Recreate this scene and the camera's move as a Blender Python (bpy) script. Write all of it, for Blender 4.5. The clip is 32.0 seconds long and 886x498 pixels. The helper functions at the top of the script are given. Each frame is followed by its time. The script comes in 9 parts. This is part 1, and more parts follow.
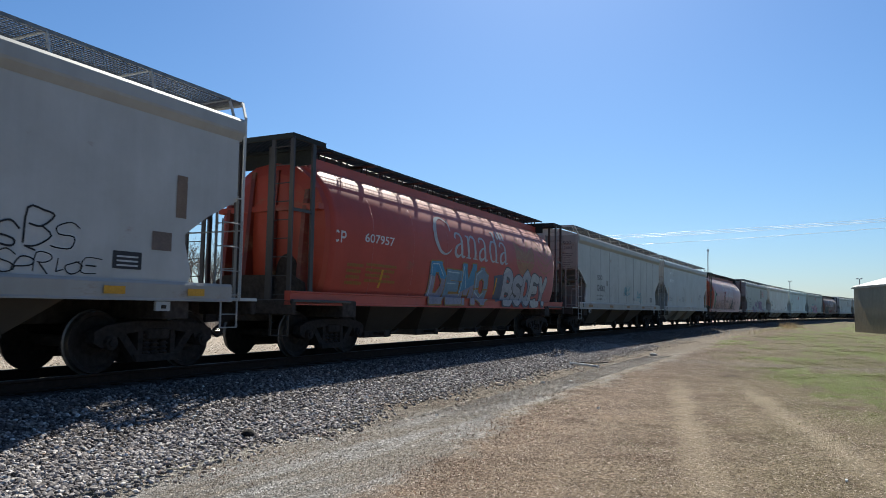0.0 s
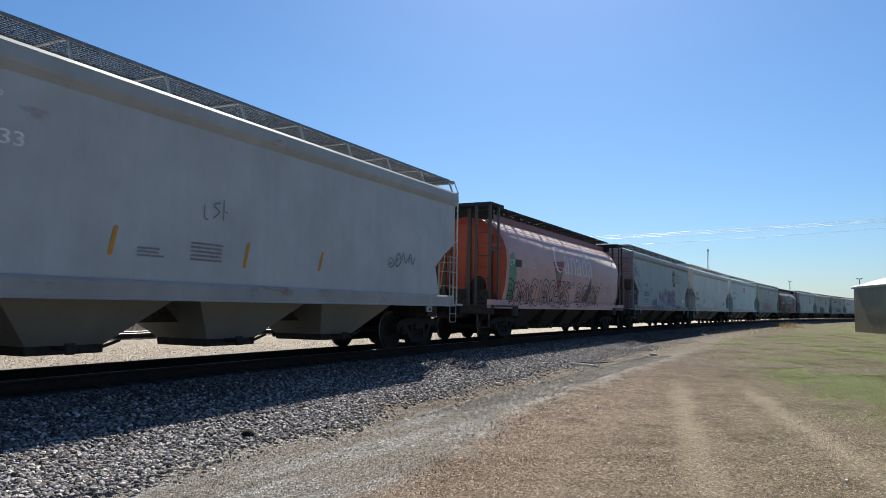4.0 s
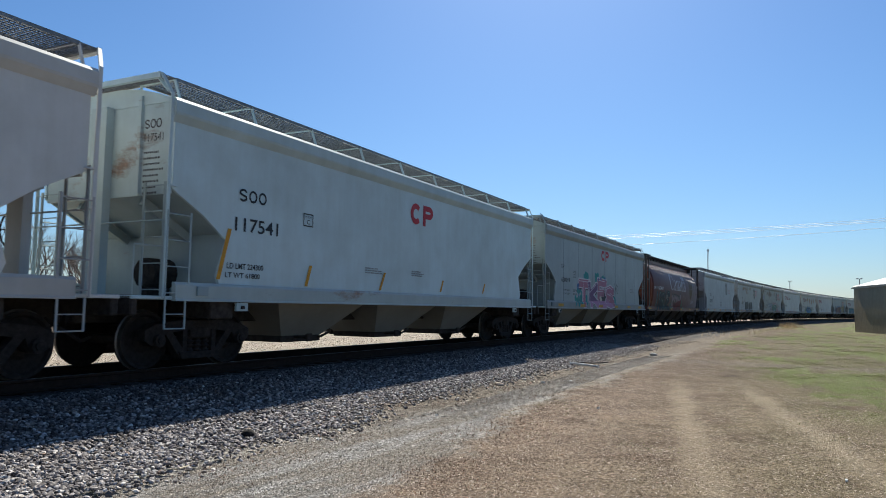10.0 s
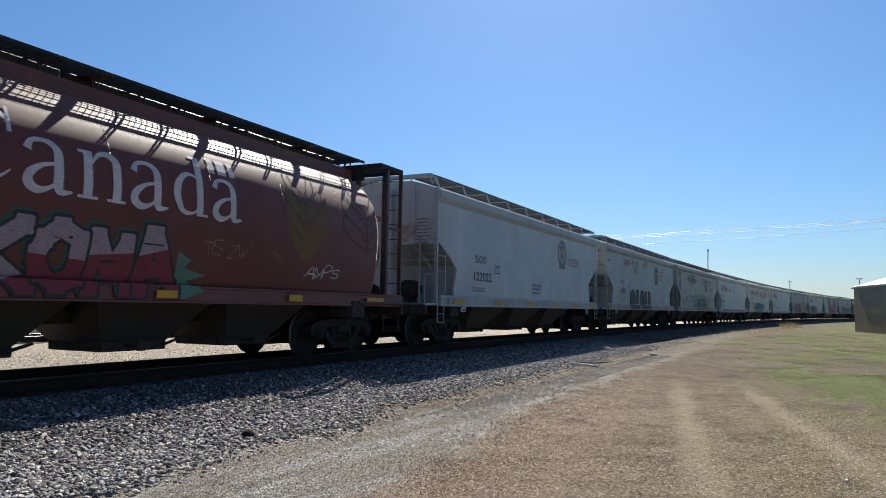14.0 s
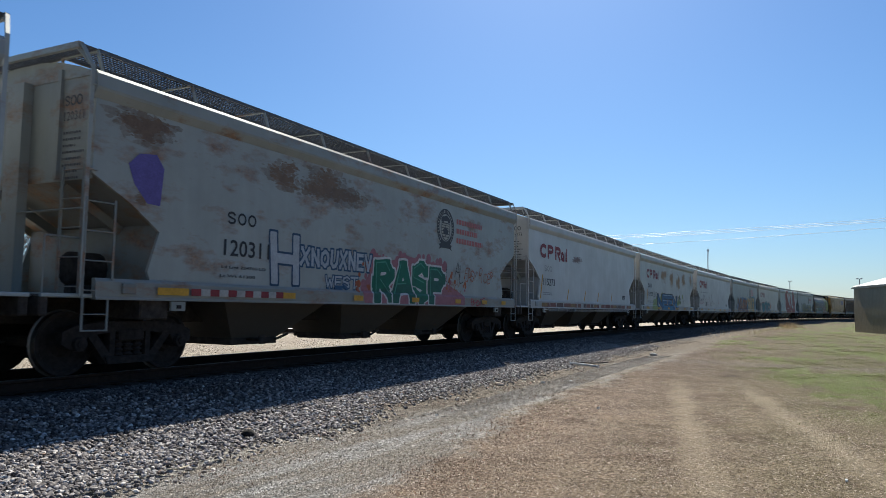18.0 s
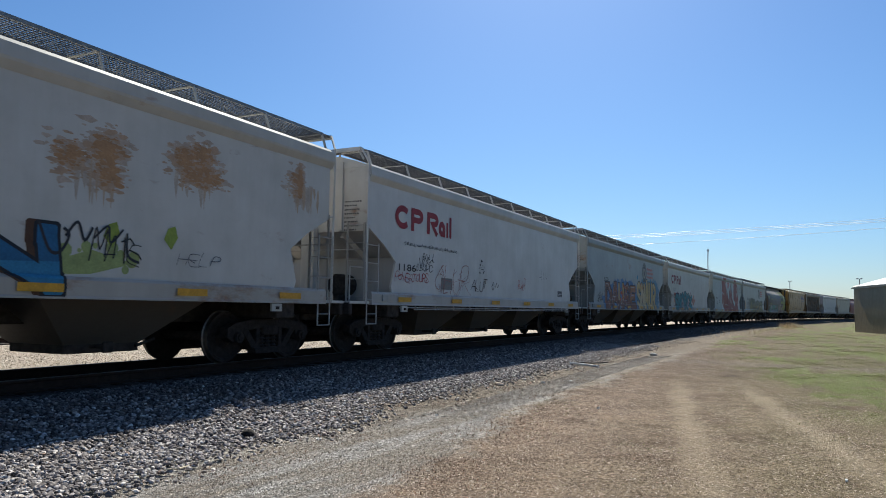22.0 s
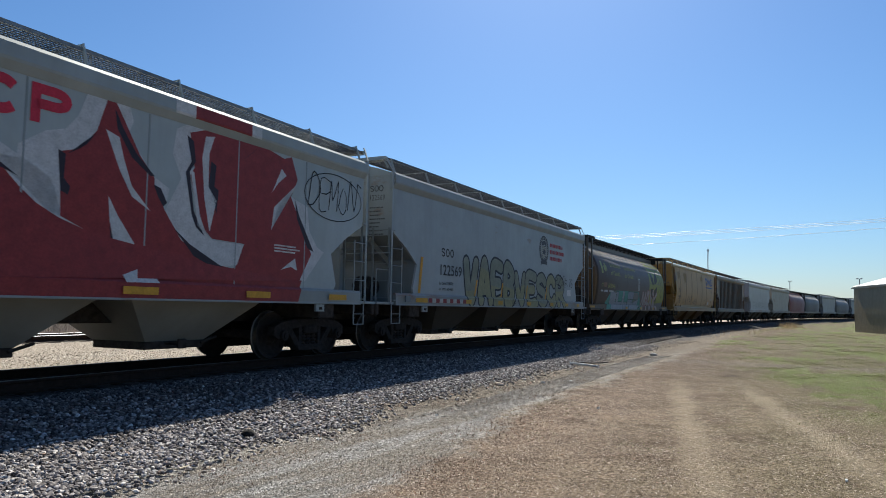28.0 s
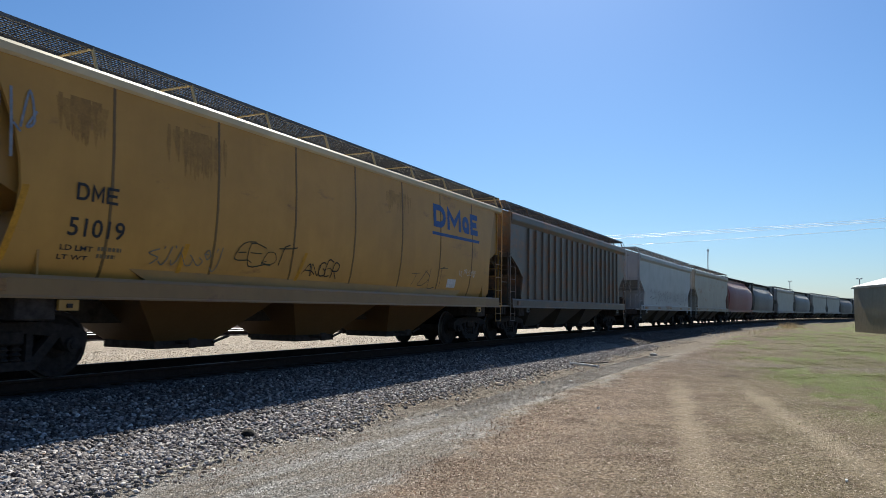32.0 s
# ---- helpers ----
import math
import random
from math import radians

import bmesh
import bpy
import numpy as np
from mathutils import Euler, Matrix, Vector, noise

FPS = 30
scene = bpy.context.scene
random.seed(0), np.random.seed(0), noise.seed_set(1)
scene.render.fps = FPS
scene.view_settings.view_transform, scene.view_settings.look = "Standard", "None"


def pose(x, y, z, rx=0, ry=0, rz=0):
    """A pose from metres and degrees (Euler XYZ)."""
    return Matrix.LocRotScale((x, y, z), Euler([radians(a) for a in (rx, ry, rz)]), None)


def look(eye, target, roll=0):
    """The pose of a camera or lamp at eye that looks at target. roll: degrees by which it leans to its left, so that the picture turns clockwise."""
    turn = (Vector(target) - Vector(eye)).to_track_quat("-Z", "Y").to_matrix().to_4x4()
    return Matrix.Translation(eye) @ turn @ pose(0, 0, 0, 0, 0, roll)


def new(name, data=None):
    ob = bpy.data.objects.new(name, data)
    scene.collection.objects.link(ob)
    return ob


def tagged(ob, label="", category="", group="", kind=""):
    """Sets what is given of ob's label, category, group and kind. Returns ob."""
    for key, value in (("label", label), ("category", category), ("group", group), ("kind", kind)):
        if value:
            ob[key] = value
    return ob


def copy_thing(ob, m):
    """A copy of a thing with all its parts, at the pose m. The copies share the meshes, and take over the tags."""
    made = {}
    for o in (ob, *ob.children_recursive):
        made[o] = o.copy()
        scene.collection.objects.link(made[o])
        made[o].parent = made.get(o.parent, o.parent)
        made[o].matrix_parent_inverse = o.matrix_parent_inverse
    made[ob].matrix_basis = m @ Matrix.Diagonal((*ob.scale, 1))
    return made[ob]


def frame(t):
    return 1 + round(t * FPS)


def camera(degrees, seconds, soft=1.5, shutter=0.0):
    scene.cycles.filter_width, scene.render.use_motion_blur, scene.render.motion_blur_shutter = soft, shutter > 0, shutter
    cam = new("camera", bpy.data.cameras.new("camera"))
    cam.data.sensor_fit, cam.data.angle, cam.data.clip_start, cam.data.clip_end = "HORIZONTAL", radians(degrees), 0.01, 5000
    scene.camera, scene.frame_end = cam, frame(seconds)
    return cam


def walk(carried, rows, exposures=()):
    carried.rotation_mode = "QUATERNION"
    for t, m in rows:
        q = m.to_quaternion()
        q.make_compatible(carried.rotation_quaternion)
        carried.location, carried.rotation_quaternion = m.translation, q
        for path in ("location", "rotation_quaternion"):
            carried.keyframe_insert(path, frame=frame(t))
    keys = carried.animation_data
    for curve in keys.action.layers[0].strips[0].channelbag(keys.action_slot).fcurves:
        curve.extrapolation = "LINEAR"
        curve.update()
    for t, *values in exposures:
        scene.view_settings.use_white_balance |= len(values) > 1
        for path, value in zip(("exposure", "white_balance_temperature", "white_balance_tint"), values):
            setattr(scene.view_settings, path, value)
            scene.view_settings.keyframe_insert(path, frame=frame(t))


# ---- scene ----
import collections

# z = 0 is the rail head. The track runs along +x and bends towards -y past x = 6.
CLIP = 32.0
BEND, RADIUS = 6.0, 845.2


def rail_line(s, w=0.0):
    """The place s metres along the track, w metres to the camera's side, and the heading in radians."""
    if s <= BEND:
        return Vector((s, -w, 0.0)), 0.0
    a = (s - BEND) / RADIUS
    r = RADIUS - w
    return Vector((BEND + r * math.sin(a), r * math.cos(a) - RADIUS, 0.0)), -a


def rolled(t):
    """How far the train has run at t seconds."""
    return 11.0022 * t + 0.001766 * t * t + 0.000043 * t ** 3


# ---- camera ----
cam = camera(63.42, CLIP, soft=0.9, shutter=0.06)
EYE = Vector((0.0, -10.076, 1.038))
YAW, PITCH = radians(26.377), radians(4.691)
AIM = EYE + Vector((math.cos(YAW) * math.cos(PITCH), math.sin(YAW) * math.cos(PITCH), math.sin(PITCH)))
STAND = look(EYE, AIM, 0.865)
walk(cam, [(0.0, STAND), (CLIP, STAND)], [(0.0, 1.06, 5850, 6), (CLIP, 1.06, 5850, 6)])

# ---- light ----
SUN_WAY = Vector((-1.1, -0.355, -1.0)).normalized()
world = bpy.data.worlds.new("sky")
world.use_nodes = True
scene.world = world
sky = world.node_tree.nodes.new("ShaderNodeTexSky")
sky.sky_type = "NISHITA"
sky.sun_disc = False
sky.sun_elevation = math.asin(-SUN_WAY.z)
sky.sun_rotation = math.atan2(-SUN_WAY.x, -SUN_WAY.y)
sky.altitude = 200.0
sky.air_density, sky.dust_density, sky.ozone_density = 1.2, 0.52, 9.5
world.node_tree.links.new(sky.outputs[0], world.node_tree.nodes["Background"].inputs[0])
world.node_tree.nodes["Background"].inputs[1].default_value = 0.0455
sun = new("sun", bpy.data.lights.new("sun", "SUN"))
sun.data.energy, sun.data.angle, sun.data.color = 5.0, radians(0.53), (1.0, 0.89, 0.72)
sun.matrix_basis = look((30, 30, 60), Vector((30, 30, 60)) + SUN_WAY)


# ---- materials ----
def material(name, rough=0.7, metal=0.0, base=(0.5, 0.5, 0.5)):
    m = bpy.data.materials.new(name)
    m.use_nodes = True
    b = m.node_tree.nodes["Principled BSDF"]
    b.inputs["Roughness"].default_value = rough
    b.inputs["Metallic"].default_value = metal
    b.inputs["Base Color"].default_value = (*base, 1)
    return m, m.node_tree.nodes, m.node_tree.links, b


def node(nodes, kind, **values):
    n = nodes.new("ShaderNode" + kind)
    for key, value in values.items():
        n.inputs[key].default_value = value
    return n


def noise_tex(nodes, links, vec, scale, detail=4.0, rough=0.6):
    n = node(nodes, "TexNoise", Scale=scale, Detail=detail, Roughness=rough)
    if vec is not None:
        links.new(vec, n.inputs["Vector"])
    return n.outputs["Fac"]


def ramp(nodes, links, fac, stops):
    r = nodes.new("ShaderNodeValToRGB")
    links.new(fac, r.inputs["Fac"])
    e = r.color_ramp.elements
    while len(e) < len(stops):
        e.new(0.5)
    for el, (pos, c) in zip(e, stops):
        el.position = pos
        el.color = (*c, 1) if len(c) == 3 else c
    return r.outputs["Color"]


def mix(nodes, links, fac, a, b, mode="MIX"):
    n = nodes.new("ShaderNodeMix")
    n.data_type, n.blend_type = "RGBA", mode
    for sock, v in ((n.inputs["Factor"], fac), (n.inputs["A"], a), (n.inputs["B"], b)):
        if isinstance(v, (int, float)):
            sock.default_value = v
        elif isinstance(v, tuple):
            sock.default_value = (*v, 1)
        else:
            links.new(v, sock)
    return n.outputs["Result"]


def maths(nodes, links, op, a, b=0.0, c=0.0):
    n = nodes.new("ShaderNodeMath")
    n.operation = op
    n.use_clamp = False
    for sock, v in zip(n.inputs, (a, b, c)):
        if isinstance(v, (int, float)):
            sock.default_value = v
        else:
            links.new(v, sock)
    return n.outputs[0]


def bump(nodes, links, bsdf, height, strength, distance):
    n = node(nodes, "Bump", Strength=strength, Distance=distance)
    links.new(height, n.inputs["Height"])
    links.new(n.outputs["Normal"], bsdf.inputs["Normal"])


def car_paint(name, gloss=0.0, sheen=0.0):
    """Weathered car paint: the hue is the object's colour, its alpha the amount of rust and grime."""
    m, n, l, b = material(name, 0.42)
    b.inputs["Sheen Weight"].default_value, b.inputs["Sheen Roughness"].default_value = sheen, 0.35
    b.inputs["Specular IOR Level"].default_value = 0.5 if gloss == 0.0 else 0.35
    info = n.new("ShaderNodeObjectInfo")
    co = n.new("ShaderNodeTexCoord").outputs["Object"]
    shift = n.new("ShaderNodeVectorMath")
    shift.operation = "ADD"
    l.new(co, shift.inputs[0])
    comb = n.new("ShaderNodeCombineXYZ")
    l.new(maths(n, l, "MULTIPLY", info.outputs["Random"], 60.0), comb.inputs[0])
    l.new(comb.outputs[0], shift.inputs[1])
    v = shift.outputs[0]
    stretch = n.new("ShaderNodeMapping")
    stretch.inputs["Scale"].default_value = (1.1, 1.1, 0.12)
    l.new(v, stretch.inputs["Vector"])
    streak = noise_tex(n, l, stretch.outputs[0], 3.0, 5.0, 0.65)
    blotch = noise_tex(n, l, v, 0.9, 5.0, 0.62)
    fine = noise_tex(n, l, v, 14.0, 4.0, 0.7)
    tone = ramp(n, l, streak, [(0.3, (0.9, 0.89, 0.87)), (0.62, (1.0, 1.0, 1.0))])
    col = mix(n, l, 0.75, info.outputs["Color"], tone, "MULTIPLY")
    tone2 = ramp(n, l, blotch, [(0.3, (0.8, 0.79, 0.77)), (0.65, (1.04, 1.04, 1.04))])
    col = mix(n, l, 0.8, col, tone2, "MULTIPLY")
    mapped = n.new("ShaderNodeMapping")
    mapped.inputs["Scale"].default_value = (0.55, 0.55, 1.3)
    l.new(v, mapped.inputs["Vector"])
    rn = noise_tex(n, l, mapped.outputs[0], 1.3, 8.0, 0.68)
    amount = maths(n, l, "MULTIPLY", info.outputs["Alpha"], 0.22)
    edge = maths(n, l, "SUBTRACT", 0.70, amount)
    rust = maths(n, l, "MULTIPLY", maths(n, l, "SUBTRACT", rn, edge), 8.0)
    clamp = n.new("ShaderNodeClamp")
    l.new(rust, clamp.inputs["Value"])
    rcol = ramp(n, l, fine, [(0.3, (0.10, 0.045, 0.022)), (0.7, (0.30, 0.15, 0.07))])
    fac = maths(n, l, "MULTIPLY", clamp.outputs[0], 0.85)
    col = mix(n, l, fac, col, rcol)
    l.new(col, b.inputs["Base Color"])
    l.new(maths(n, l, "ADD", maths(n, l, "MULTIPLY", fine, 0.25), 0.38 - gloss), b.inputs["Roughness"])
    bump(n, l, b, fine, 0.12, 0.004)
    return m


def plain(name, base, rough=0.7, metal=0.0, var=0.35, scale=8.0, bumpy=0.3, dist=0.01):
    m, n, l, b = material(name, rough, metal)
    if rough > 0.8:
        b.inputs["Specular IOR Level"].default_value = 0.2
    co = n.new("ShaderNodeTexCoord").outputs["Object"]
    a = noise_tex(n, l, co, scale, 5.0, 0.65)
    c = noise_tex(n, l, co, scale * 0.11, 3.0, 0.6)
    lo, hi = tuple(x * (1 - var) for x in base), tuple(min(1.0, x * (1 + var)) for x in base)
    col = ramp(n, l, a, [(0.28, lo), (0.72, hi)])
    big = ramp(n, l, c, [(0.3, (0.75, 0.74, 0.72)), (0.7, (1.1, 1.1, 1.1))])
    l.new(mix(n, l, 1.0, col, big, "MULTIPLY"), b.inputs["Base Color"])
    bump(n, l, b, a, bumpy, dist)
    return m


def tinted(name, rough=0.55, metal=0.0, var=0.25, scale=6.0):
    """Paint marks: the object's colour, worn by two noises."""
    m, n, l, b = material(name, rough, metal)
    b.inputs["Specular IOR Level"].default_value = 0.3
    info = n.new("ShaderNodeObjectInfo")
    co = n.new("ShaderNodeTexCoord").outputs["Object"]
    a = noise_tex(n, l, co, scale, 5.0, 0.65)
    d = noise_tex(n, l, co, scale * 5, 3.0, 0.65)
    tone = ramp(n, l, a, [(0.28, (1 - var,) * 3), (0.7, (1.05,) * 3)])
    tone2 = ramp(n, l, d, [(0.25, (1 - var,) * 3), (0.7, (1.05,) * 3)])
    col = mix(n, l, 1.0, mix(n, l, 1.0, info.outputs["Color"], tone, "MULTIPLY"), tone2, "MULTIPLY")
    l.new(col, b.inputs["Base Color"])
    return m


PAINT = car_paint("weathered_paint")
DUSTY_PAINT = car_paint("dusty_paint", -0.06, 0.35)
BARREL_PAINT = car_paint("chalky_barrel_paint", -0.06, 0.23)
MARK = tinted("sprayed_marking")
UNDER = plain("grimy_underframe", (0.048, 0.04, 0.035), 0.95, 0.0, 0.5, 9.0)
CAST = plain("rusty_cast_steel", (0.03, 0.025, 0.023), 0.9, 0.0, 0.5, 12.0)
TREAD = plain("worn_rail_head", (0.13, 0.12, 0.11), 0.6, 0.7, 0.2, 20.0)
WHEEL_TREAD = plain("dull_wheel_tread", (0.16, 0.15, 0.14), 0.45, 0.8, 0.3, 20.0)
RAIL_RUST = plain("rusty_rail_web", (0.028, 0.017, 0.012), 0.95, 0.0, 0.4, 15.0)
GALV = plain("galvanised_grating", (0.22, 0.22, 0.22), 0.5, 0.6, 0.3, 12.0)
WORN_MESH = plain("weathered_grating", (0.11, 0.11, 0.115), 0.6, 0.3, 0.3, 12.0)
DARKMESH = plain("blackened_grating", (0.012, 0.016, 0.014), 0.8, 0.0, 0.3, 12.0)
TIE = plain("weathered_tie_timber", (0.05, 0.04, 0.034), 0.95, 0.0, 0.5, 6.0)
# siding rail heads: the sun's glint is put into a near-white base colour
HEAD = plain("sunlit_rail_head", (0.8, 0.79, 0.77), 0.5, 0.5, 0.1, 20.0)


# ---- building blocks ----
def mesh_of(bm, name, mat, smooth=False):
    me = bpy.data.meshes.new(name)
    bm.normal_update()
    bm.to_mesh(me)
    bm.free()
    if mat is not None:
        me.materials.append(mat)
    if smooth:
        for p in me.polygons:
            p.use_smooth = True
    return me


def box(bm, x0, x1, y0, y1, z0, z1, bevel=0.0):
    r = bmesh.ops.create_cube(bm, size=1.0)
    vs = r["verts"]
    for v in vs:
        v.co = Vector((x0 if v.co.x < 0 else x1, y0 if v.co.y < 0 else y1, z0 if v.co.z < 0 else z1))
    if bevel:
        es = list({e for v in vs for e in v.link_edges})
        bmesh.ops.bevel(bm, geom=es, offset=bevel, segments=1, affect="EDGES")


def bar(bm, a, b, r=0.012, sides=6):
    """A round bar from a to b."""
    a, b = Vector(a), Vector(b)
    d = b - a
    q = d.to_track_quat("Z", "Y")
    ring0, ring1 = [], []
    for i in range(sides):
        o = q @ Vector((r * math.cos(2 * math.pi * i / sides), r * math.sin(2 * math.pi * i / sides), 0))
        ring0.append(bm.verts.new(a + o))
        ring1.append(bm.verts.new(b + o))
    for i in range(sides):
        j = (i + 1) % sides
        bm.faces.new((ring0[i], ring0[j], ring1[j], ring1[i]))
    bm.faces.new(ring0[::-1])
    bm.faces.new(ring1)


def strip(bm, a, b, w, t, up=(0, 1, 0)):
    """A flat bar from a to b, w wide and t thick, its flat side facing up."""
    a, b, up = Vector(a), Vector(b), Vector(up)
    d = (b - a).normalized()
    side = d.cross(up).normalized() * (w / 2)
    n = side.cross(d).normalized() * (t / 2)
    vs = [bm.verts.new(p + s1 * side + s2 * n) for p in (a, b) for s1, s2 in ((-1, -1), (1, -1), (1, 1), (-1, 1))]
    for f in ((0, 1, 2, 3), (7, 6, 5, 4), (0, 4, 5, 1), (1, 5, 6, 2), (2, 6, 7, 3), (3, 7, 4, 0)):
        bm.faces.new([vs[i] for i in f])


def prism(bm, outline, y0, y1):
    """A plate with an outline in x and z, from y0 to y1."""
    a = [bm.verts.new((x, y0, z)) for x, z in outline]
    b = [bm.verts.new((x, y1, z)) for x, z in outline]
    bm.faces.new(a)
    bm.faces.new(b[::-1])
    n = len(outline)
    for i in range(n):
        j = (i + 1) % n
        bm.faces.new((a[j], a[i], b[i], b[j]))


def loft(bm, rings, closed=True, caps=True):
    vs = [[bm.verts.new(p) for p in ring] for ring in rings]
    n = len(rings[0])
    for a, b in zip(vs, vs[1:]):
        for i in range(n if closed else n - 1):
            j = (i + 1) % n
            bm.faces.new((a[i], a[j], b[j], b[i]))
    if caps and closed:
        bm.faces.new(vs[0][::-1])
        bm.faces.new(vs[-1])


def part(name, data, parent, label="", color=None, m=None):
    """ONE mesh object under a thing or a part."""
    ob = new(name, data)
    ob.parent = parent
    if m is not None:
        ob.matrix_basis = m
    if color is not None:
        ob.color = color if len(color) == 4 else (*color, 0.0)
    if label:
        tagged(ob, label)
    return ob


def thing(name, label, category, group="", kind="", data=None, m=None):
    ob = new(name, data)
    if m is not None:
        ob.matrix_basis = m
    return tagged(ob, label, category, group, kind)


# ---- ground ----
GROUND_Z = -0.62


def grade(w):
    """Height of the ground w metres to the camera's side of the track."""
    pts = [(-400, -0.5), (-20, -0.5), (-14.2, -0.45), (-13.2, -0.2), (-9.8, -0.2), (-9.0, -0.42), (-4.6, -0.45), (-3.0, -0.36), (-1.9, -0.2), (1.9, -0.2), (3.3, -0.44), (4.1, -0.57), (5.2, -0.6), (7, -0.62), (400, -0.62)]
    return float(np.interp(w, [p[0] for p in pts], [p[1] for p in pts]))


def ground_place(s, w):
    c = max(-60.0, min(60.0, w))
    p, h = rail_line(min(s, 560.0), c)
    p = p.copy()
    if s > 560.0:
        p += Vector((math.cos(h), math.sin(h), 0)) * (s - 560.0)
    p.y -= w - c
    near = 1.0 if 0 < s < 40 and 2.0 < w < 30 else 0.4
    p.z = grade(w) + (0.02 * near * noise.noise(Vector((p.x * 0.7, p.y * 0.7, 3.1))) + 0.05 * noise.noise(Vector((p.x * 0.12, p.y * 0.12, 0.7))) if w > 4.3 else 0.0)
    return p


def ground_material():
    m, n, l, b = material("dry_verge_ground", 0.95)
    b.inputs["Specular IOR Level"].default_value = 0.15
    uv = n.new("ShaderNodeUVMap")
    uv.uv_map = "along_across"
    sep = n.new("ShaderNodeSeparateXYZ")
    l.new(uv.outputs[0], sep.inputs[0])
    along, across = sep.outputs[0], sep.outputs[1]
    pos = n.new("ShaderNodeTexCoord").outputs["Object"]
    wob = noise_tex(n, l, pos, 0.5, 6.0, 0.65)
    wob2 = noise_tex(n, l, pos, 3.5, 4.0, 0.65)
    big = noise_tex(n, l, pos, 0.16, 4.0, 0.6)
    w = maths(n, l, "ADD", across, maths(n, l, "MULTIPLY", maths(n, l, "SUBTRACT", wob, 0.5), 2.2))
    w = maths(n, l, "ADD", w, maths(n, l, "MULTIPLY", maths(n, l, "SUBTRACT", wob2, 0.5), 1.0))

    def step(lo, hi, v):
        r = n.new("ShaderNodeMapRange")
        l.new(v, r.inputs["Value"])
        r.inputs["From Min"].default_value, r.inputs["From Max"].default_value = lo, hi
        return r.outputs[0]

    def times(*vs):
        out = vs[0]
        for v in vs[1:]:
            out = maths(n, l, "MULTIPLY", out, v)
        return out

    def plus(a, c):
        return maths(n, l, "ADD", a, c)

    # grain at three sizes, and streaks that run with the track
    grit = noise_tex(n, l, pos, 22.0, 8.0, 0.82)
    tuft = noise_tex(n, l, pos, 5.0, 8.0, 0.8)
    drawn = n.new("ShaderNodeMapping")
    drawn.inputs["Scale"].default_value = (0.22, 1.5, 1.0)
    l.new(uv.outputs[0], drawn.inputs["Vector"])
    streak = noise_tex(n, l, drawn.outputs[0], 1.6, 7.0, 0.68)
    wide = n.new("ShaderNodeMapping")
    wide.inputs["Scale"].default_value = (0.16, 0.42, 1.0)
    l.new(uv.outputs[0], wide.inputs["Vector"])
    streak2 = noise_tex(n, l, wide.outputs[0], 1.0, 5.0, 0.7)
    # ballast bed near black: the shade in the stones' gaps, put in as colour
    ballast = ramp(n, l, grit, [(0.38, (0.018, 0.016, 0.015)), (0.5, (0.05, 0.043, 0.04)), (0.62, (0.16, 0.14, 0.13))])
    gravel = ramp(n, l, grit, [(0.38, (0.074, 0.069, 0.065)), (0.5, (0.222, 0.212, 0.203)), (0.62, (0.48, 0.468, 0.455))])
    dirt = ramp(n, l, tuft, [(0.38, (0.03, 0.023, 0.018)), (0.5, (0.082, 0.065, 0.052)), (0.62, (0.19, 0.158, 0.13))])
    chaff = ramp(n, l, grit, [(0.38, (0.095, 0.074, 0.048)), (0.5, (0.27, 0.22, 0.15)), (0.62, (0.52, 0.44, 0.32))])
    speck = noise_tex(n, l, pos, 60.0, 3.0, 0.8)
    flecks = ramp(n, l, speck, [(0.36, (0.45, 0.44, 0.43)), (0.5, (1.0, 1.0, 1.0)), (0.64, (1.75, 1.72, 1.68))])
    earth = ramp(n, l, grit, [(0.36, (0.05, 0.039, 0.03)), (0.5, (0.145, 0.119, 0.095)), (0.64, (0.31, 0.268, 0.222))])
    gravel = mix(n, l, times(step(0.44, 0.56, streak), 0.8), gravel, earth)
    # trodden earth and rubbish between the stones' foot and the lane
    foot = plus(4.75, times(step(12.0, 17.0, along), 0.35))
    gravel = mix(n, l, times(step(0.55, -0.1, maths(n, l, "SUBTRACT", w, foot)), step(6.5, 11.0, along), 0.93), gravel, dirt)
    gravel = mix(n, l, times(step(5.0, 4.4, w), step(0.62, 0.44, streak), 0.14), gravel, chaff)
    gravel = mix(n, l, 0.95, gravel, flecks, "MULTIPLY")
    gravel = mix(n, l, times(step(13.0, 34.0, along), 0.75), gravel, (0.118, 0.092, 0.07))
    straw = ramp(n, l, grit, [(0.36, (0.044, 0.032, 0.023)), (0.5, (0.156, 0.11, 0.081)), (0.64, (0.35, 0.273, 0.215))])
    soil = ramp(n, l, tuft, [(0.36, (0.72, 0.69, 0.65)), (0.5, (1.0, 0.99, 0.97)), (0.62, (1.2, 1.18, 1.15))])
    straw = mix(n, l, 1.0, straw, soil, "MULTIPLY")
    clump = noise_tex(n, l, pos, 1.1, 7.0, 0.75)
    tone = ramp(n, l, clump, [(0.36, (0.62, 0.58, 0.54)), (0.5, (1.0, 1.0, 1.0)), (0.62, (1.2, 1.19, 1.17))])
    straw = mix(n, l, 1.0, straw, tone, "MULTIPLY")
    straw = mix(n, l, 0.45, straw, flecks, "MULTIPLY")
    # verge darkens further on: the blades' own shade is put into its colour
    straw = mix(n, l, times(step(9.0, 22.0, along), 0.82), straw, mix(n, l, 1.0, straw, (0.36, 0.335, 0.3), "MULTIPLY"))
    green = ramp(n, l, grit, [(0.38, (0.02, 0.026, 0.004)), (0.5, (0.066, 0.086, 0.012)), (0.62, (0.14, 0.165, 0.034))])
    zone = times(step(12.9, 14.6, plus(across, times(along, 0.215))), step(11.0, 17.0, along))
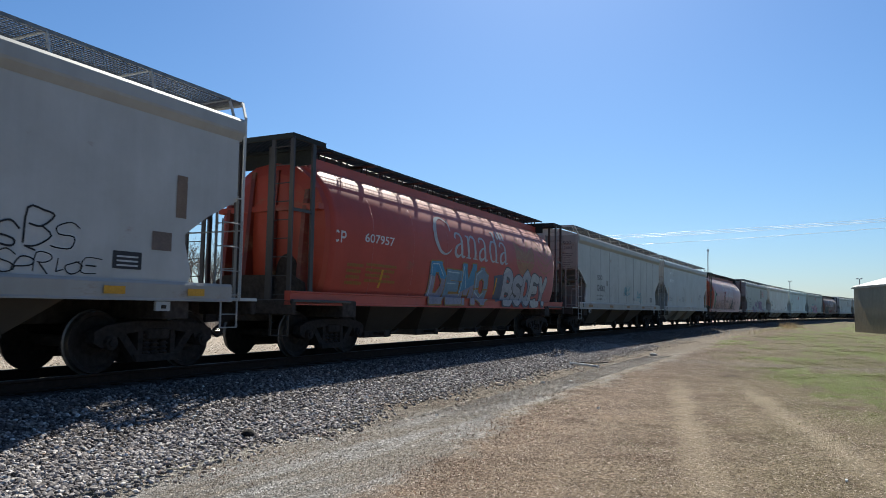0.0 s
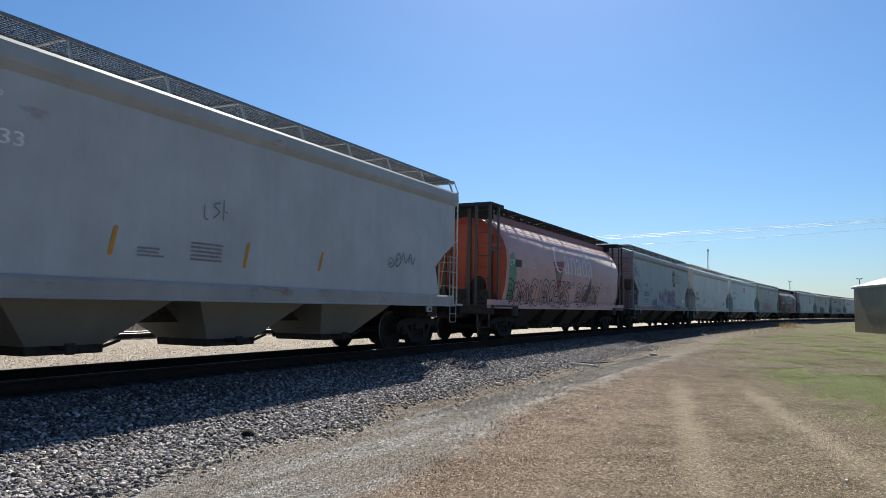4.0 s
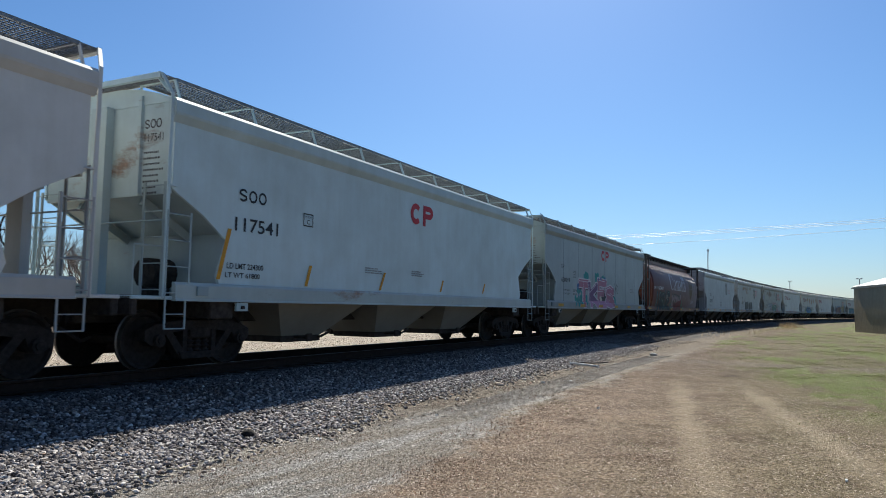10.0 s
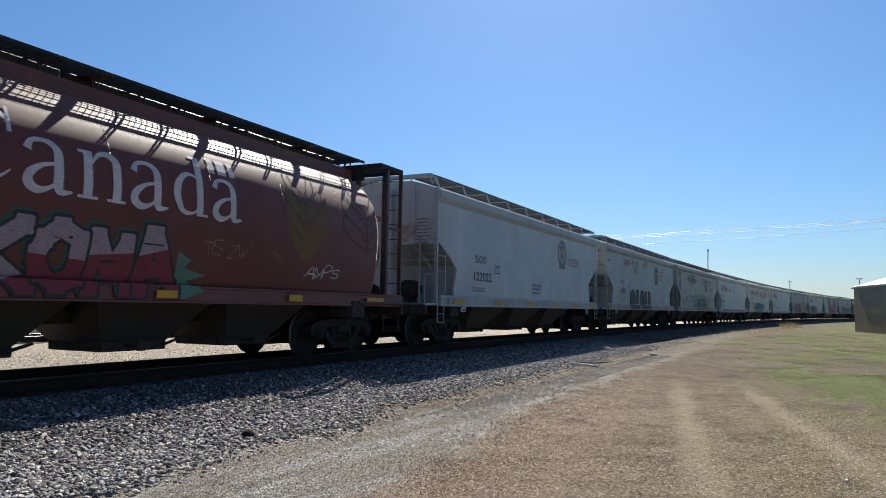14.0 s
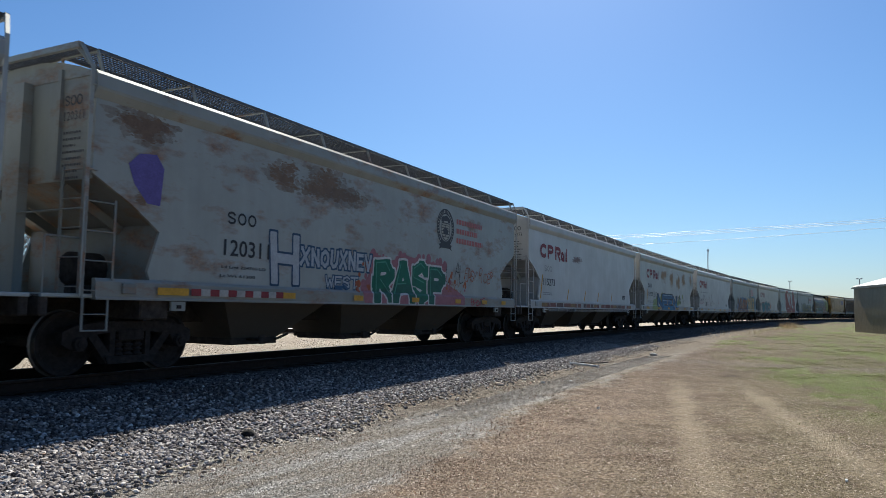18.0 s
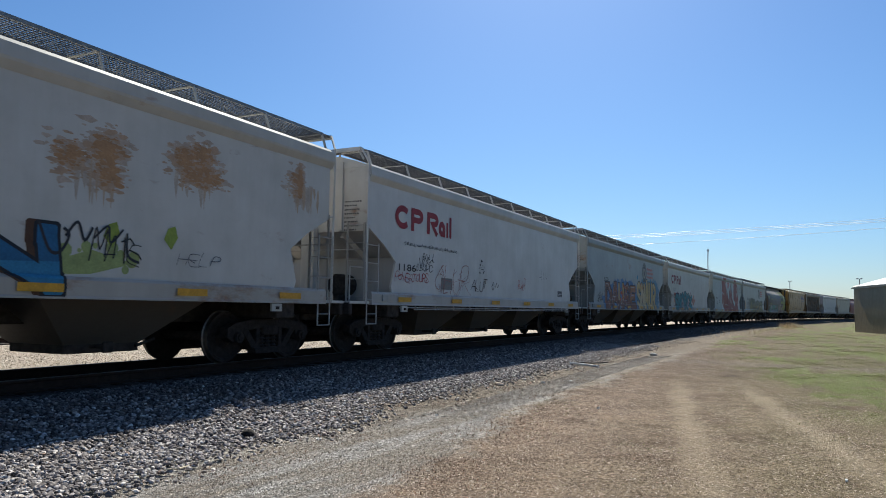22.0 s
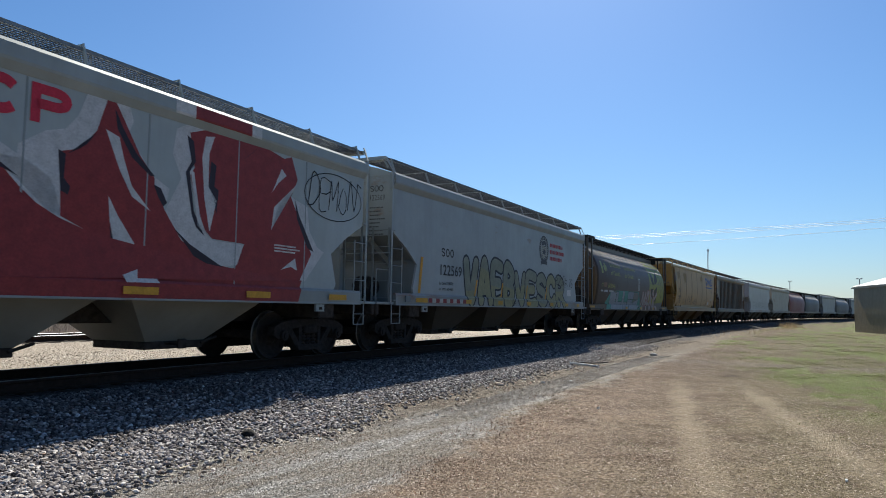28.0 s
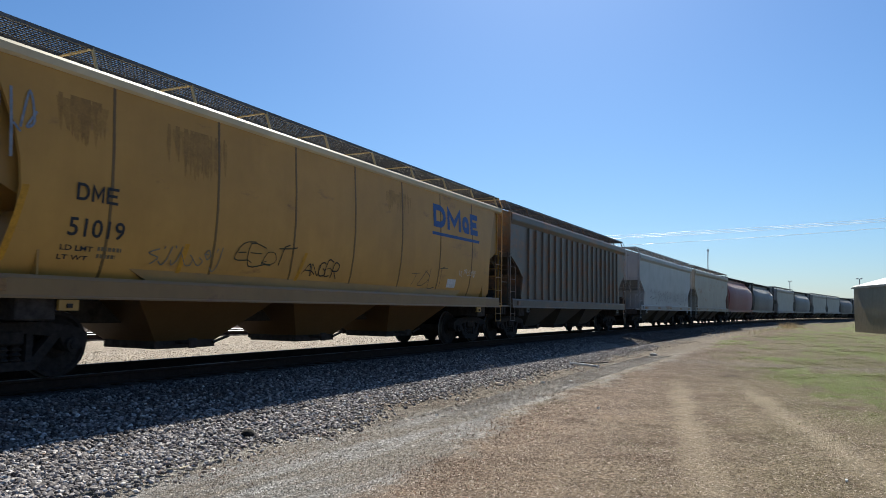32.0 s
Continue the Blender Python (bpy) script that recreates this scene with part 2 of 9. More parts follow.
    zone = times(zone, plus(0.1, times(step(0.49, 0.57, streak2), 0.9)))
    faint = step(7.0, 10.0, w)
    patch = step(0.36, 0.5, plus(times(wob, 0.5), times(clump, 0.5)))
    patch = times(patch, plus(times(zone, 1.0), times(faint, 0.26)))
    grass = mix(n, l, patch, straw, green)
    # a bare brown strip across the verge and two worn wheel tracks that lead to the lane
    bare = maths(n, l, "ABSOLUTE", plus(plus(along, -25.6), times(plus(wob, -0.5), 5.0)))
    grass = mix(n, l, times(step(1.5, 0.3, bare), 0.55), grass, dirt)
    for slope, at, wide in ((0.18, 10.62, 0.16), (0.215, 12.67, 0.17)):
        d = maths(n, l, "ABSOLUTE", plus(plus(across, times(along, slope)), -at))
        d = plus(d, times(plus(wob2, -0.5), 0.55))
        worn = times(step(wide + 0.16, wide - 0.14, d), step(20.0, 15.0, along), 0.4)
        grass = mix(n, l, worn, grass, mix(n, l, 0.7, mix(n, l, 0.4, chaff, (0.38, 0.31, 0.235)), flecks, "MULTIPLY"))
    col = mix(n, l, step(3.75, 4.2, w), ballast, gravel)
    # the gravel lane narrows with distance and the verge takes its place
    lane = plus(plus(6.62, times(step(7.5, 11.5, along), -0.85)), times(step(26.0, 95.0, along), -2.1))
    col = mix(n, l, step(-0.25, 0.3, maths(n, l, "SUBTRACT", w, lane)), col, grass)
    # ground behind the tracks
    col = mix(n, l, step(-15.0, -16.5, w), col, mix(n, l, 0.5, straw, (0.16, 0.12, 0.08)))
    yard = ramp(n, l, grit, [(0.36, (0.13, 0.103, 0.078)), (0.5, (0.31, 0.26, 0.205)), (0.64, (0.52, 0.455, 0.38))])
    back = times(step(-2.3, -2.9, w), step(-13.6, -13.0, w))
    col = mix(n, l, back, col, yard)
    l.new(col, b.inputs["Base Color"])
    h = plus(plus(times(grit, 1.0), tuft), times(speck, 0.35))
    bump(n, l, b, h, 1.0, 0.035)
    return m


def build_ground():
    ss = [-2500, -900, -300, -120, -60, -30, -15, -8] + [x * 0.5 for x in range(-8, 80)] + list(range(40, 120, 4)) + list(range(120, 560, 10)) + [620, 760, 1000, 1600, 3000]
    ws = [-2500, -900, -300, -120, -60, -40, -30, -24, -20, -16, -14.2, -13.7, -13.2, -11.5, -9.8, -9.0, -7, -4.6, -3.8, -3.0, -2.5, -1.9, 0, 1.9, 2.3, 2.8, 3.3, 3.7, 4.1, 4.6, 5.2] + [5.6 + 0.4 * i for i in range(30)] + [18, 20, 24, 30, 40, 50, 60, 120, 300, 900, 2500]
    bm = bmesh.new()
    uv = bm.loops.layers.uv.new("along_across")
    grid = [[bm.verts.new(ground_place(s, w)) for w in ws] for s in ss]
    for i in range(len(ss) - 1):
        for j in range(len(ws) - 1):
            f = bm.faces.new((grid[i][j], grid[i][j + 1], grid[i + 1][j + 1], grid[i + 1][j]))
            for lp, (a, c) in zip(f.loops, ((i, j), (i, j + 1), (i + 1, j + 1), (i + 1, j))):
                lp[uv].uv = (ss[a], ws[c])
    for f in bm.faces:
        if f.normal.z < 0:
            f.normal_flip()
    bmesh.ops.recalc_face_normals(bm, faces=bm.faces[:])
    me = mesh_of(bm, "ground", ground_material(), True)
    return thing("ground", "dry mown grass verge with a gravel lane beside the ballast", "ground", kind="structure", data=me)


ground = build_ground()


# ---- tracks ----
RAIL_SECTION = [(-0.07, -0.172), (0.07, -0.172), (0.07, -0.16), (0.012, -0.14), (0.010, -0.05), (0.036, -0.035), (0.037, -0.006), (0.028, 0.0), (-0.028, 0.0), (-0.037, -0.006), (-0.036, -0.035), (-0.010, -0.05), (-0.012, -0.14), (-0.07, -0.16)]


def rail_mesh(w, head):
    bm = bmesh.new()
    ss = [-400, -200, -100, -40, -10] + list(range(0, 40, 2)) + list(range(40, 420, 6))
    rings = []
    for s in ss:
        ring = []
        for dy, z in RAIL_SECTION:
            p, _ = rail_line(s, w + dy)
            ring.append((p.x, p.y, z))
        rings.append(ring)
    loft(bm, rings)
    bmesh.ops.recalc_face_normals(bm, faces=bm.faces[:])
    me = mesh_of(bm, "rail", RAIL_RUST)
    me.materials.append(head)
    for p in me.polygons:
        if p.normal.z > 0.3 and p.center.z > -0.01:
            p.material_index = 1
    return me


def build_track(w, label):
    tr = thing("railway_track", label, "track", kind="structure")
    for side in (-0.755, 0.755):
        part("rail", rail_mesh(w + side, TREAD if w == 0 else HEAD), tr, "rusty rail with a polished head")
    bm = bmesh.new()
    box(bm, -0.115, 0.115, -1.28, 1.28, -0.34, -0.175, 0.012)
    tie = mesh_of(bm, "tie", TIE)
    n = 210 if w == 0 else 90
    for i in range(n):
        s = -12 + i * 0.508 + random.uniform(-0.02, 0.02)
        p, h = rail_line(s, w)
        part("tie", tie, tr, m=pose(p.x, p.y, random.uniform(-0.01, 0.005), 0, 0, math.degrees(h) + random.uniform(-1, 1)))
    return tr


track = build_track(0.0, "main line rails on timber ties in grey ballast")
siding = build_track(-11.5, "sunlit siding rails on timber ties behind the train")


# ---- ballast stones ----
def stone_material(name, stops):
    m, n, l, b = material(name, 0.9)
    b.inputs["Specular IOR Level"].default_value = 0.2
    geo = n.new("ShaderNodeNewGeometry")
    col = ramp(n, l, geo.outputs["Random Per Island"], stops)
    f = noise_tex(n, l, n.new("ShaderNodeTexCoord").outputs["Object"], 45.0, 4.0, 0.7)
    t = ramp(n, l, f, [(0.3, (0.7, 0.69, 0.68)), (0.7, (1.12, 1.12, 1.12))])
    l.new(mix(n, l, 1.0, col, t, "MULTIPLY"), b.inputs["Base Color"])
    bump(n, l, b, f, 0.4, 0.01)
    return m


STONE = stone_material("crushed_grey_stone", [(0.0, (0.08, 0.07, 0.07)), (0.25, (0.16, 0.142, 0.138)), (0.6, (0.28, 0.253, 0.243)), (0.84, (0.46, 0.425, 0.405)), (0.95, (0.68, 0.64, 0.60)), (1.0, (0.3, 0.2, 0.145))])
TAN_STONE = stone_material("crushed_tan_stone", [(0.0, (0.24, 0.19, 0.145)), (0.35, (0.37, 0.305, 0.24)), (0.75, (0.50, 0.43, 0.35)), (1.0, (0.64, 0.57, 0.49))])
GRIT = stone_material("lane_grit", [(0.0, (0.11, 0.098, 0.085)), (0.4, (0.23, 0.21, 0.185)), (0.8, (0.40, 0.375, 0.335)), (1.0, (0.6, 0.58, 0.54))])
ICO = [(-0.53, 0, 0.85), (0.53, 0, 0.85), (-0.53, 0, -0.85), (0.53, 0, -0.85), (0, 0.85, 0.53), (0, 0.85, -0.53), (0, -0.85, 0.53), (0, -0.85, -0.53), (0.85, 0.53, 0), (-0.85, 0.53, 0), (0.85, -0.53, 0), (-0.85, -0.53, 0)]
ICO_F = [(0, 1, 4), (0, 4, 9), (9, 4, 5), (4, 8, 5), (4, 1, 8), (8, 1, 10), (8, 10, 3), (5, 8, 3), (5, 3, 2), (2, 3, 7), (7, 3, 10), (7, 10, 6), (7, 6, 11), (11, 6, 0), (0, 6, 1), (6, 10, 1), (9, 11, 0), (9, 2, 11), (9, 5, 2), (7, 11, 2)]


OCT = [(1, 0, 0), (-1, 0, 0), (0, 1, 0), (0, -1, 0), (0, 0, 1), (0, 0, -1)]
OCT_F = [(0, 2, 4), (2, 1, 4), (1, 3, 4), (3, 0, 4), (2, 0, 5), (1, 2, 5), (3, 1, 5), (0, 3, 5)]


def stones(name, label, count, place, size, mat, flat=0.75, coarse=False):
    """Many loose angular stones in one mesh; place(rng) gives a point on the ground."""
    rng = np.random.default_rng(sum(map(ord, name)))
    base, tri = (np.array(OCT), np.array(OCT_F)) if coarse else (np.array(ICO), np.array(ICO_F))
    nv, nf = len(base), len(tri)
    verts, faces = np.empty((count, nv, 3)), np.empty((count, nf, 3), dtype=int)
    for i in range(count):
        x, y, z = place(rng)
        r = size * rng.uniform(0.55, 1.25)
        v = base * rng.uniform(0.62, 1.2, (nv, 1)) * (r * rng.uniform(0.8, 1.35), r * rng.uniform(0.7, 1.1), r * flat)
        a, tl = rng.uniform(0, 6.283), rng.uniform(-0.7, 0.7)
        ca, sa, ct, st = math.cos(a), math.sin(a), math.cos(tl), math.sin(tl)
        v = v @ np.array([[ct, 0, -st], [0, 1, 0], [st, 0, ct]]) @ np.array([[ca, sa, 0], [-sa, ca, 0], [0, 0, 1]])
        verts[i] = v + (x, y, z + r * flat * rng.uniform(0.2, 0.75))
        faces[i] = tri + nv * i
    me = bpy.data.meshes.new(name)
    me.from_pydata(verts.reshape(-1, 3).tolist(), [], faces.reshape(-1, 3).tolist())
    me.materials.append(mat)
    return thing(name, label, "gravel", kind="stuff", data=me)


# grimy picks the darkened stones, which crowd towards the rails as the shade does
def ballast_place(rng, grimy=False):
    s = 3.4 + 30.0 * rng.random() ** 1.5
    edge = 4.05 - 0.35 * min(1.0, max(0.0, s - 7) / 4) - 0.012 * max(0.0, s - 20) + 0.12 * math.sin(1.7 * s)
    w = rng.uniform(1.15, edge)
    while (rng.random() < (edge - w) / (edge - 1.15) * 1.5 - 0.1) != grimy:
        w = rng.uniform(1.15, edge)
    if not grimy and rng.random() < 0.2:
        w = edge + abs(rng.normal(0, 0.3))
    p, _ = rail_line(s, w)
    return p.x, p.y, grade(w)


def far_ballast_place(rng):
    s = 4.0 + 34.0 * rng.random() ** 1.5
    w = -2.2 - 7.4 * rng.random() ** 1.2
    p, _ = rail_line(s, w)
    return p.x, p.y, grade(w)


# darker copy of the stone: the train's shade is put into its colour
SHADE_STONE = stone_material("shade_toned_stone", [(0.0, (0.035, 0.029, 0.027)), (0.3, (0.075, 0.063, 0.058)), (0.7, (0.14, 0.118, 0.107)), (0.92, (0.24, 0.205, 0.185)), (1.0, (0.42, 0.37, 0.33))])
stones("ballast_stones", "grey and white crushed ballast stones on the track shoulder", 28000, ballast_place, 0.0275, STONE, 0.62)
stones("grimy_ballast_stones", "dark ballast stones nearest the rails, with train shade in their colour", 30000, lambda g: ballast_place(g, True), 0.0275, SHADE_STONE, 0.62)


def distant_ballast_place(rng):
    s = 30.0 + 80.0 * rng.random() ** 1.3
    w = rng.uniform(1.2, 3.55 - 0.022 * (s - 30))
    p, _ = rail_line(s, w)
    return p.x, p.y, grade(w)


# the darkened stone stands in for shade further along as well
stones("distant_ballast_stones", "grey crushed ballast stones further along the track", 26000, distant_ballast_place, 0.04, SHADE_STONE, 0.6, True)
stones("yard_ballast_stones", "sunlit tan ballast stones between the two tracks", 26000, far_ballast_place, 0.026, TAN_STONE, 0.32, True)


# ---- covered hopper cars: shared meshes ----
HALF = 7.55          # end panels
BOGIE = 6.4          # bogie centres
MESH = {}


def cached(key, make):
    if key not in MESH:
        MESH[key] = make()
    return MESH[key]


def wheelset_mesh():
    bm = bmesh.new()
    for side in (-1, 1):
        prof = [(0.655, 0.10), (0.66, 0.40), (0.672, 0.485), (0.70, 0.486), (0.712, 0.458), (0.80, 0.452), (0.805, 0.40), (0.76, 0.37), (0.745, 0.20), (0.80, 0.14), (0.80, 0.08)]
        rings = []
        for i in range(28):
            a = 2 * math.pi * i / 28
            rings.append([(r * math.cos(a), side * y, r * math.sin(a)) for y, r in prof])
        loft(bm, rings + [rings[0]], closed=False)
    bar(bm, (0, -1.02, 0), (0, 1.02, 0), 0.085, 12)
    bmesh.ops.remove_doubles(bm, verts=bm.verts[:], dist=1e-4)
    bmesh.ops.recalc_face_normals(bm, faces=bm.faces[:])
    me = mesh_of(bm, "wheelset", CAST)
    me.materials.append(WHEEL_TREAD)
    for p in me.polygons:
        y, r = abs(p.center.y), math.hypot(p.center.x, p.center.z)
        if 0.70 < y < 0.803 and r > 0.44:
            p.material_index = 1
    return me


def side_frame_mesh():
    bm = bmesh.new()
    # upper chord, lower chord and columns round the spring opening
    prism(bm, [(-1.14, 0.46), (-1.0, 0.38), (-0.80, 0.40), (-0.74, 0.56), (-0.30, 0.62), (0.30, 0.62), (0.74, 0.56), (0.80, 0.40), (1.0, 0.38), (1.14, 0.46), (1.14, 0.62), (0.95, 0.71), (0.45, 0.77), (-0.45, 0.77), (-0.95, 0.71), (-1.14, 0.62)][::-1], -0.09, 0.09)
    for sx in (-1, 1):
        prism(bm, [(sx * 0.78, 0.62), (sx * 0.60, 0.60), (sx * 0.27, 0.20), (sx * 0.42, 0.17)], -0.075, 0.075)
        prism(bm, [(sx * 0.36, 0.66), (sx * 0.27, 0.66), (sx * 0.27, 0.26), (sx * 0.36, 0.26)], -0.07, 0.07)
    prism(bm, [(-0.45, 0.26), (-0.40, 0.15), (0.40, 0.15), (0.45, 0.26)], -0.10, 0.10)
    bmesh.ops.recalc_face_normals(bm, faces=bm.faces[:])
    return mesh_of(bm, "side_frame", CAST)


def spring_mesh():
    bm = bmesh.new()
    rings = []
    for k in range(21):
        r, z = (0.078 if k % 4 in (1, 2) else 0.05), 0.255 + k * 0.017
        rings.append([(r * math.cos(2 * math.pi * i / 10), r * math.sin(2 * math.pi * i / 10), z) for i in range(10)])
    loft(bm, rings)
    return mesh_of(bm, "spring", CAST)


def bolster_mesh():
    bm = bmesh.new()
    box(bm, -0.22, 0.22, -1.1, 1.1, 0.48, 0.66, 0.02)
    box(bm, -0.3, 0.3, -0.35, 0.35, 0.64, 0.76, 0.02)
    box(bm, -0.32, 0.32, -0.9, 0.9, 0.2, 0.5, 0.02)
    for sx in (-1, 1):
        box(bm, sx * 0.55 - 0.05, sx * 0.55 + 0.05, -0.75, 0.75, 0.36, 0.5, 0.01)
    return mesh_of(bm, "bolster", CAST)


def bearing_mesh():
    bm = bmesh.new()
    prism(bm, [(0.10 * math.cos(2 * math.pi * i / 16), 0.10 * math.sin(2 * math.pi * i / 16)) for i in range(16)], -0.10, 0.10)
    prism(bm, [(0.06 * math.cos(2 * math.pi * i / 12), 0.06 * math.sin(2 * math.pi * i / 12)) for i in range(12)], -0.13, 0.13)
    bmesh.ops.recalc_face_normals(bm, faces=bm.faces[:])
    return mesh_of(bm, "bearing_cap", CAST)


WHEELS = []


def add_bogie(car, x, cap):
    b = part("bogie", cached("bolster", bolster_mesh), car, "black three-piece bogie with coil springs", m=pose(x, 0, 0))
    for y in (-1, 1):
        part("side_frame", cached("side_frame", side_frame_mesh), b, m=pose(0, y * 0.99, 0))
        for x0 in (-0.17, 0.0, 0.17):
            part("spring", cached("spring", spring_mesh), b, m=pose(x0, y * 0.99, 0))
        for wx in (-0.889, 0.889):
            c = part("bearing_cap", cached("bearing", bearing_mesh), b, m=pose(wx, y * 1.05, 0.457))
            if cap:
                c.color = (*cap, 0)
    for i, wx in enumerate((-0.889, 0.889)):
        w = part("wheelset", cached("wheelset", wheelset_mesh), b, m=pose(wx, 0, 0.457))
        WHEELS.append((i, w))


def coupler_mesh():
    bm = bmesh.new()
    box(bm, 0, 0.75, -0.09, 0.09, 0.74, 0.92, 0.02)
    prism(bm, [(0.6, 0.70), (0.98, 0.72), (0.98, 0.98), (0.6, 0.99)], -0.17, 0.10)
    prism(bm, [(0.9, 0.72), (1.05, 0.74), (1.05, 0.95), (0.9, 0.97)], 0.02, 0.2)
    bar(bm, (0.2, -0.3, 0.8), (0.75, -0.32, 0.45), 0.028)
    bar(bm, (0.75, -0.32, 0.45), (0.98, -0.2, 0.5), 0.028)
    bmesh.ops.recalc_face_normals(bm, faces=bm.faces[:])
    return mesh_of(bm, "coupler", CAST)


def sill_mesh(x0, x1):
    bm = bmesh.new()
    rings = []
    for x in (x0, x1):
        rings.append([(x, y, z) for y, z in ((-1.50, 1.08), (-1.60, 1.08), (-1.60, 1.10), (-1.585, 1.12), (-1.585, 1.33), (-1.555, 1.375), (-1.50, 1.375))])
    loft(bm, rings)
    bmesh.ops.recalc_face_normals(bm, faces=bm.faces[:])
    return mesh_of(bm, "side_sill", PAINT)


def pipe_mesh():
    """Two thin lines clipped along the foot of the side sill."""
    bm = bmesh.new()
    bar(bm, (-6.2, -1.53, 1.03), (6.1, -1.53, 1.03), 0.016)
    bar(bm, (-5.6, -1.56, 0.985), (6.4, -1.56, 0.985), 0.011)
    for i in range(12):
        x = -5.5 + i
        strip(bm, (x, -1.545, 1.09), (x, -1.545, 0.97), 0.03, 0.02, (1, 0, 0))
    return mesh_of(bm, "train_line", PAINT)


def ladder_mesh(x0, x1, y, z0, z1, foot):
    bm = bmesh.new()
    for x in (x0, x1):
        strip(bm, (x, y, z0), (x, y, z1), 0.032, 0.016, (0, 1, 0))
    if foot:
        zf = 0.66
        for x in (x0 + 0.02, x1 - 0.05):
            strip(bm, (x, y, z0), (x, y, zf), 0.03, 0.016, (0, 1, 0))
        bar(bm, (x0 + 0.01, y, zf), (x1 - 0.04, y, zf), 0.012)
        bar(bm, (x0 + 0.01, y, 0.88), (x1 - 0.04, y, 0.88), 0.01)
    return mesh_of(bm, "ladder", PAINT)


def end_ladder_mesh(sx, ysign, z0, z1):
    bm = bmesh.new()
    x = sx * 7.62
    ya, yb = ysign * 1.02, ysign * 1.47
    for y in (ya, yb):
        strip(bm, (x, y, z0), (x, y, z1), 0.05, 0.02, (1, 0, 0))
    return mesh_of(bm, "end_ladder", PAINT)


def rung_mesh(a, b, r=0.011):
    bm = bmesh.new()
    bar(bm, a, b, r)
    return mesh_of(bm, "rung", PAINT)


def add_rungs(ladder, color, a, b, z0, step, count):
    me = cached(("rung", a, b), lambda: rung_mesh((*a, 0), (*b, 0)))
    for i in range(count):
        part("rung", me, ladder, color=color, m=pose(0, 0, z0 + i * step))


def slab(bm, x0, x1, y0, y1, z0, z1):
    vs = [bm.verts.new((x, y, z)) for z in (z0, z1) for x, y in ((x0, y0), (x1, y0), (x1, y1), (x0, y1))]
    for f in ((3, 2, 1, 0), (4, 5, 6, 7), (0, 1, 5, 4), (1, 2, 6, 5), (2, 3, 7, 6), (3, 0, 4, 7)):
        bm.faces.new([vs[i] for i in f])


def grating_mesh(x0, x1, y0, y1, z, mat, step=0.05, n=13, deep=0.03, cross=0.02, edge=0.05):
    bm = bmesh.new()
    for i in range(n):
        y, rim = y0 + (y1 - y0) * i / (n - 1), i in (0, n - 1)
        h = 0.014 if rim else 0.004
        slab(bm, x0, x1, y - h, y + h, z - (edge if rim else deep), z + (0.004 if rim else 0))
    for i in range(int((x1 - x0) / step) + 1):
        x = x0 + i * step
        slab(bm, x - 0.005, x + 0.005, y0, y1, z - 0.004 - cross, z - 0.004)
    me = mesh_of(bm, "running_board", mat)
    return me


def hopper_mesh(x, half_top, y_top, z_top, half_bot, y_bot, z_bot):
    bm = bmesh.new()
    loft(bm, [[(x - half_top, -y_top, z_top), (x + half_top, -y_top, z_top), (x + half_top, y_top, z_top), (x - half_top, y_top, z_top)],
              [(x - half_bot, -y_bot, z_bot), (x + half_bot, -y_bot, z_bot), (x + half_bot, y_bot, z_bot), (x - half_bot, y_bot, z_bot)]])
    bmesh.ops.recalc_face_normals(bm, faces=bm.faces[:])
    return mesh_of(bm, "hopper", PAINT)


def gate_mesh(x, z):
    bm = bmesh.new()
    box(bm, x - 0.62, x + 0.62, -0.62, 0.62, z - 0.13, z + 0.02, 0.015)
    bar(bm, (x - 0.2, -0.95, z - 0.03), (x - 0.2, 0.95, z - 0.03), 0.03, 8)
    for y in (-0.98, 0.98):
        box(bm, x - 0.28, x - 0.12, y - 0.04, y + 0.04, z - 0.11, z + 0.05, 0.02)
        bar(bm, (x + 0.5, y * 0.7, z - 0.05), (x + 0.85, y * 0.7, z + 0.05), 0.025)
    return mesh_of(bm, "outlet_gate", UNDER)


def pad_mesh():
    bm = bmesh.new()
    prism(bm, [(-0.13, 0.93), (0.13, 0.93), (0.13, 1.07), (-0.13, 1.07)], -1.575, -1.53)
    # raised block for the pad's hole, whose shade becomes a dark material below
    prism(bm, [(-0.035, 0.965), (0.035, 0.965), (0.035, 1.02), (-0.035, 1.02)], -1.60, -1.57)
    bmesh.ops.recalc_face_normals(bm, faces=bm.faces[:])
    me = mesh_of(bm, "jacking_pad", PAINT)
    me.materials.append(UNDER)
    for p in me.polygons:
        if p.center.y < -1.58:
            p.material_index = 1
    return me


def flat_body_mesh():
    bm = bmesh.new()
    core = [(-7.5, 2.8), (-7.5, 4.2), (7.5, 4.2), (7.5, 2.8), (4.7, 1.3), (-4.7, 1.3)]
    prism(bm, core[::-1], -1.44, 1.44)
    bmesh.ops.recalc_face_normals(bm, faces=bm.faces[:])
    return mesh_of(bm, "tank_core", PAINT)


def sheet_y(bow, z):
    """How far the outer face of a side sheet stands from the middle at height z."""
    if bow < 0.05:
        return 1.53
    return float(np.interp(z, [1.37, 1.5, 1.7, 2.1, 2.6, 3.2, 3.6, 3.93], [1.36, 1.43, 1.49, 1.555, 1.59, 1.58, 1.555, 1.53]))


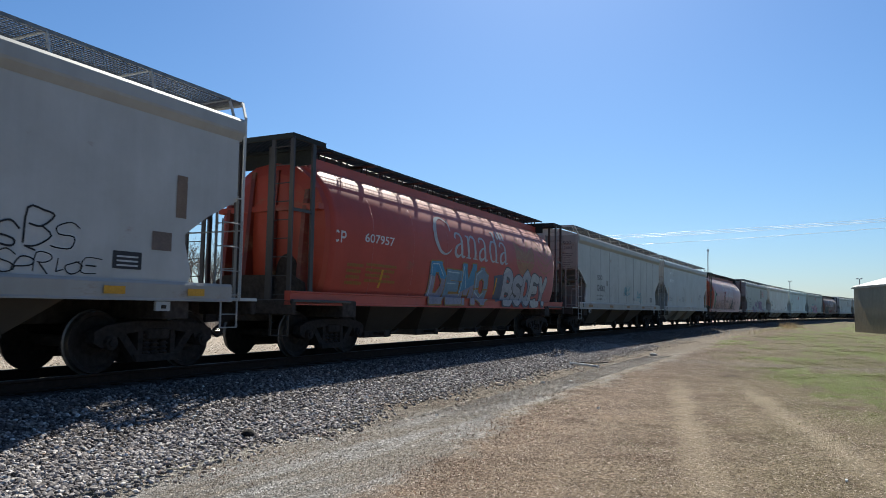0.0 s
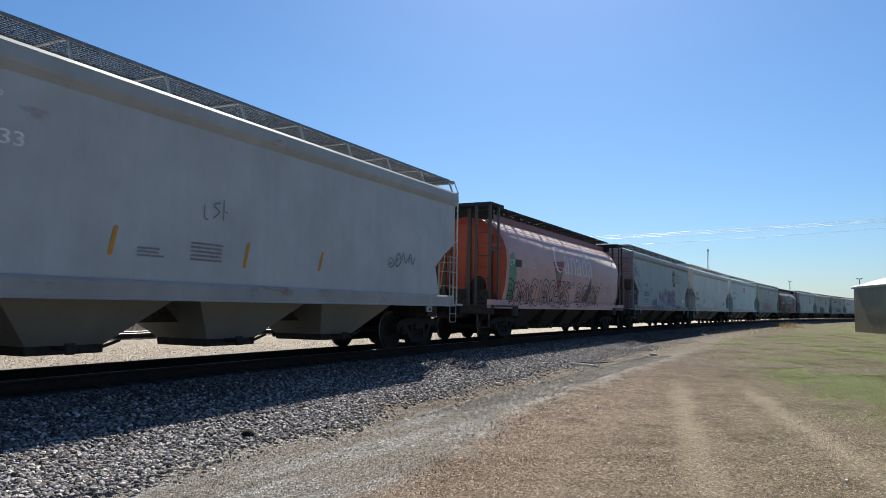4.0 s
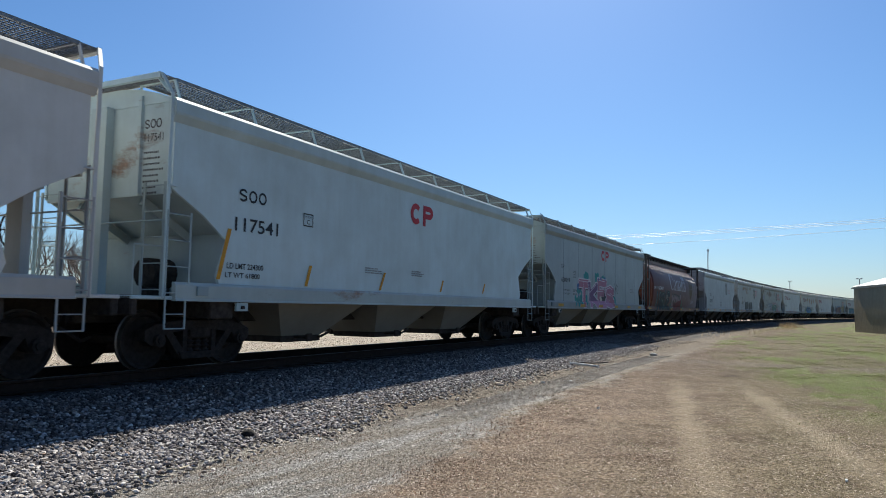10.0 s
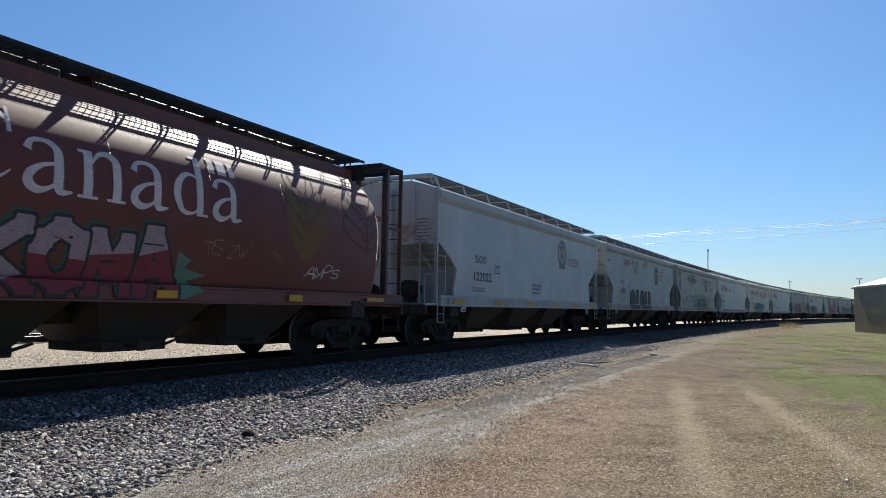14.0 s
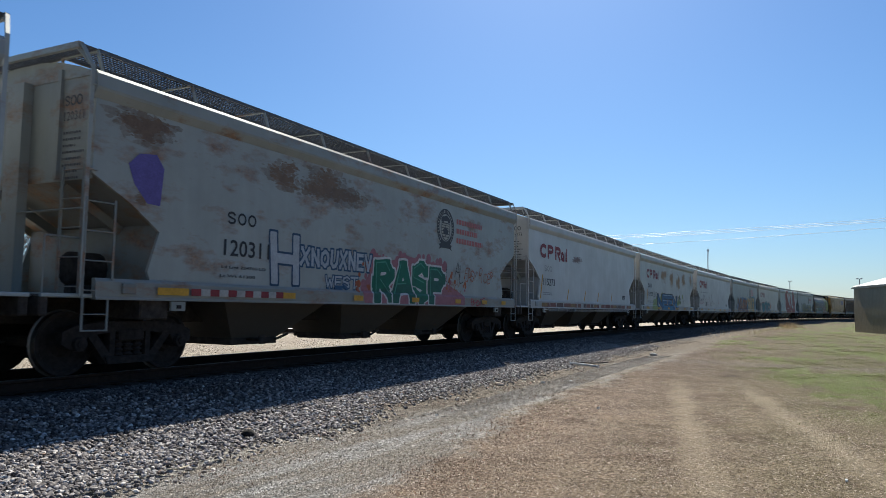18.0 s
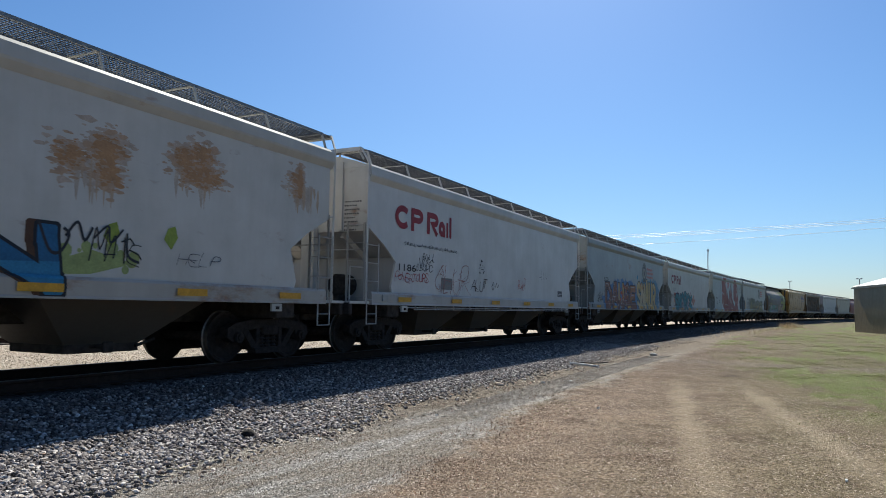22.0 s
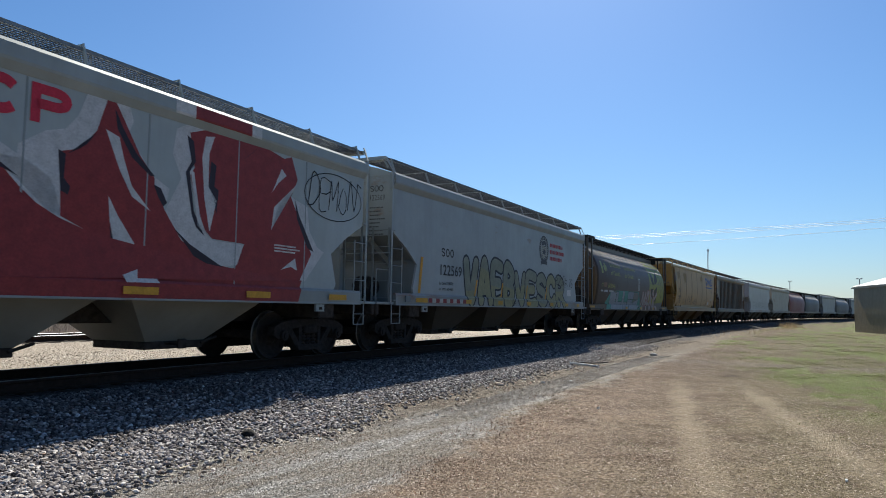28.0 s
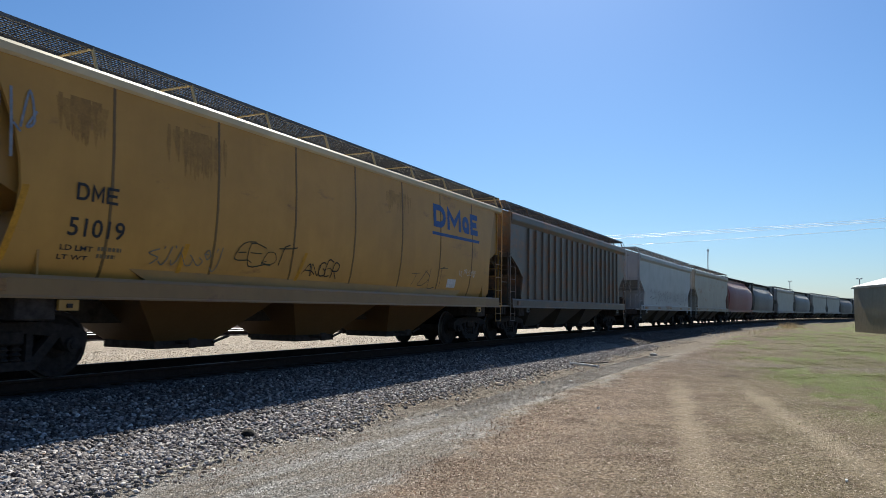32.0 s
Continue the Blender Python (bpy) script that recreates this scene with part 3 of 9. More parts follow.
def seam_mesh(bow, x, ribs):
    """One weld seam or rib of a side sheet."""
    bm = bmesh.new()
    zs = [1.38, 1.5, 1.7, 2.1, 2.6, 3.2, 3.6, 4.04 if bow else 3.83]
    d = 0.03 if ribs else 0.001
    for za, zb in zip(zs, zs[1:]):
        strip(bm, (x, -sheet_y(bow, za) - d, za), (x, -sheet_y(bow, zb) - d, zb), 0.07 if ribs else 0.042 if bow else 0.026, 0.08 if ribs else 0.008, (0, 1, 0))
    return mesh_of(bm, "rib" if ribs else "weld_seam", PAINT)


def side_sheet_mesh(bow, seams, ribs=False):
    """One side sheet with its cut corners; its lower part bows out by bow. Drawn for the -y side."""
    bm = bmesh.new()
    zs = [1.37, 1.5, 1.7, 2.1, 2.45, 2.8, 3.2, 3.6, 4.06 if bow else 3.93]

    def end(z):
        if bow > 0.05:
            return float(np.interp(z, [1.37, 1.5, 2.0, 2.6, 3.2, 3.6, 3.93], [6.9, 6.93, 6.75, 6.72, 6.85, 7.0, 7.15]))
        return float(np.interp(z, [1.37, 1.5, 2.1, 2.72, 2.8, 4.3], [6.55, 6.6, 6.42, 7.28, 7.55, 7.55]))

    def y(z):
        return 0.03 - sheet_y(bow, z)

    rows_o, rows_i = [], []
    fr = [-1 + 2 * i / 12 for i in range(13)]
    for z in zs:
        e = end(z)
        rows_o.append([bm.verts.new((e * f, y(z) - 0.03, z)) for f in fr])
        rows_i.append([bm.verts.new((e * f, y(z) + 0.02, z)) for f in fr])
    for rows, flip in ((rows_o, False), (rows_i, True)):
        for a, b in zip(rows, rows[1:]):
            for i in range(12):
                q = (a[i], a[i + 1], b[i + 1], b[i])
                bm.faces.new(q[::-1] if flip else q)
    for i in (0, 12):
        rim = [[bm.verts.new(row[i].co) for row in rows] for rows in (rows_o, rows_i)]
        for j in range(len(zs) - 1):
            bm.faces.new((rim[0][j], rim[0][j + 1], rim[1][j + 1], rim[1][j]))
    bmesh.ops.recalc_face_normals(bm, faces=bm.faces[:])
    return mesh_of(bm, "side_sheet", DUSTY_PAINT if bow else PAINT, bow > 0)


def eave_mesh(thin=False):
    bm = bmesh.new()
    rings = []
    lip = ((-1.44, 4.04), (-1.54, 4.04), (-1.575, 4.075), (-1.58, 4.17), (-1.55, 4.215), (-1.44, 4.235))
    beam = ((-1.44, 3.84), (-1.535, 3.84), (-1.60, 3.95), (-1.61, 3.99), (-1.605, 4.165), (-1.575, 4.215), (-1.44, 4.235))
    for x in (-7.6, 7.6):
        rings.append([(x, y, z) for y, z in (lip if thin else beam)])
    loft(bm, rings)
    bmesh.ops.recalc_face_normals(bm, faces=bm.faces[:])
    return mesh_of(bm, "eave_beam", PAINT)


def roof_mesh(rise=0.27):
    bm = bmesh.new()
    rings = []
    for x in (-7.55, 7.55):
        rings.append([(x, y, z) for y, z in ((-1.47, 4.18), (-1.47, 4.225), (-1.12, 4.225 + rise * 0.42), (-0.7, 4.225 + rise * 0.85), (-0.3, 4.225 + rise), (0.3, 4.225 + rise), (0.7, 4.225 + rise * 0.85), (1.12, 4.225 + rise * 0.42), (1.47, 4.225), (1.47, 4.18))])
    loft(bm, rings)
    bmesh.ops.recalc_face_normals(bm, faces=bm.faces[:])
    return mesh_of(bm, "roof", PAINT)


def hatch_mesh():
    bm = bmesh.new()
    for i in range(4):
        x0 = -6.9 + i * 3.48
        box(bm, x0, x0 + 3.36, -0.33, 0.33, 4.42, 4.52, 0.03)
        for k in range(4):
            box(bm, x0 + 0.3 + k * 0.9, x0 + 0.38 + k * 0.9, -0.38, 0.38, 4.40, 4.55, 0.01)
    return mesh_of(bm, "hatch_cover", PAINT)


def stanchion_mesh():
    bm = bmesh.new()
    strip(bm, (0, -1.50, 4.20), (0.0, -1.37, 4.56), 0.045, 0.02, (1, 0, 0))
    strip(bm, (0, -1.38, 4.545), (0, -0.6, 4.545), 0.04, 0.018, (0, 0, 1))
    strip(bm, (0, -0.62, 4.36), (0, -0.62, 4.55), 0.04, 0.018, (1, 0, 0))
    return mesh_of(bm, "stanchion", PAINT)


def end_walkway_mesh(z, mat):
    bm = bmesh.new()
    for i in range(7):
        x = -7.71 + 0.045 * i
        slab(bm, x - (0.014 if i in (0, 6) else 0.004), x + (0.014 if i in (0, 6) else 0.004), -1.38, 1.38, z - (0.05 if i in (0, 6) else 0.02), z)
    for i in range(47):
        y = -1.38 + 0.06 * i
        slab(bm, -7.71, -7.44, y - 0.005, y + 0.005, z - 0.018, z - 0.004)
    return mesh_of(bm, "end_walkway", mat)


def end_post_mesh():
    bm = bmesh.new()
    prism(bm, [(-0.02, 1.12), (-0.02, 4.2), (-0.16, 4.2), (-0.16, 1.12)], -0.18, 0.18)
    bmesh.ops.recalc_face_normals(bm, faces=bm.faces[:])
    return mesh_of(bm, "end_post", PAINT)


def corner_strip_mesh(y):
    bm = bmesh.new()
    out = 1.565 if y > 0 else -1.565
    strip(bm, (-7.645, out, 1.12), (-7.645, out, 4.27), 0.055, 0.02, (0, 1, 0))
    strip(bm, (-7.645, out, 4.25), (-7.72, out * 0.9, 4.57), 0.055, 0.02, (0, 1, 0))
    strip(bm, (-7.5, out, 2.84), (-7.65, out, 2.84), 0.05, 0.02, (0, 0, 1))
    strip(bm, (-7.5, out, 4.0), (-7.65, out, 4.0), 0.05, 0.02, (0, 0, 1))
    bmesh.ops.recalc_face_normals(bm, faces=bm.faces[:])
    return mesh_of(bm, "corner_post", PAINT)


def end_brace_mesh():
    bm = bmesh.new()
    for y in (-0.75, 0.75):
        strip(bm, (-7.44, y, 2.66), (-6.5, y, 2.14), 0.14, 0.09, (0, 1, 0))
    bar(bm, (-7.66, -1.56, 2.3), (-7.66, 1.56, 2.3), 0.014)
    bar(bm, (-8.1, -1.45, 1.15), (-8.1, -1.45, 1.9), 0.014)
    bar(bm, (-8.1, -1.45, 1.9), (-7.62, -1.45, 1.9), 0.014)
    return mesh_of(bm, "end_brace", PAINT)


def thin_post_mesh():
    bm = bmesh.new()
    prism(bm, [(-0.02, 1.12), (-0.02, 4.3), (-0.10, 4.3), (-0.10, 1.12)], -0.06, 0.06)
    bmesh.ops.recalc_face_normals(bm, faces=bm.faces[:])
    return mesh_of(bm, "end_post", PAINT)


def frame_mesh(x):
    bm = bmesh.new()
    box(bm, -x, x, -0.28, 0.28, 0.72, 1.1, 0.02)
    for sx in (-1, 1):
        box(bm, sx * BOGIE - 0.25, sx * BOGIE + 0.25, -1.48, 1.48, 0.8, 1.15, 0.02)
        box(bm, sx * x - 0.12 if sx > 0 else -x, sx * x if sx > 0 else -x + 0.12, -1.5, 1.5, 0.86, 1.16, 0.02)
    return mesh_of(bm, "underframe", UNDER)


def deck_mesh(sx, x):
    bm = bmesh.new()
    a, b = sorted((sx * 6.4, sx * x))
    box(bm, a, b, -1.52, 1.52, 1.10, 1.155, 0.01)
    return mesh_of(bm, "end_deck", PAINT)


def bolster_web_mesh():
    """The cross plate over the bolster, below the slope sheet, with an arched hole over the centre sill."""
    bm = bmesh.new()
    arch = [(0.23 * math.cos(a), 1.44 + 0.23 * math.sin(a)) for a in [math.pi * i / 8 for i in range(9)]]
    left = [(-1.49, 1.158), (-0.23, 1.158)] + [q for q in reversed(arch[4:])] + [(0.0, 2.21), (-1.49, 2.21)]
    for sign in (1, -1):
        loft(bm, [[(x, sign * y, z) for y, z in left] for x in (-6.44, -6.41)])
    bmesh.ops.recalc_face_normals(bm, faces=bm.faces[:])
    return mesh_of(bm, "bolster_web", PAINT)


def end_panel_mesh():
    """The flat end sheet, its top cut to the roof's curve."""
    bm = bmesh.new()
    pts = [(-1.47, 2.73), (1.47, 2.73), (1.47, 4.2), (1.15, 4.335), (0.7, 4.455), (0.25, 4.5), (-0.25, 4.5), (-0.7, 4.455), (-1.15, 4.335), (-1.47, 4.2)]
    loft(bm, [[(x, y, z) for y, z in pts] for x in (-7.535, -7.502)])
    loft(bm, [[(x, y, z) for y, z in ((-0.82, 2.75), (-0.75, 2.75), (-0.75, 4.33), (-0.82, 4.32))] for x in (-7.59, -7.535)])
    bmesh.ops.recalc_face_normals(bm, faces=bm.faces[:])
    return mesh_of(bm, "end_panel", PAINT)


def end_beam_mesh(z):
    bm = bmesh.new()
    slab(bm, -7.76, -7.70, -1.40, 1.40, z - 0.075, z + 0.008)
    for y in (-1.34, 0.62):
        strip(bm, (-7.53, y, z - 0.22), (-7.72, y, z - 0.07), 0.05, 0.02, (0, 1, 0))
    return mesh_of(bm, "end_beam", PAINT)


def placard_box_mesh():
    bm = bmesh.new()
    box(bm, -7.06, -6.84, -1.625, -1.588, 1.165, 1.315, 0.008)
    return mesh_of(bm, "placard_holder", PAINT)


def brake_mesh():
    bm = bmesh.new()
    rings = []
    for x in (-0.35, -0.3, 0.3, 0.35):
        r = 0.2 if abs(x) > 0.32 else 0.26
        rings.append([(x, r * math.cos(2 * math.pi * i / 14), 1.55 + r * math.sin(2 * math.pi * i / 14)) for i in range(14)])
    loft(bm, rings)
    box(bm, -0.3, 0.3, -0.08, 0.08, 1.15, 1.4)
    bmesh.ops.recalc_face_normals(bm, faces=bm.faces[:])
    return mesh_of(bm, "air_reservoir", UNDER)


def brake_wheel_mesh():
    bm = bmesh.new()
    n = 18
    for i in range(n):
        a, b = 2 * math.pi * i / n, 2 * math.pi * (i + 1) / n
        bar(bm, (0, 0.27 * math.cos(a), 0.27 * math.sin(a)), (0, 0.27 * math.cos(b), 0.27 * math.sin(b)), 0.014, 5)
    for i in range(5):
        a = 2 * math.pi * i / 5
        bar(bm, (0, 0, 0), (0, 0.27 * math.cos(a), 0.27 * math.sin(a)), 0.01, 5)
    bar(bm, (0, 0, 0), (0.2, 0, 0), 0.03)
    return mesh_of(bm, "brake_wheel", UNDER)


def add_ends(car, color, x, ladder_color):
    """Couplers, end decks, ladders and brake gear that every car has."""
    for sx in (-1, 1):
        part("coupler", cached("coupler", coupler_mesh), car, m=pose(sx * (x - 0.45), 0, 0, 0, 0, 0 if sx > 0 else 180))
        part("end_deck", cached(("deck", sx, x), lambda: deck_mesh(sx, x)), car, color=color)
        part("brake_wheel" if sx > 0 else "air_reservoir", cached("bw", brake_wheel_mesh) if sx > 0 else cached("brake", brake_mesh), car,
             m=pose(7.75, 0.35, 2.1) if sx > 0 else pose(-6.6, -0.2, 0))


def flat_car(car, spec):
    c = spec["color"]
    lad = spec.get("ladder", tuple(v * 0.6 for v in c[:3]) + (c[3] + 0.1,))
    part("underframe", cached("frame", lambda: frame_mesh(8.15)), car)
    grimy = tuple(v * q for v, q in zip(c[:3], (0.74, 0.7, 0.66))) + (min(0.8, c[3] + 0.45),)
    # recessed ends and webs: grime and the shade between cars, both in the colour
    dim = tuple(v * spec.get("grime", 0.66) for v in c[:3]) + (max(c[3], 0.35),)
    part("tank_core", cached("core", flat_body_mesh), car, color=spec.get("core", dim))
    for k in (0, 180):
        m = pose(0, 0, 0, 0, 0, k)
        bow, seams = spec.get("bow", 0.0), spec.get("seams", 0)
        part("side_sheet", cached(("sheet", bow, seams, spec.get("ribs")), lambda: side_sheet_mesh(bow, seams, spec.get("ribs", False))), car, color=c, m=m)
        for i in range(1, seams):
            x = -7.4 + 14.8 * i / seams
            if abs(x) < 6.2:
                tone = 1.0 if spec.get("ribs") else 0.32 if bow else 0.72
                part("rib" if spec.get("ribs") else "weld_seam", cached(("seam", bow, seams, i), lambda: seam_mesh(bow, x, spec.get("ribs", False))), car, color=tuple(v * tone for v in c[:3]) + (c[3],), m=m)
        part("side_sill", cached("sill", lambda: sill_mesh(-7.45, 7.45)), car, color=spec.get("sill", grimy), m=m)
        part("eave_beam", cached(("eave", bow > 0), lambda: eave_mesh(bow > 0)), car, color=spec.get("eave", tuple(v * 0.86 for v in c[:3]) + (c[3],)), m=m)
        part("running_board", cached(("grating", spec.get("mesh", 0), spec.get("low", 0)), lambda: grating_mesh(-7.45, 7.45, -1.38, -0.66, 4.58 if not spec.get("low") else 4.5, WORN_MESH if spec.get("mesh") else GALV, 0.06, 11, 0.02, 0.014)), car, "open steel grating", m=m)
        if spec.get("pipe"):
            part("train_line", cached("pipe", pipe_mesh), car, color=tuple(v * 0.7 for v in c[:3]) + (0.5,), m=m)
        for i in range(10):
            x = -7.45 + i * 1.655
            part("stanchion", cached("stanchion", stanchion_mesh), car, color=spec.get("rail", c), m=m @ pose(x, 0, 0))
        for key, xa, xb in (("ladder", -7.64, -7.2), ("ladder_r", 7.2, 7.64)):
            stiles = part("ladder", cached(key, lambda: ladder_mesh(xa, xb, -1.57, 1.1, 2.46, True)), car, color=lad, m=m)
            add_rungs(stiles, lad, (xa, -1.57), (xb, -1.57), 1.2, 0.4025, 4)
        for sx in (-1, 1):
            stiles = part("end_ladder", cached(("eladder", sx), lambda: end_ladder_mesh(sx, -1, 1.15, 2.9)), car, color=lad, m=m)
            add_rungs(stiles, lad, (sx * 7.62, -1.02), (sx * 7.62, -1.47), 1.25, 0.4, 5)
            part("jacking_pad", cached("pad", pad_mesh), car, color=tuple(v * 0.85 for v in c[:3]) + (0.4,), m=m @ pose(sx * 6.05, 0, 0))
        part("end_walkway", cached(("ewalk", spec.get("mesh", 0), spec.get("low", 0)), lambda: end_walkway_mesh(4.58 if not spec.get("low") else 4.5, WORN_MESH if spec.get("mesh") else GALV)), car, "steel grating crossover", m=m)
        part("end_post", cached("post", end_post_mesh), car, color=tuple(v * 0.85 for v in c[:3]) + (max(c[3], 0.35),), m=m @ pose(-7.52, 0.05, 0))
        for y in (-1.49, 1.49):
            part("corner_post", cached(("cpost", y), lambda: corner_strip_mesh(y)), car, color=c, m=m)
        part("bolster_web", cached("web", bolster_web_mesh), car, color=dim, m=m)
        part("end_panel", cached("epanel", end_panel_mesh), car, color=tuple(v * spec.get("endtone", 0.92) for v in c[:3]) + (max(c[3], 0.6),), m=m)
        part("end_beam", cached(("ebeam", spec.get("low", 0)), lambda: end_beam_mesh(4.58 if not spec.get("low") else 4.5)), car, color=spec.get("rail", c), m=m)
        part("placard_holder", cached("placard", placard_box_mesh), car, color=lad, m=m)
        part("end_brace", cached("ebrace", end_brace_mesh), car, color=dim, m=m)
    part("roof", cached("roof", roof_mesh), car, color=spec.get("eave", c))
    part("hatch_cover", cached("hatch", hatch_mesh), car, color=spec.get("eave", c))
    nh = spec.get("hoppers", 3)
    for i in range(nh):
        x = (-3.35, 0.0, 3.35)[i] if nh == 3 else (-3.9, -1.3, 1.3, 3.9)[i]
        ht = 1.66 if nh == 3 else 1.29
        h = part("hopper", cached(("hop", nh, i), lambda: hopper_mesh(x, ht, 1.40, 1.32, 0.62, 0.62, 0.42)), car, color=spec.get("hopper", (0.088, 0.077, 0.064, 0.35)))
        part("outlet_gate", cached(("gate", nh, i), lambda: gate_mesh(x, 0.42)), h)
    add_ends(car, c, 8.15, lad)


# ---- cylindrical car ----
def barrel_w(z):
    """Half width of the barrel at height z."""
    return float(np.interp(z, [1.2, 1.35, 1.6, 1.9, 2.3, 2.65, 3.0, 3.3, 3.55, 3.8, 4.0, 4.12, 4.2], [1.30, 1.36, 1.43, 1.48, 1.515, 1.53, 1.49, 1.39, 1.25, 1.035, 0.76, 0.53, 0.0]))


def barrel_mesh():
    bm = bmesh.new()
    zs = [1.2, 1.35, 1.6, 1.9, 2.15, 2.4, 2.65, 2.85, 3.0, 3.15, 3.3, 3.45, 3.55, 3.68, 3.8, 3.9, 4.0, 4.06, 4.12, 4.16]
    half = [(-barrel_w(z), z) for z in zs] + [(0.0, 4.2)] + [(barrel_w(z), z) for z in reversed(zs)]
    rings = []
    for x, k in ((-7.15, 0.93), (-7.09, 0.985), (-7.0, 1.0), (-3, 1.0), (0, 1.0), (3, 1.0), (7.0, 1.0), (7.09, 0.985), (7.15, 0.93)):
        rings.append([(x, y * k, 2.7 + (z - 2.7) * k) for y, z in half])
    loft(bm, rings)
    bmesh.ops.recalc_face_normals(bm, faces=bm.faces[:])
    for x in (-5.6, -3.75, -1.9, 0.0, 1.9, 3.75, 5.6):
        for (ya, za), (yb, zb) in zip(half, half[1:]):
            strip(bm, (x, ya, za), (x, yb, zb), 0.014, 0.001, Vector((0, ya + yb, (za + zb) - 5.4)))
    me = mesh_of(bm, "barrel", BARREL_PAINT, True)
    for p in me.polygons:
        if abs(p.normal.x) > 0.95:
            p.use_smooth = False
    return me


def end_sheet_mesh(sx):
    """The dished end of the barrel with its stiffening band."""
    bm = bmesh.new()
    zs = [1.22, 1.35, 1.6, 1.9, 2.3, 2.65, 3.0, 3.3, 3.55, 3.8, 4.0, 4.12]
    half = [(-barrel_w(z) * 0.955, 2.7 + (z - 2.7) * 0.955) for z in zs] + [(0.0, 4.13)] + [(barrel_w(z) * 0.955, 2.7 + (z - 2.7) * 0.955) for z in reversed(zs)]
    rings = []
    for x, k in ((7.13, 1.0), (7.25, 0.97), (7.33, 0.8), (7.37, 0.4)):
        rings.append([(sx * x, y * k, 2.7 + (z - 2.7) * k) for y, z in half])
    loft(bm, rings)
    a, b = sorted((sx * 7.25, sx * 7.43))
    box(bm, a, b, -1.36, 1.36, 3.02, 3.14)
    bmesh.ops.recalc_face_normals(bm, faces=bm.faces[:])
    return mesh_of(bm, "end_sheet", PAINT)


def end_rib_mesh(y):
    """A pressed upright on the barrel's end, deep at its foot and running out at the top."""
    bm = bmesh.new()
    top = 3.9 if abs(y) < 0.7 else 3.45
    prism(bm, [(-7.2, 1.15), (-7.2, top), (-7.36, top), (-7.45, 3.0), (-7.62, 1.15)], y - 0.05, y + 0.05)
    bmesh.ops.recalc_face_normals(bm, faces=bm.faces[:])
    return mesh_of(bm, "end_rib", PAINT)


def end_apron_mesh():
    """The grimy plate across the foot of the barrel's end."""
    bm = bmesh.new()
    loft(bm, [[(x, y, z) for y, z in ((-1.28, 1.12), (1.28, 1.12), (1.22, 1.5), (0.9, 1.66), (-0.9, 1.66), (-1.22, 1.5))] for x in (-7.66, -7.62)])
    bmesh.ops.recalc_face_normals(bm, faces=bm.faces[:])
    return mesh_of(bm, "end_apron", UNDER)


def end_hole_mesh():
    # a solid oval: the opening's shade is put into its dark colour
    bm = bmesh.new()
    pts = [(0.27 * math.cos(2 * math.pi * i / 18), 1.75 + 0.36 * math.sin(2 * math.pi * i / 18)) for i in range(18)]
    loft(bm, [[(x, y, z) for y, z in pts] for x in (-7.39, -7.31)])
    bmesh.ops.recalc_face_normals(bm, faces=bm.faces[:])
    return mesh_of(bm, "end_opening", UNDER)


def end_platform_mesh(sx):
    """The frame of the crossover platform, deepest where it meets the barrel."""
    bm = bmesh.new()
    a, b = sorted((sx * 7.3, sx * 8.34))
    outer = [(a, -1.41), (b, -1.41), (b, 1.41), (a, 1.41)]
    inner = [(a + 0.06, -1.34), (b - 0.06, -1.34), (b - 0.06, 1.34), (a + 0.06, 1.34)]
    rows = [[bm.verts.new((x, y, z)) for x, y in ring] for ring, z in ((outer, 4.28), (outer, 4.38), (inner, 4.38), (inner, 4.28))]
    for p, q in zip(rows, rows[1:] + rows[:1]):
        for i in range(4):
            bm.faces.new((p[i], p[(i + 1) % 4], q[(i + 1) % 4], q[i]))
    bmesh.ops.recalc_face_normals(bm, faces=bm.faces[:])
    return mesh_of(bm, "end_platform", DARKMESH)


def platform_grating_mesh(sx):
    bm = bmesh.new()
    a, b = sorted((sx * 7.35, sx * 8.29))
    for i in range(30):
        y = -1.32 + 2.64 * i / 29
        slab(bm, a, b, y - 0.01, y + 0.01, 4.33, 4.37)
    return mesh_of(bm, "platform_grating", DARKMESH)


def platform_plate_mesh(sx):
    """The plate that closes the gap between the barrel's top and the platform."""
    bm = bmesh.new()
    a, b = sorted((sx * 7.2, sx * 7.24))
    prism(bm, [(a, 3.98), (b, 3.98), (b, 4.33), (a, 4.33)], -1.0, 1.0)
    bmesh.ops.recalc_face_normals(bm, faces=bm.faces[:])
    return mesh_of(bm, "platform_plate", DARKMESH)


def corner_post_mesh(sx, z1=4.32):
    bm = bmesh.new()
    x = sx * 8.3
    for y in (-1.37, -0.9):
        strip(bm, (x, y, 1.1), (x, y, z1), 0.09, 0.04, (1, 0, 0))
    strip(bm, (sx * 7.66, -1.38, 1.2), (sx * 7.66, -1.38, z1), 0.10, 0.05, (0, 1, 0))
    strip(bm, (sx * 8.3, -1.38, 2.9), (sx * 7.66, -1.38, 2.9), 0.06, 0.03, (0, 1, 0))
    strip(bm, (x, -1.37, 1.1), (x, -1.37, 0.45), 0.05, 0.02, (1, 0, 0))
    strip(bm, (x, -0.95, 1.1), (x, -0.95, 0.45), 0.05, 0.02, (1, 0, 0))
    bar(bm, (x, -1.37, 0.46), (x, -0.95, 0.46), 0.014)
    return mesh_of(bm, "corner_ladder", PAINT)


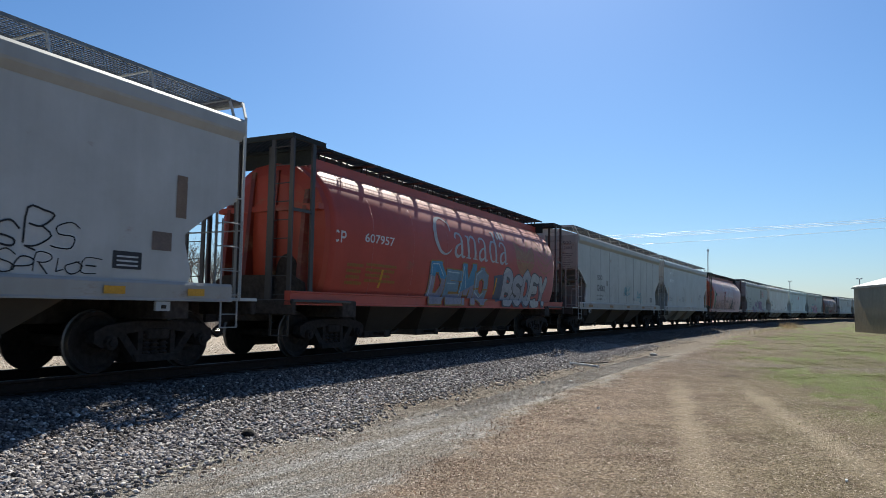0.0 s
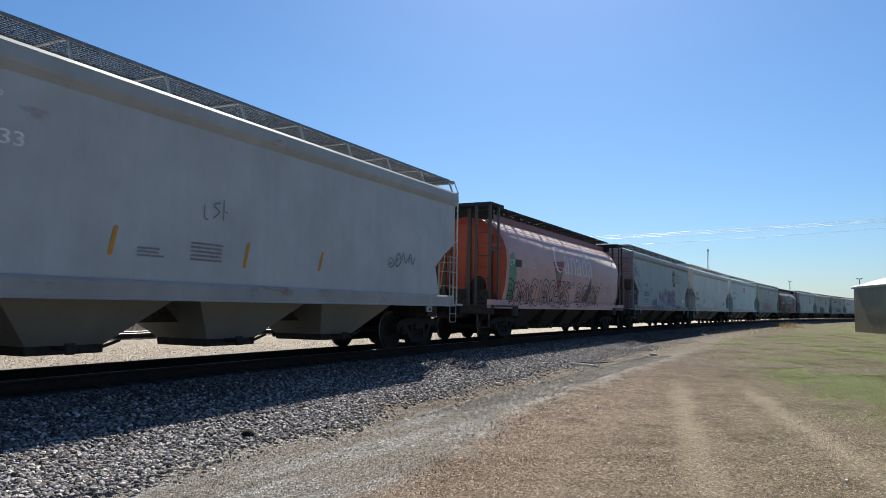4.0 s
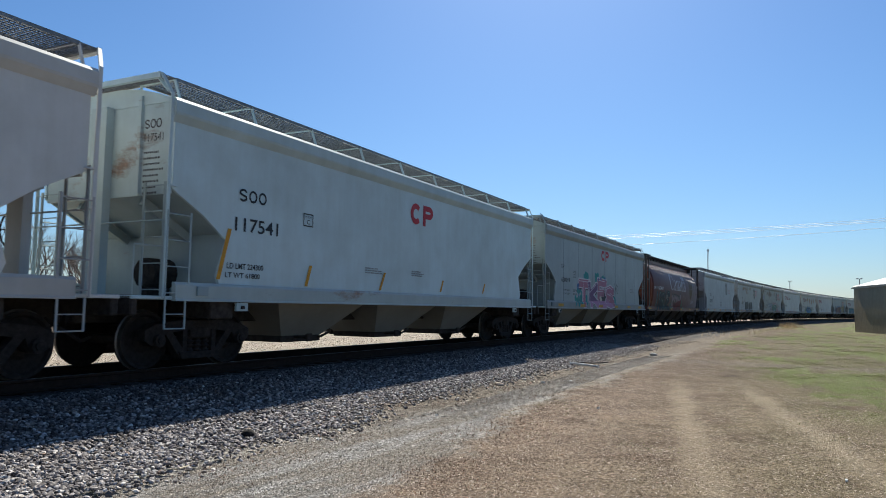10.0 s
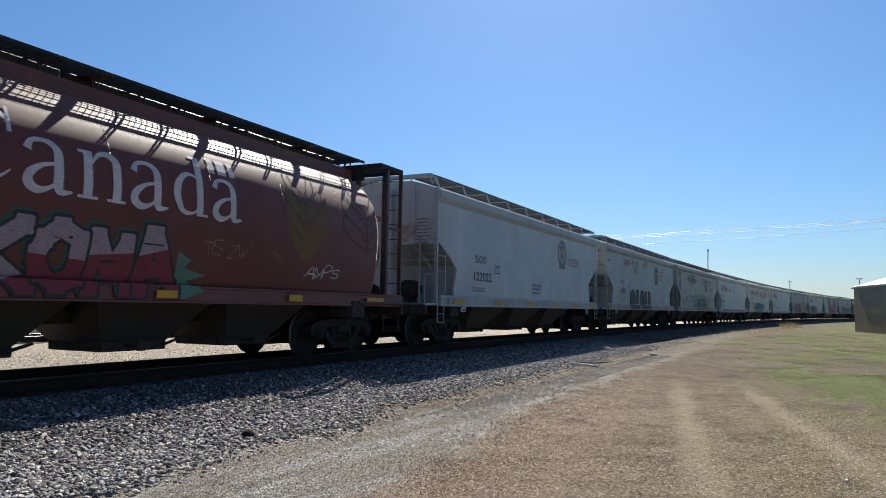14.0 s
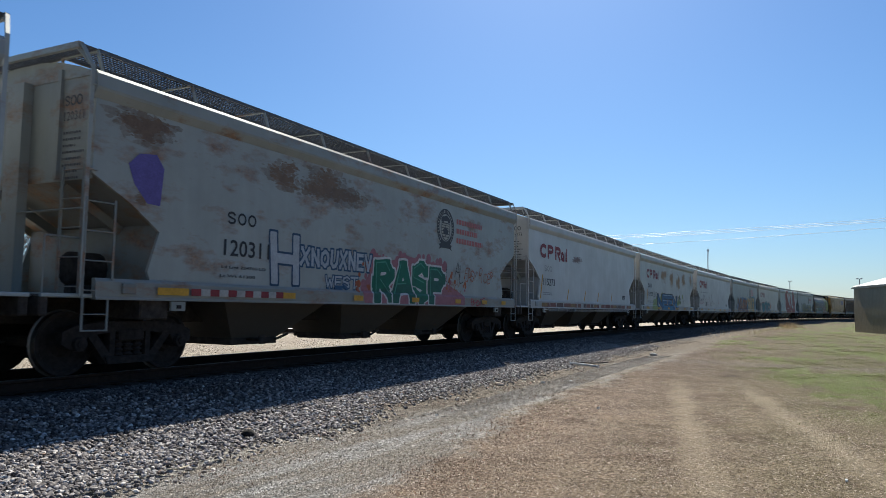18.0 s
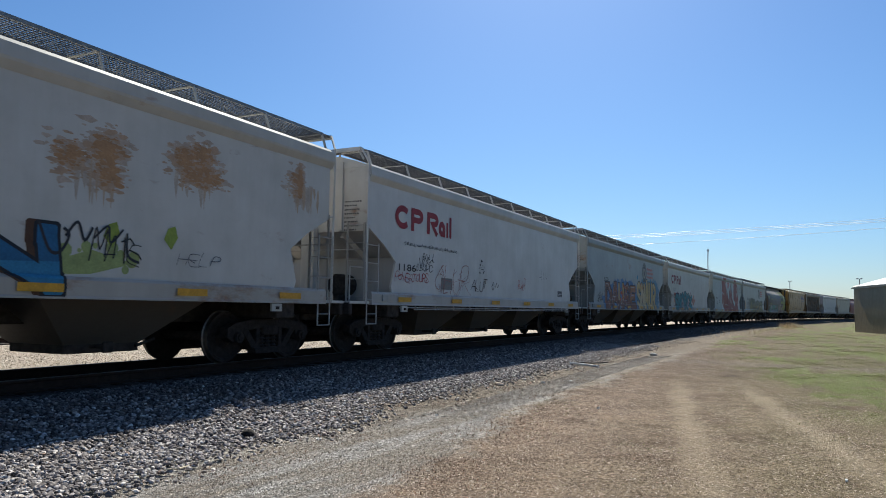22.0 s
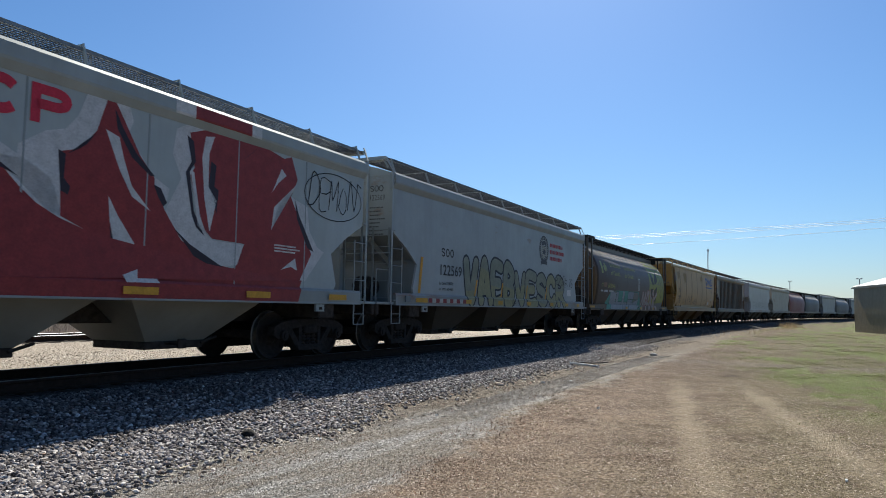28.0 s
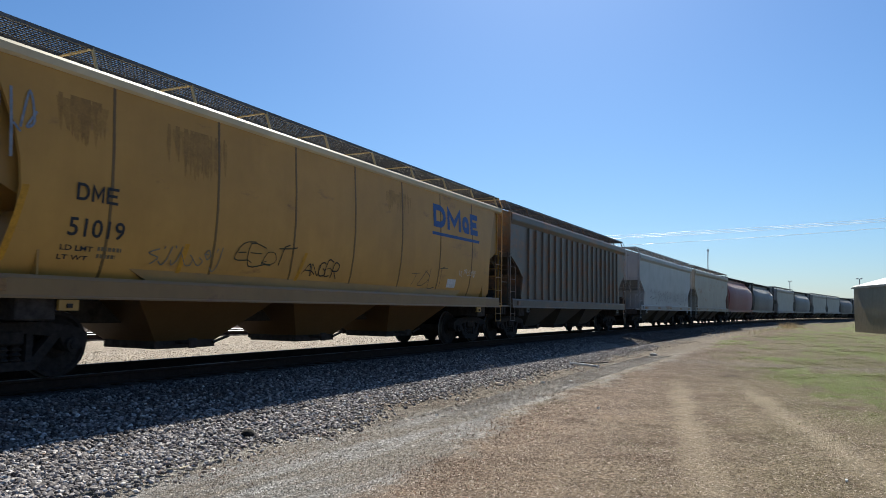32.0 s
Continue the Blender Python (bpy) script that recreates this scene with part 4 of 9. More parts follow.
def bracket_mesh(wide):
    """An arm that carries the running board: two bars that close in, or a plate where two boards meet."""
    bm = bmesh.new()
    if wide:
        loft(bm, [[(x * k, y, z) for x, z in ((-0.16, 4.40), (0.16, 4.40), (0.16, 4.42), (-0.16, 4.42))] for y, k in ((-0.3, 1.0), (-0.94, 0.6), (-1.0, 0.4))])
    else:
        for s in (-1, 1):
            strip(bm, (s * 0.14, -0.3, 4.41), (s * 0.03, -1.0, 4.41), 0.03, 0.025, (0, 0, 1))
    strip(bm, (0, -0.55, 4.1), (0, -0.62, 4.4), 0.04, 0.02, (1, 0, 0))
    strip(bm, (0, -0.75, 4.18), (0, -0.75, 4.42), 0.03, 0.015, (1, 0, 0))
    bmesh.ops.recalc_face_normals(bm, faces=bm.faces[:])
    return mesh_of(bm, "bracket", PAINT)


def top_beam_mesh():
    bm = bmesh.new()
    loft(bm, [[(x, y, z) for y, z in ((-0.735, 3.96), (-0.775, 3.96), (-0.775, 4.0), (-0.76, 4.01), (-0.76, 4.21), (-0.735, 4.21))] for x in (-7.05, 7.05)])
    bmesh.ops.recalc_face_normals(bm, faces=bm.faces[:])
    return mesh_of(bm, "top_beam", PAINT)


def round_sill_mesh():
    bm = bmesh.new()
    rings = []
    for x in (-8.33, 8.33):
        rings.append([(x, y, z) for y, z in ((-1.30, 1.05), (-1.46, 1.05), (-1.46, 1.08), (-1.44, 1.09), (-1.44, 1.28), (-1.46, 1.29), (-1.46, 1.32), (-1.30, 1.32))])
    loft(bm, rings)
    bmesh.ops.recalc_face_normals(bm, faces=bm.faces[:])
    return mesh_of(bm, "side_sill", PAINT)


def top_board_mesh():
    return grating_mesh(-7.35, 7.35, -0.91, -0.2, 4.46, DARKMESH, 0.105, 15, 0.016, 0.008, 0.05)


def round_car(car, spec):
    c = spec["color"]
    e = spec.get("end", c)
    dk = spec.get("frame", (0.035, 0.03, 0.028, 0.2))
    part("underframe", cached("frame_r", lambda: frame_mesh(8.33)), car)
    part("barrel", cached("barrel", barrel_mesh), car, color=c)
    for k in (0, 180):
        m = pose(0, 0, 0, 0, 0, k)
        part("side_sill", cached("sill_r", round_sill_mesh), car, color=spec.get("sill", c), m=m)
        part("running_board", cached("top_board", top_board_mesh), car, "black steel grating walkway", m=m)
        for i in range(-8, 9):
            wide = i % 3 == 0
            part("bracket", cached(("bracket", wide), lambda: bracket_mesh(wide)), car, color=dk, m=m @ pose((0.29 if k == 0 else -0.29) + i * 0.845 - (0.05 if i == 8 else 0), 0, 0))
        part("end_sheet", cached("end_sheet", lambda: end_sheet_mesh(-1)), car, color=e, m=m)
        for y in (-1.0, -0.2, 0.45, 1.05):
            part("end_rib", cached(("end_rib", y), lambda: end_rib_mesh(y)), car, color=tuple(v * 0.45 for v in e[:3]) + (0.7,), m=m)
        part("end_apron", cached("end_apron", end_apron_mesh), car, m=m)
        part("end_opening", cached("end_hole", end_hole_mesh), car, "dark opening", m=m @ pose(0, -0.55, 0))
        deck = part("end_platform", cached("end_platform", lambda: end_platform_mesh(-1)), car, m=m)
        tagged(part("platform_grating", cached("platform_grating", lambda: platform_grating_mesh(-1)), deck), "close steel bars", kind="stuff")
        part("platform_plate", cached("platform_plate", lambda: platform_plate_mesh(-1)), deck)
        for sx in (-1, 1):
            stiles = part("corner_ladder", cached(("cl", sx), lambda: corner_post_mesh(sx)), car, color=dk, m=m)
            add_rungs(stiles, dk, (sx * 8.3, -1.37), (sx * 8.3, -0.9), 1.25, 0.36, 9)
        for y in (-0.4, 0.5):
            part("end_post", cached("post_r", thin_post_mesh), car, color=dk, m=m @ pose(-7.7, y, 0))
        part("top_beam", cached("top_beam", top_beam_mesh), car, color=spec.get("bracket", c), m=m)
    part("hatch_cover", cached("hatch_r", hatch_round_mesh), car, color=dk)
    for i in range(4):
        x = (-3.9, -1.3, 1.3, 3.9)[i]
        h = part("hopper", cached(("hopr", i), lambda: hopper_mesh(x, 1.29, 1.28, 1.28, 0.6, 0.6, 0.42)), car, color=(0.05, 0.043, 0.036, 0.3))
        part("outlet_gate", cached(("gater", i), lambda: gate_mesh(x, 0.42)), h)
    add_ends(car, dk, 8.33, dk)


def hatch_round_mesh():
    bm = bmesh.new()
    for i in range(4):
        x0 = -6.9 + i * 3.48
        box(bm, x0, x0 + 3.36, -0.38, 0.38, 4.15, 4.47, 0.03)
    return mesh_of(bm, "hatch_cover", PAINT)


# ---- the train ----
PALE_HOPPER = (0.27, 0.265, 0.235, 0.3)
CARS = [
    # kind, centre at the clip's start, look
    ("flat", 1.6, dict(half=7.7, color=(0.424, 0.431, 0.424, 0.2), label="pale grey covered hopper car with black scribbles")),
    ("round", 18.9, dict(shift=0.38, color=(0.38, 0.055, 0.031, 0.4), end=(0.33, 0.042, 0.016, 0.5), label="red cylindrical grain hopper car with blue and white graffiti")),
    ("flat", 37.2, dict(endtone=0.65, shift=0.17, half=7.97, color=(0.425, 0.417, 0.383, 0.25), seams=10, mesh=1, grime=0.33, label="beige grey covered hopper car with small marks")),
    ("flat", 54.3, dict(color=(0.43, 0.447, 0.447, 0.2), hopper=PALE_HOPPER, label="light grey covered hopper car with yellow dashes")),
    ("round", 73.0, dict(color=(0.6, 0.365, 0.335, 0.25), bracket=(0.25, 0.05, 0.04, 0.3), end=(0.4, 0.06, 0.02, 0.3), label="faded pink-red cylindrical grain hopper car with black scribbles")),
    ("flat", 90.8, dict(endtone=0.72, half=7.7, color=(0.312, 0.348, 0.36, 0.25), mesh=1, label="grey covered hopper car with a round crest and purple graffiti", grime=0.42)),
    ("flat", 108.05, dict(shift=0.5, half=8.1, color=(0.63, 0.625, 0.6, 0.1), hopper=PALE_HOPPER, label="off-white covered hopper car with yellow dashes")),
    ("flat", 126.1, dict(half=7.95, color=(0.507, 0.617, 0.636, 0.1), hopper=PALE_HOPPER, label="pale blue-grey covered hopper car with a red mark")),
    ("flat", 143.55, dict(half=7.95, color=(0.3, 0.347, 0.355, 0.15), low=1, hopper=PALE_HOPPER, seams=8, label="grey covered hopper car with pink and white graffiti")),
    ("round", 161.2, dict(color=(0.116, 0.031, 0.022, 0.45), shift=0.1, end=(0.21, 0.046, 0.017, 0.6), label="dark brown cylindrical grain hopper car with graffiti")),
    ("flat", 178.9, dict(color=(0.42, 0.455, 0.47, 0.2), mesh=1, label="grey covered hopper car with yellow reflectors")),
    ("flat", 195.9, dict(half=7.8, shift=0.27, color=(0.336, 0.36, 0.366, 0.55), mesh=1, label="grey covered hopper car with black graffiti and rust stains")),
    ("flat", 213.0, dict(endtone=0.8, half=7.87, shift=0.25, color=(0.308, 0.322, 0.301, 0.85), mesh=1, label="rust-streaked grey covered hopper car with green graffiti")),
    ("flat", 230.3, dict(pipe=1, half=7.8, color=(0.542, 0.542, 0.524, 0.12), mesh=1, label="off-white covered hopper car with big red lettering")),
    ("flat", 247.0, dict(half=7.97, shift=0.35, color=(0.487, 0.477, 0.44, 0.35), label="rust-stained cream covered hopper car with blue and green graffiti")),
    ("flat", 264.75, dict(pipe=1, half=7.9, color=(0.54, 0.532, 0.508, 0.1), mesh=1, label="off-white covered hopper car with big red lettering and scribbles")),
    ("flat", 281.6, dict(half=7.85, shift=0.35, color=(0.287, 0.316, 0.322, 0.4), mesh=1, label="grey covered hopper car with orange, blue and yellow graffiti")),
    ("flat", 298.95, dict(pipe=1, half=7.68, color=(0.451, 0.443, 0.408, 0.4), mesh=1, label="cream covered hopper car with teal graffiti")),
    ("flat", 315.9, dict(half=7.7, color=(0.342, 0.383, 0.383, 0.1), low=1, hopper=PALE_HOPPER, seams=8, label="grey covered hopper car with huge dark red graffiti")),
    ("flat", 332.5, dict(half=7.75, shift=0.18, color=(0.3, 0.325, 0.332, 0.3), mesh=1, label="grey covered hopper car with yellow and black graffiti")),
    ("round", 350.0, dict(color=(0.083, 0.055, 0.039, 0.4), end=(0.11, 0.055, 0.014, 0.7), label="dark brown cylindrical grain hopper car with yellow wheat emblems")),
    ("flat", 368.1, dict(half=8.2, color=(0.5, 0.275, 0.058, 0.45), bow=0.09, seams=8, mesh=1, eave=(0.6, 0.5, 0.32, 0.2), sill=(0.25, 0.15, 0.055, 0.7), rail=(0.5, 0.4, 0.22, 0.3), hopper=(0.13, 0.072, 0.022, 0.7), label="yellow covered hopper car with blue lettering")),
    ("flat", 384.8, dict(color=(0.143, 0.119, 0.095, 1.0), ribs=True, seams=21, mesh=1, label="grimy brown-grey ribbed covered hopper car")),
    ("flat", 403.3, dict(color=(0.407, 0.415, 0.424, 0.3), label="light grey covered hopper car with faded graffiti")),
    ("flat", 420.1, dict(color=(0.342, 0.309, 0.261, 0.6), label="tan grey covered hopper car with rust streaks")),
    ("round", 436.0, dict(color=(0.207, 0.037, 0.033, 0.3), label="red cylindrical grain hopper car")),
    ("round", 451.8, dict(color=(0.104, 0.096, 0.096, 0.4), label="dark grey cylindrical grain hopper car")),
    ("flat", 469.5, dict(color=(0.296, 0.303, 0.311, 0.3), label="light grey covered hopper car")),
    ("round", 486.5, dict(color=(0.133, 0.126, 0.126, 0.3), label="grey cylindrical grain hopper car")),
    ("flat", 503.8, dict(color=(0.296, 0.311, 0.326, 0.3), label="grey covered hopper car")),
    ("flat", 519.6, dict(color=(0.281, 0.296, 0.311, 0.3), label="grey covered hopper car")),
    ("round", 536.0, dict(color=(0.089, 0.074, 0.074, 0.3), label="dark cylindrical grain hopper car")),
    ("flat", 553.0, dict(color=(0.296, 0.311, 0.326, 0.3), label="grey covered hopper car")),
    ("flat", 570.0, dict(color=(0.296, 0.311, 0.326, 0.3), label="grey covered hopper car")),
]
TRAIN = []
for kind, centre, spec in CARS:
    car = thing("covered_hopper_car", spec["label"], "hopper car", "cars of the grain train")
    (flat_car if kind == "flat" else round_car)(car, spec)
    longer = spec.get("half", HALF) - HALF
    if longer:
        for ob in car.children:
            ob.matrix_basis = Matrix.Diagonal((1 + longer / HALF, 1, 1, 1)) @ ob.matrix_basis
    for sx in (-1, 1):
        add_bogie(car, sx * (BOGIE + longer), None)
    TRAIN.append((car, centre + spec.get("shift", 0.0), kind, spec))


# ---- marks, lettering and graffiti on the car sides ----
def side_w(k, z):
    """Half width of car k's side at height z."""
    if CARS[k][0] == "round":
        return 1.462 if z < 1.325 else barrel_w(z)
    if z < 1.376:
        return 1.587 if z < 1.335 else 1.587 - 0.03 * (z - 1.335) / 0.04
    return sheet_y(CARS[k][2].get("bow", 0.0), z)


def lay(k, bm, level):
    """Lays a flat figure drawn in x and z on the camera's side of car k."""
    curved = CARS[k][0] == "round" or CARS[k][2].get("bow", 0.0) > 0
    if curved and bm.faces:
        zs = [v.co.z for v in bm.verts]
        z = math.floor(min(zs) / 0.13) * 0.13
        while z < max(zs):
            bmesh.ops.bisect_plane(bm, geom=bm.verts[:] + bm.edges[:] + bm.faces[:], plane_co=(0, 0, z), plane_no=(0, 0, 1))
            z += 0.13
    if bm.faces and min(v.co.z for v in bm.verts) < 1.33:
        for z in (1.3245, 1.3255) if CARS[k][0] == "round" else (1.335, 1.3755, 1.3765):
            bmesh.ops.bisect_plane(bm, geom=bm.verts[:] + bm.edges[:] + bm.faces[:], plane_co=(0, 0, z), plane_no=(0, 0, 1))
    if CARS[k][0] == "round":
        off = CARS[k][2].get("shift", 0.0)
        for co, no in (((0, 0, 3.97), (0, 0, 1)), ((7.03 + off, 0, 0), (1, 0, 0)), ((off - 7.03, 0, 0), (-1, 0, 0))):
            bmesh.ops.bisect_plane(bm, geom=bm.verts[:] + bm.edges[:] + bm.faces[:], plane_co=co, plane_no=no, clear_outer=True)
    for v in bm.verts:
        v.co.x -= CARS[k][2].get("shift", 0.0)
        v.co.z = max(v.co.z, 1.09)
        v.co.y = -(side_w(k, v.co.z) + 0.0035 + 0.0013 * level)
    for f in bm.faces:
        f.normal_update()
        if f.normal.y > 0:
            f.normal_flip()


def paint_on(k, name, bm, color, level, parent=None, label="", kind=""):
    lay(k, bm, level)
    ob = part(name, mesh_of(bm, name, MARK), parent or TRAIN[k][0], label, (*color, 1.0))
    return tagged(ob, label, kind=kind) if kind else ob


def fill_poly(bm, pts):
    vs = [bm.verts.new((x, 0, z)) for x, z in pts]
    f = bm.faces.new(vs)
    f.normal_update()
    bmesh.ops.triangulate(bm, faces=[f])


def joints(bm, pts, width):
    """Round ends and joins for a fat stroke."""
    for p in pts:
        vs = [bm.verts.new((p[0] + width / 2 * math.cos(i * 0.5236), 0, p[1] + width / 2 * math.sin(i * 0.5236))) for i in range(12)]
        bm.faces.new(vs)


def stroke(bm, pts, width, closed=False, ext=0.4):
    n = len(pts)
    for i in range(n if closed else n - 1):
        a, b = Vector(pts[i]), Vector(pts[(i + 1) % n])
        d = b - a
        if d.length < 1e-4:
            continue
        d.normalize()
        s = Vector((-d.y, d.x)) * width / 2
        a2, b2 = a - d * width * ext, b + d * width * ext
        vs = [bm.verts.new((p.x, 0, p.y)) for p in (a2 + s, b2 + s, b2 - s, a2 - s)]
        bm.faces.new(vs)


def lettering(k, text, x0, z0, x1, z1, color):
    key = ("text", text)
    if key not in MESH:
        cu = bpy.data.curves.new("lettering", "FONT")
        cu.body = text
        cu.resolution_u = 3
        cu.offset = 0.016 if text in ("C", "anada") else 0.012
        tmp = bpy.data.objects.new("lettering", cu)
        MESH[key] = bpy.data.meshes.new_from_object(tmp)
        bpy.data.objects.remove(tmp)
    bm = bmesh.new()
    bm.from_mesh(MESH[key])
    bmesh.ops.triangulate(bm, faces=bm.faces[:])
    xs, ys = [v.co.x for v in bm.verts], [v.co.y for v in bm.verts]
    a, b, c, d = min(xs), max(xs), min(ys), max(ys)
    for v in bm.verts:
        v.co = Vector((x0 + (v.co.x - a) / (b - a) * (x1 - x0), 0, z0 + (v.co.y - c) / (d - c) * (z1 - z0)))
    if z1 - z0 < 0.15:
        paint_on(k, "lettering", bm, color, 4, label="small stencilled print", kind="stuff")
        return
    # one part for each letter
    bm.verts.index_update()
    group = list(range(len(bm.verts)))

    def root(i):
        while group[i] != i:
            i = group[i]
        return i

    for e in bm.edges:
        group[root(e.verts[0].index)] = root(e.verts[1].index)
    islands = collections.defaultdict(list)
    for v in bm.verts:
        islands[root(v.index)].append(v.index)
    for keep in islands.values():
        one = bm.copy()
        one.verts.ensure_lookup_table()
        chosen = set(keep)
        bmesh.ops.delete(one, geom=[v for v in one.verts if v.index not in chosen], context="VERTS")
        paint_on(k, "letter", one, color, 4)
    bm.free()


def ring_line(x0, z0, x1, z1, a0=0.0, a1=360.0, n=20):
    cx, cz, rx, rz = (x0 + x1) / 2, (z0 + z1) / 2, (x1 - x0) / 2, (z1 - z0) / 2
    return [(cx + rx * math.cos(radians(a0 + (a1 - a0) * i / n)), cz + rz * math.sin(radians(a0 + (a1 - a0) * i / n))) for i in range(n + 1)]


def ribbon(bm, pts, width, closed=False):
    """One connected band of even width along a line."""
    n = len(pts)
    rows = []
    for i, p in enumerate(pts):
        a = Vector(pts[i - 1] if closed or i else p)
        b = Vector(pts[(i + 1) % n] if closed or i < n - 1 else p)
        p = Vector(p)
        da = (p - a).normalized() if (p - a).length > 1e-6 else (b - p).normalized()
        db = (b - p).normalized() if (b - p).length > 1e-6 else da
        t = (da + db).normalized() if (da + db).length > 1e-6 else da
        side = Vector((-t.y, t.x)) * width / 2 / max(0.55, t.dot(da))
        rows.append([bm.verts.new((q.x, 0, q.y)) for q in (p + side, p - side)])
    for i in range(n if closed else n - 1):
        (a, b), (c, d) = rows[i], rows[(i + 1) % n]
        bm.faces.new((a, b, d, c))


def blocks(k, n, x0, z0, x1, z1, color, name):
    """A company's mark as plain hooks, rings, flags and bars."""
    w, h = x1 - x0, z1 - z0
    bold = name == "company_mark"
    kinds = {2: "hook flag", 3: "bend ring ring", 4: "bow zig low comb", 6: "hook flag flag low bar post"}[n].split()
    if bold and n != 4:
        z0, h = z0 - 0.07 * h, 1.14 * h
    if n == 4 and not bold:
        kinds = ["ring", "post", "ring", "flag"]
    if n == 3 and CARS[k][2].get("bow"):
        kinds = ["bow", "zig", "comb"]
    cells = [(0, 0.24, 1), (0.255, 0.46, 1), (0.53, 0.74, 1), (0.745, 0.87, 0.72), (0.895, 0.93, 0.72), (0.955, 0.995, 1)] if n == 6 else [(i / n, (i + 0.84) / n, 1) for i in range(n)]
    if n == 4 and bold:
        cells = [(0, 0.25, 1), (0.28, 0.58, 1), (0.61, 0.77, 0.8), (0.8, 0.98, 1)]
    for i, ((a, b, t), kind) in enumerate(zip(cells, kinds)):
        bm = bmesh.new()
        xa, xb, zt = x0 + a * w, x0 + b * w, z0 + t * h
        st = min(0.42 * (xb - xa), (0.26 if bold else 0.17) * h)
        m = st / 2
        zm = z0 + 0.36 * (zt - z0)
        if kind in ("bar", "post"):
            fill_poly(bm, [(xa, z0), (xb, z0), (xb, zt), (xa, zt)])
        elif kind == "ring":
            ribbon(bm, ring_line(xa + m, z0 + m, xb - m, zt - m)[:-1], st, True)
        elif kind == "low":
            ribbon(bm, [(xb - m, z0)] + ring_line(xa + m, z0 + m, xb - m, zt - m), st)
        elif kind == "hook":
            ribbon(bm, ring_line(xa + m, z0 + m, xb - m, zt - m, 42, 318), st)
        elif kind == "bend":
            pts = [(0.95, 0.78), (0.75, 0.97), (0.4, 1.0), (0.08, 0.85), (0.1, 0.63), (0.5, 0.5), (0.9, 0.37), (0.93, 0.14), (0.6, 0.0), (0.25, 0.03), (0.03, 0.22)]
            ribbon(bm, smooth_line([(xa + m + u * (xb - xa - st), z0 + m + v * (zt - z0 - st)) for u, v in pts], 3), st)
        elif kind == "bow":
            ribbon(bm, [(xa + m, z0 + m), (xa + m, zt - m)] + ring_line(xa + 0.1 * (xb - xa), z0 + m, xb - m, zt - m, 90, -90, 12), st, True)
        elif kind == "zig":
            ribbon(bm, [(xa + m, z0), (xa + m, zt - m), ((xa + xb) / 2, z0 + 0.3 * h), (xb - m, zt - m), (xb - m, z0)], st)
        elif kind == "comb":
            pts = [(xa, z0), (xb, z0), (xb, z0 + st), (xa + st, z0 + st), (xa + st, z0 + (zt - z0 - st) / 2), (xb - m, z0 + (zt - z0 - st) / 2), (xb - m, z0 + (zt - z0 + st) / 2), (xa + st, z0 + (zt - z0 + st) / 2), (xa + st, zt - st), (xb, zt - st), (xb, zt), (xa, zt)]
            fill_poly(bm, pts)
        else:
            line = [(xa + m, z0), (xa + m, zt - m)] + ring_line(xa + 0.3 * (xb - xa), zm + m, xb - m, zt - m, 90, -90, 10)
            if n == 6 and i == 2:
                line += [(xa + 0.45 * (xb - xa), zm + m), (xb - m, z0)]
            else:
                line += [(xa + m, zm + m)]
            ribbon(bm, line, st)
        paint_on(k, "mark_shape", bm, color, 4)


def patch(k, x0, z0, x1, z1, color, name):
    bm = bmesh.new()
    fill_poly(bm, [(x0, z0), (x1, z0), (x1, z1), (x0, z1)])
    ob = paint_on(k, name, bm, color, 3)
    if name == "stencil_panel" and max(color) < 0.2:
        bm = bmesh.new()
        for i in range(3):
            z = z0 + (0.2 + 0.25 * i) * (z1 - z0)
            stroke(bm, [(x0 + 0.15 * (x1 - x0), z), (x0 + 0.85 * (x1 - x0), z)], (z1 - z0) * 0.1)
        paint_on(k, "stencil_rows", bm, (0.5, 0.5, 0.5), 5, ob)


def plate(k, x0, z0, x1, z1):
    """A thin-framed clearance box with its class letter."""
    bm = bmesh.new()
    stroke(bm, [(x0, z0), (x1, z0), (x1, z1), (x0, z1)], 0.022, True)
    paint_on(k, "clearance_box", bm, (0.05, 0.05, 0.055), 4)
    w, h = x1 - x0, z1 - z0
    lettering(k, "PLATE", x0 + 0.15 * w, z0 + 0.66 * h, x1 - 0.15 * w, z0 + 0.84 * h, (0.08, 0.08, 0.085))
    lettering(k, "C", x0 + 0.33 * w, z0 + 0.15 * h, x1 - 0.33 * w, z0 + 0.52 * h, (0.05, 0.05, 0.055))


def dash(k, xa, za, xb, zb, width):
    bm = bmesh.new()
    fill_poly(bm, [(xb - width / 2, zb), (xb + width / 2, zb), (xa + width / 2, za), (xa - width / 2, za)])
    paint_on(k, "reflective_dash", bm, (0.62, 0.30, 0.02), 5, label="yellow reflective strip")


def bars(k, x0, z0, x1, z1, color, n):
    rng = random.Random(k * 7 + n)
    bm = bmesh.new()
    h = (z1 - z0) / n
    for i in range(n):
        x, z = x0, z1 - (i + 0.75) * h
        end = x1 - rng.uniform(0, 0.3) * (x1 - x0)
        while x < end:
            w = h * rng.uniform(0.35, 0.6)
            fill_poly(bm, [(x, z), (min(x + w, end + 0.01), z), (min(x + w, end + 0.01), z + h * 0.55), (x, z + h * 0.55)])
            x += w + h * 0.16
    paint_on(k, "small_lettering", bm, color, 4, label="rows of small stencilled print", kind="stuff")


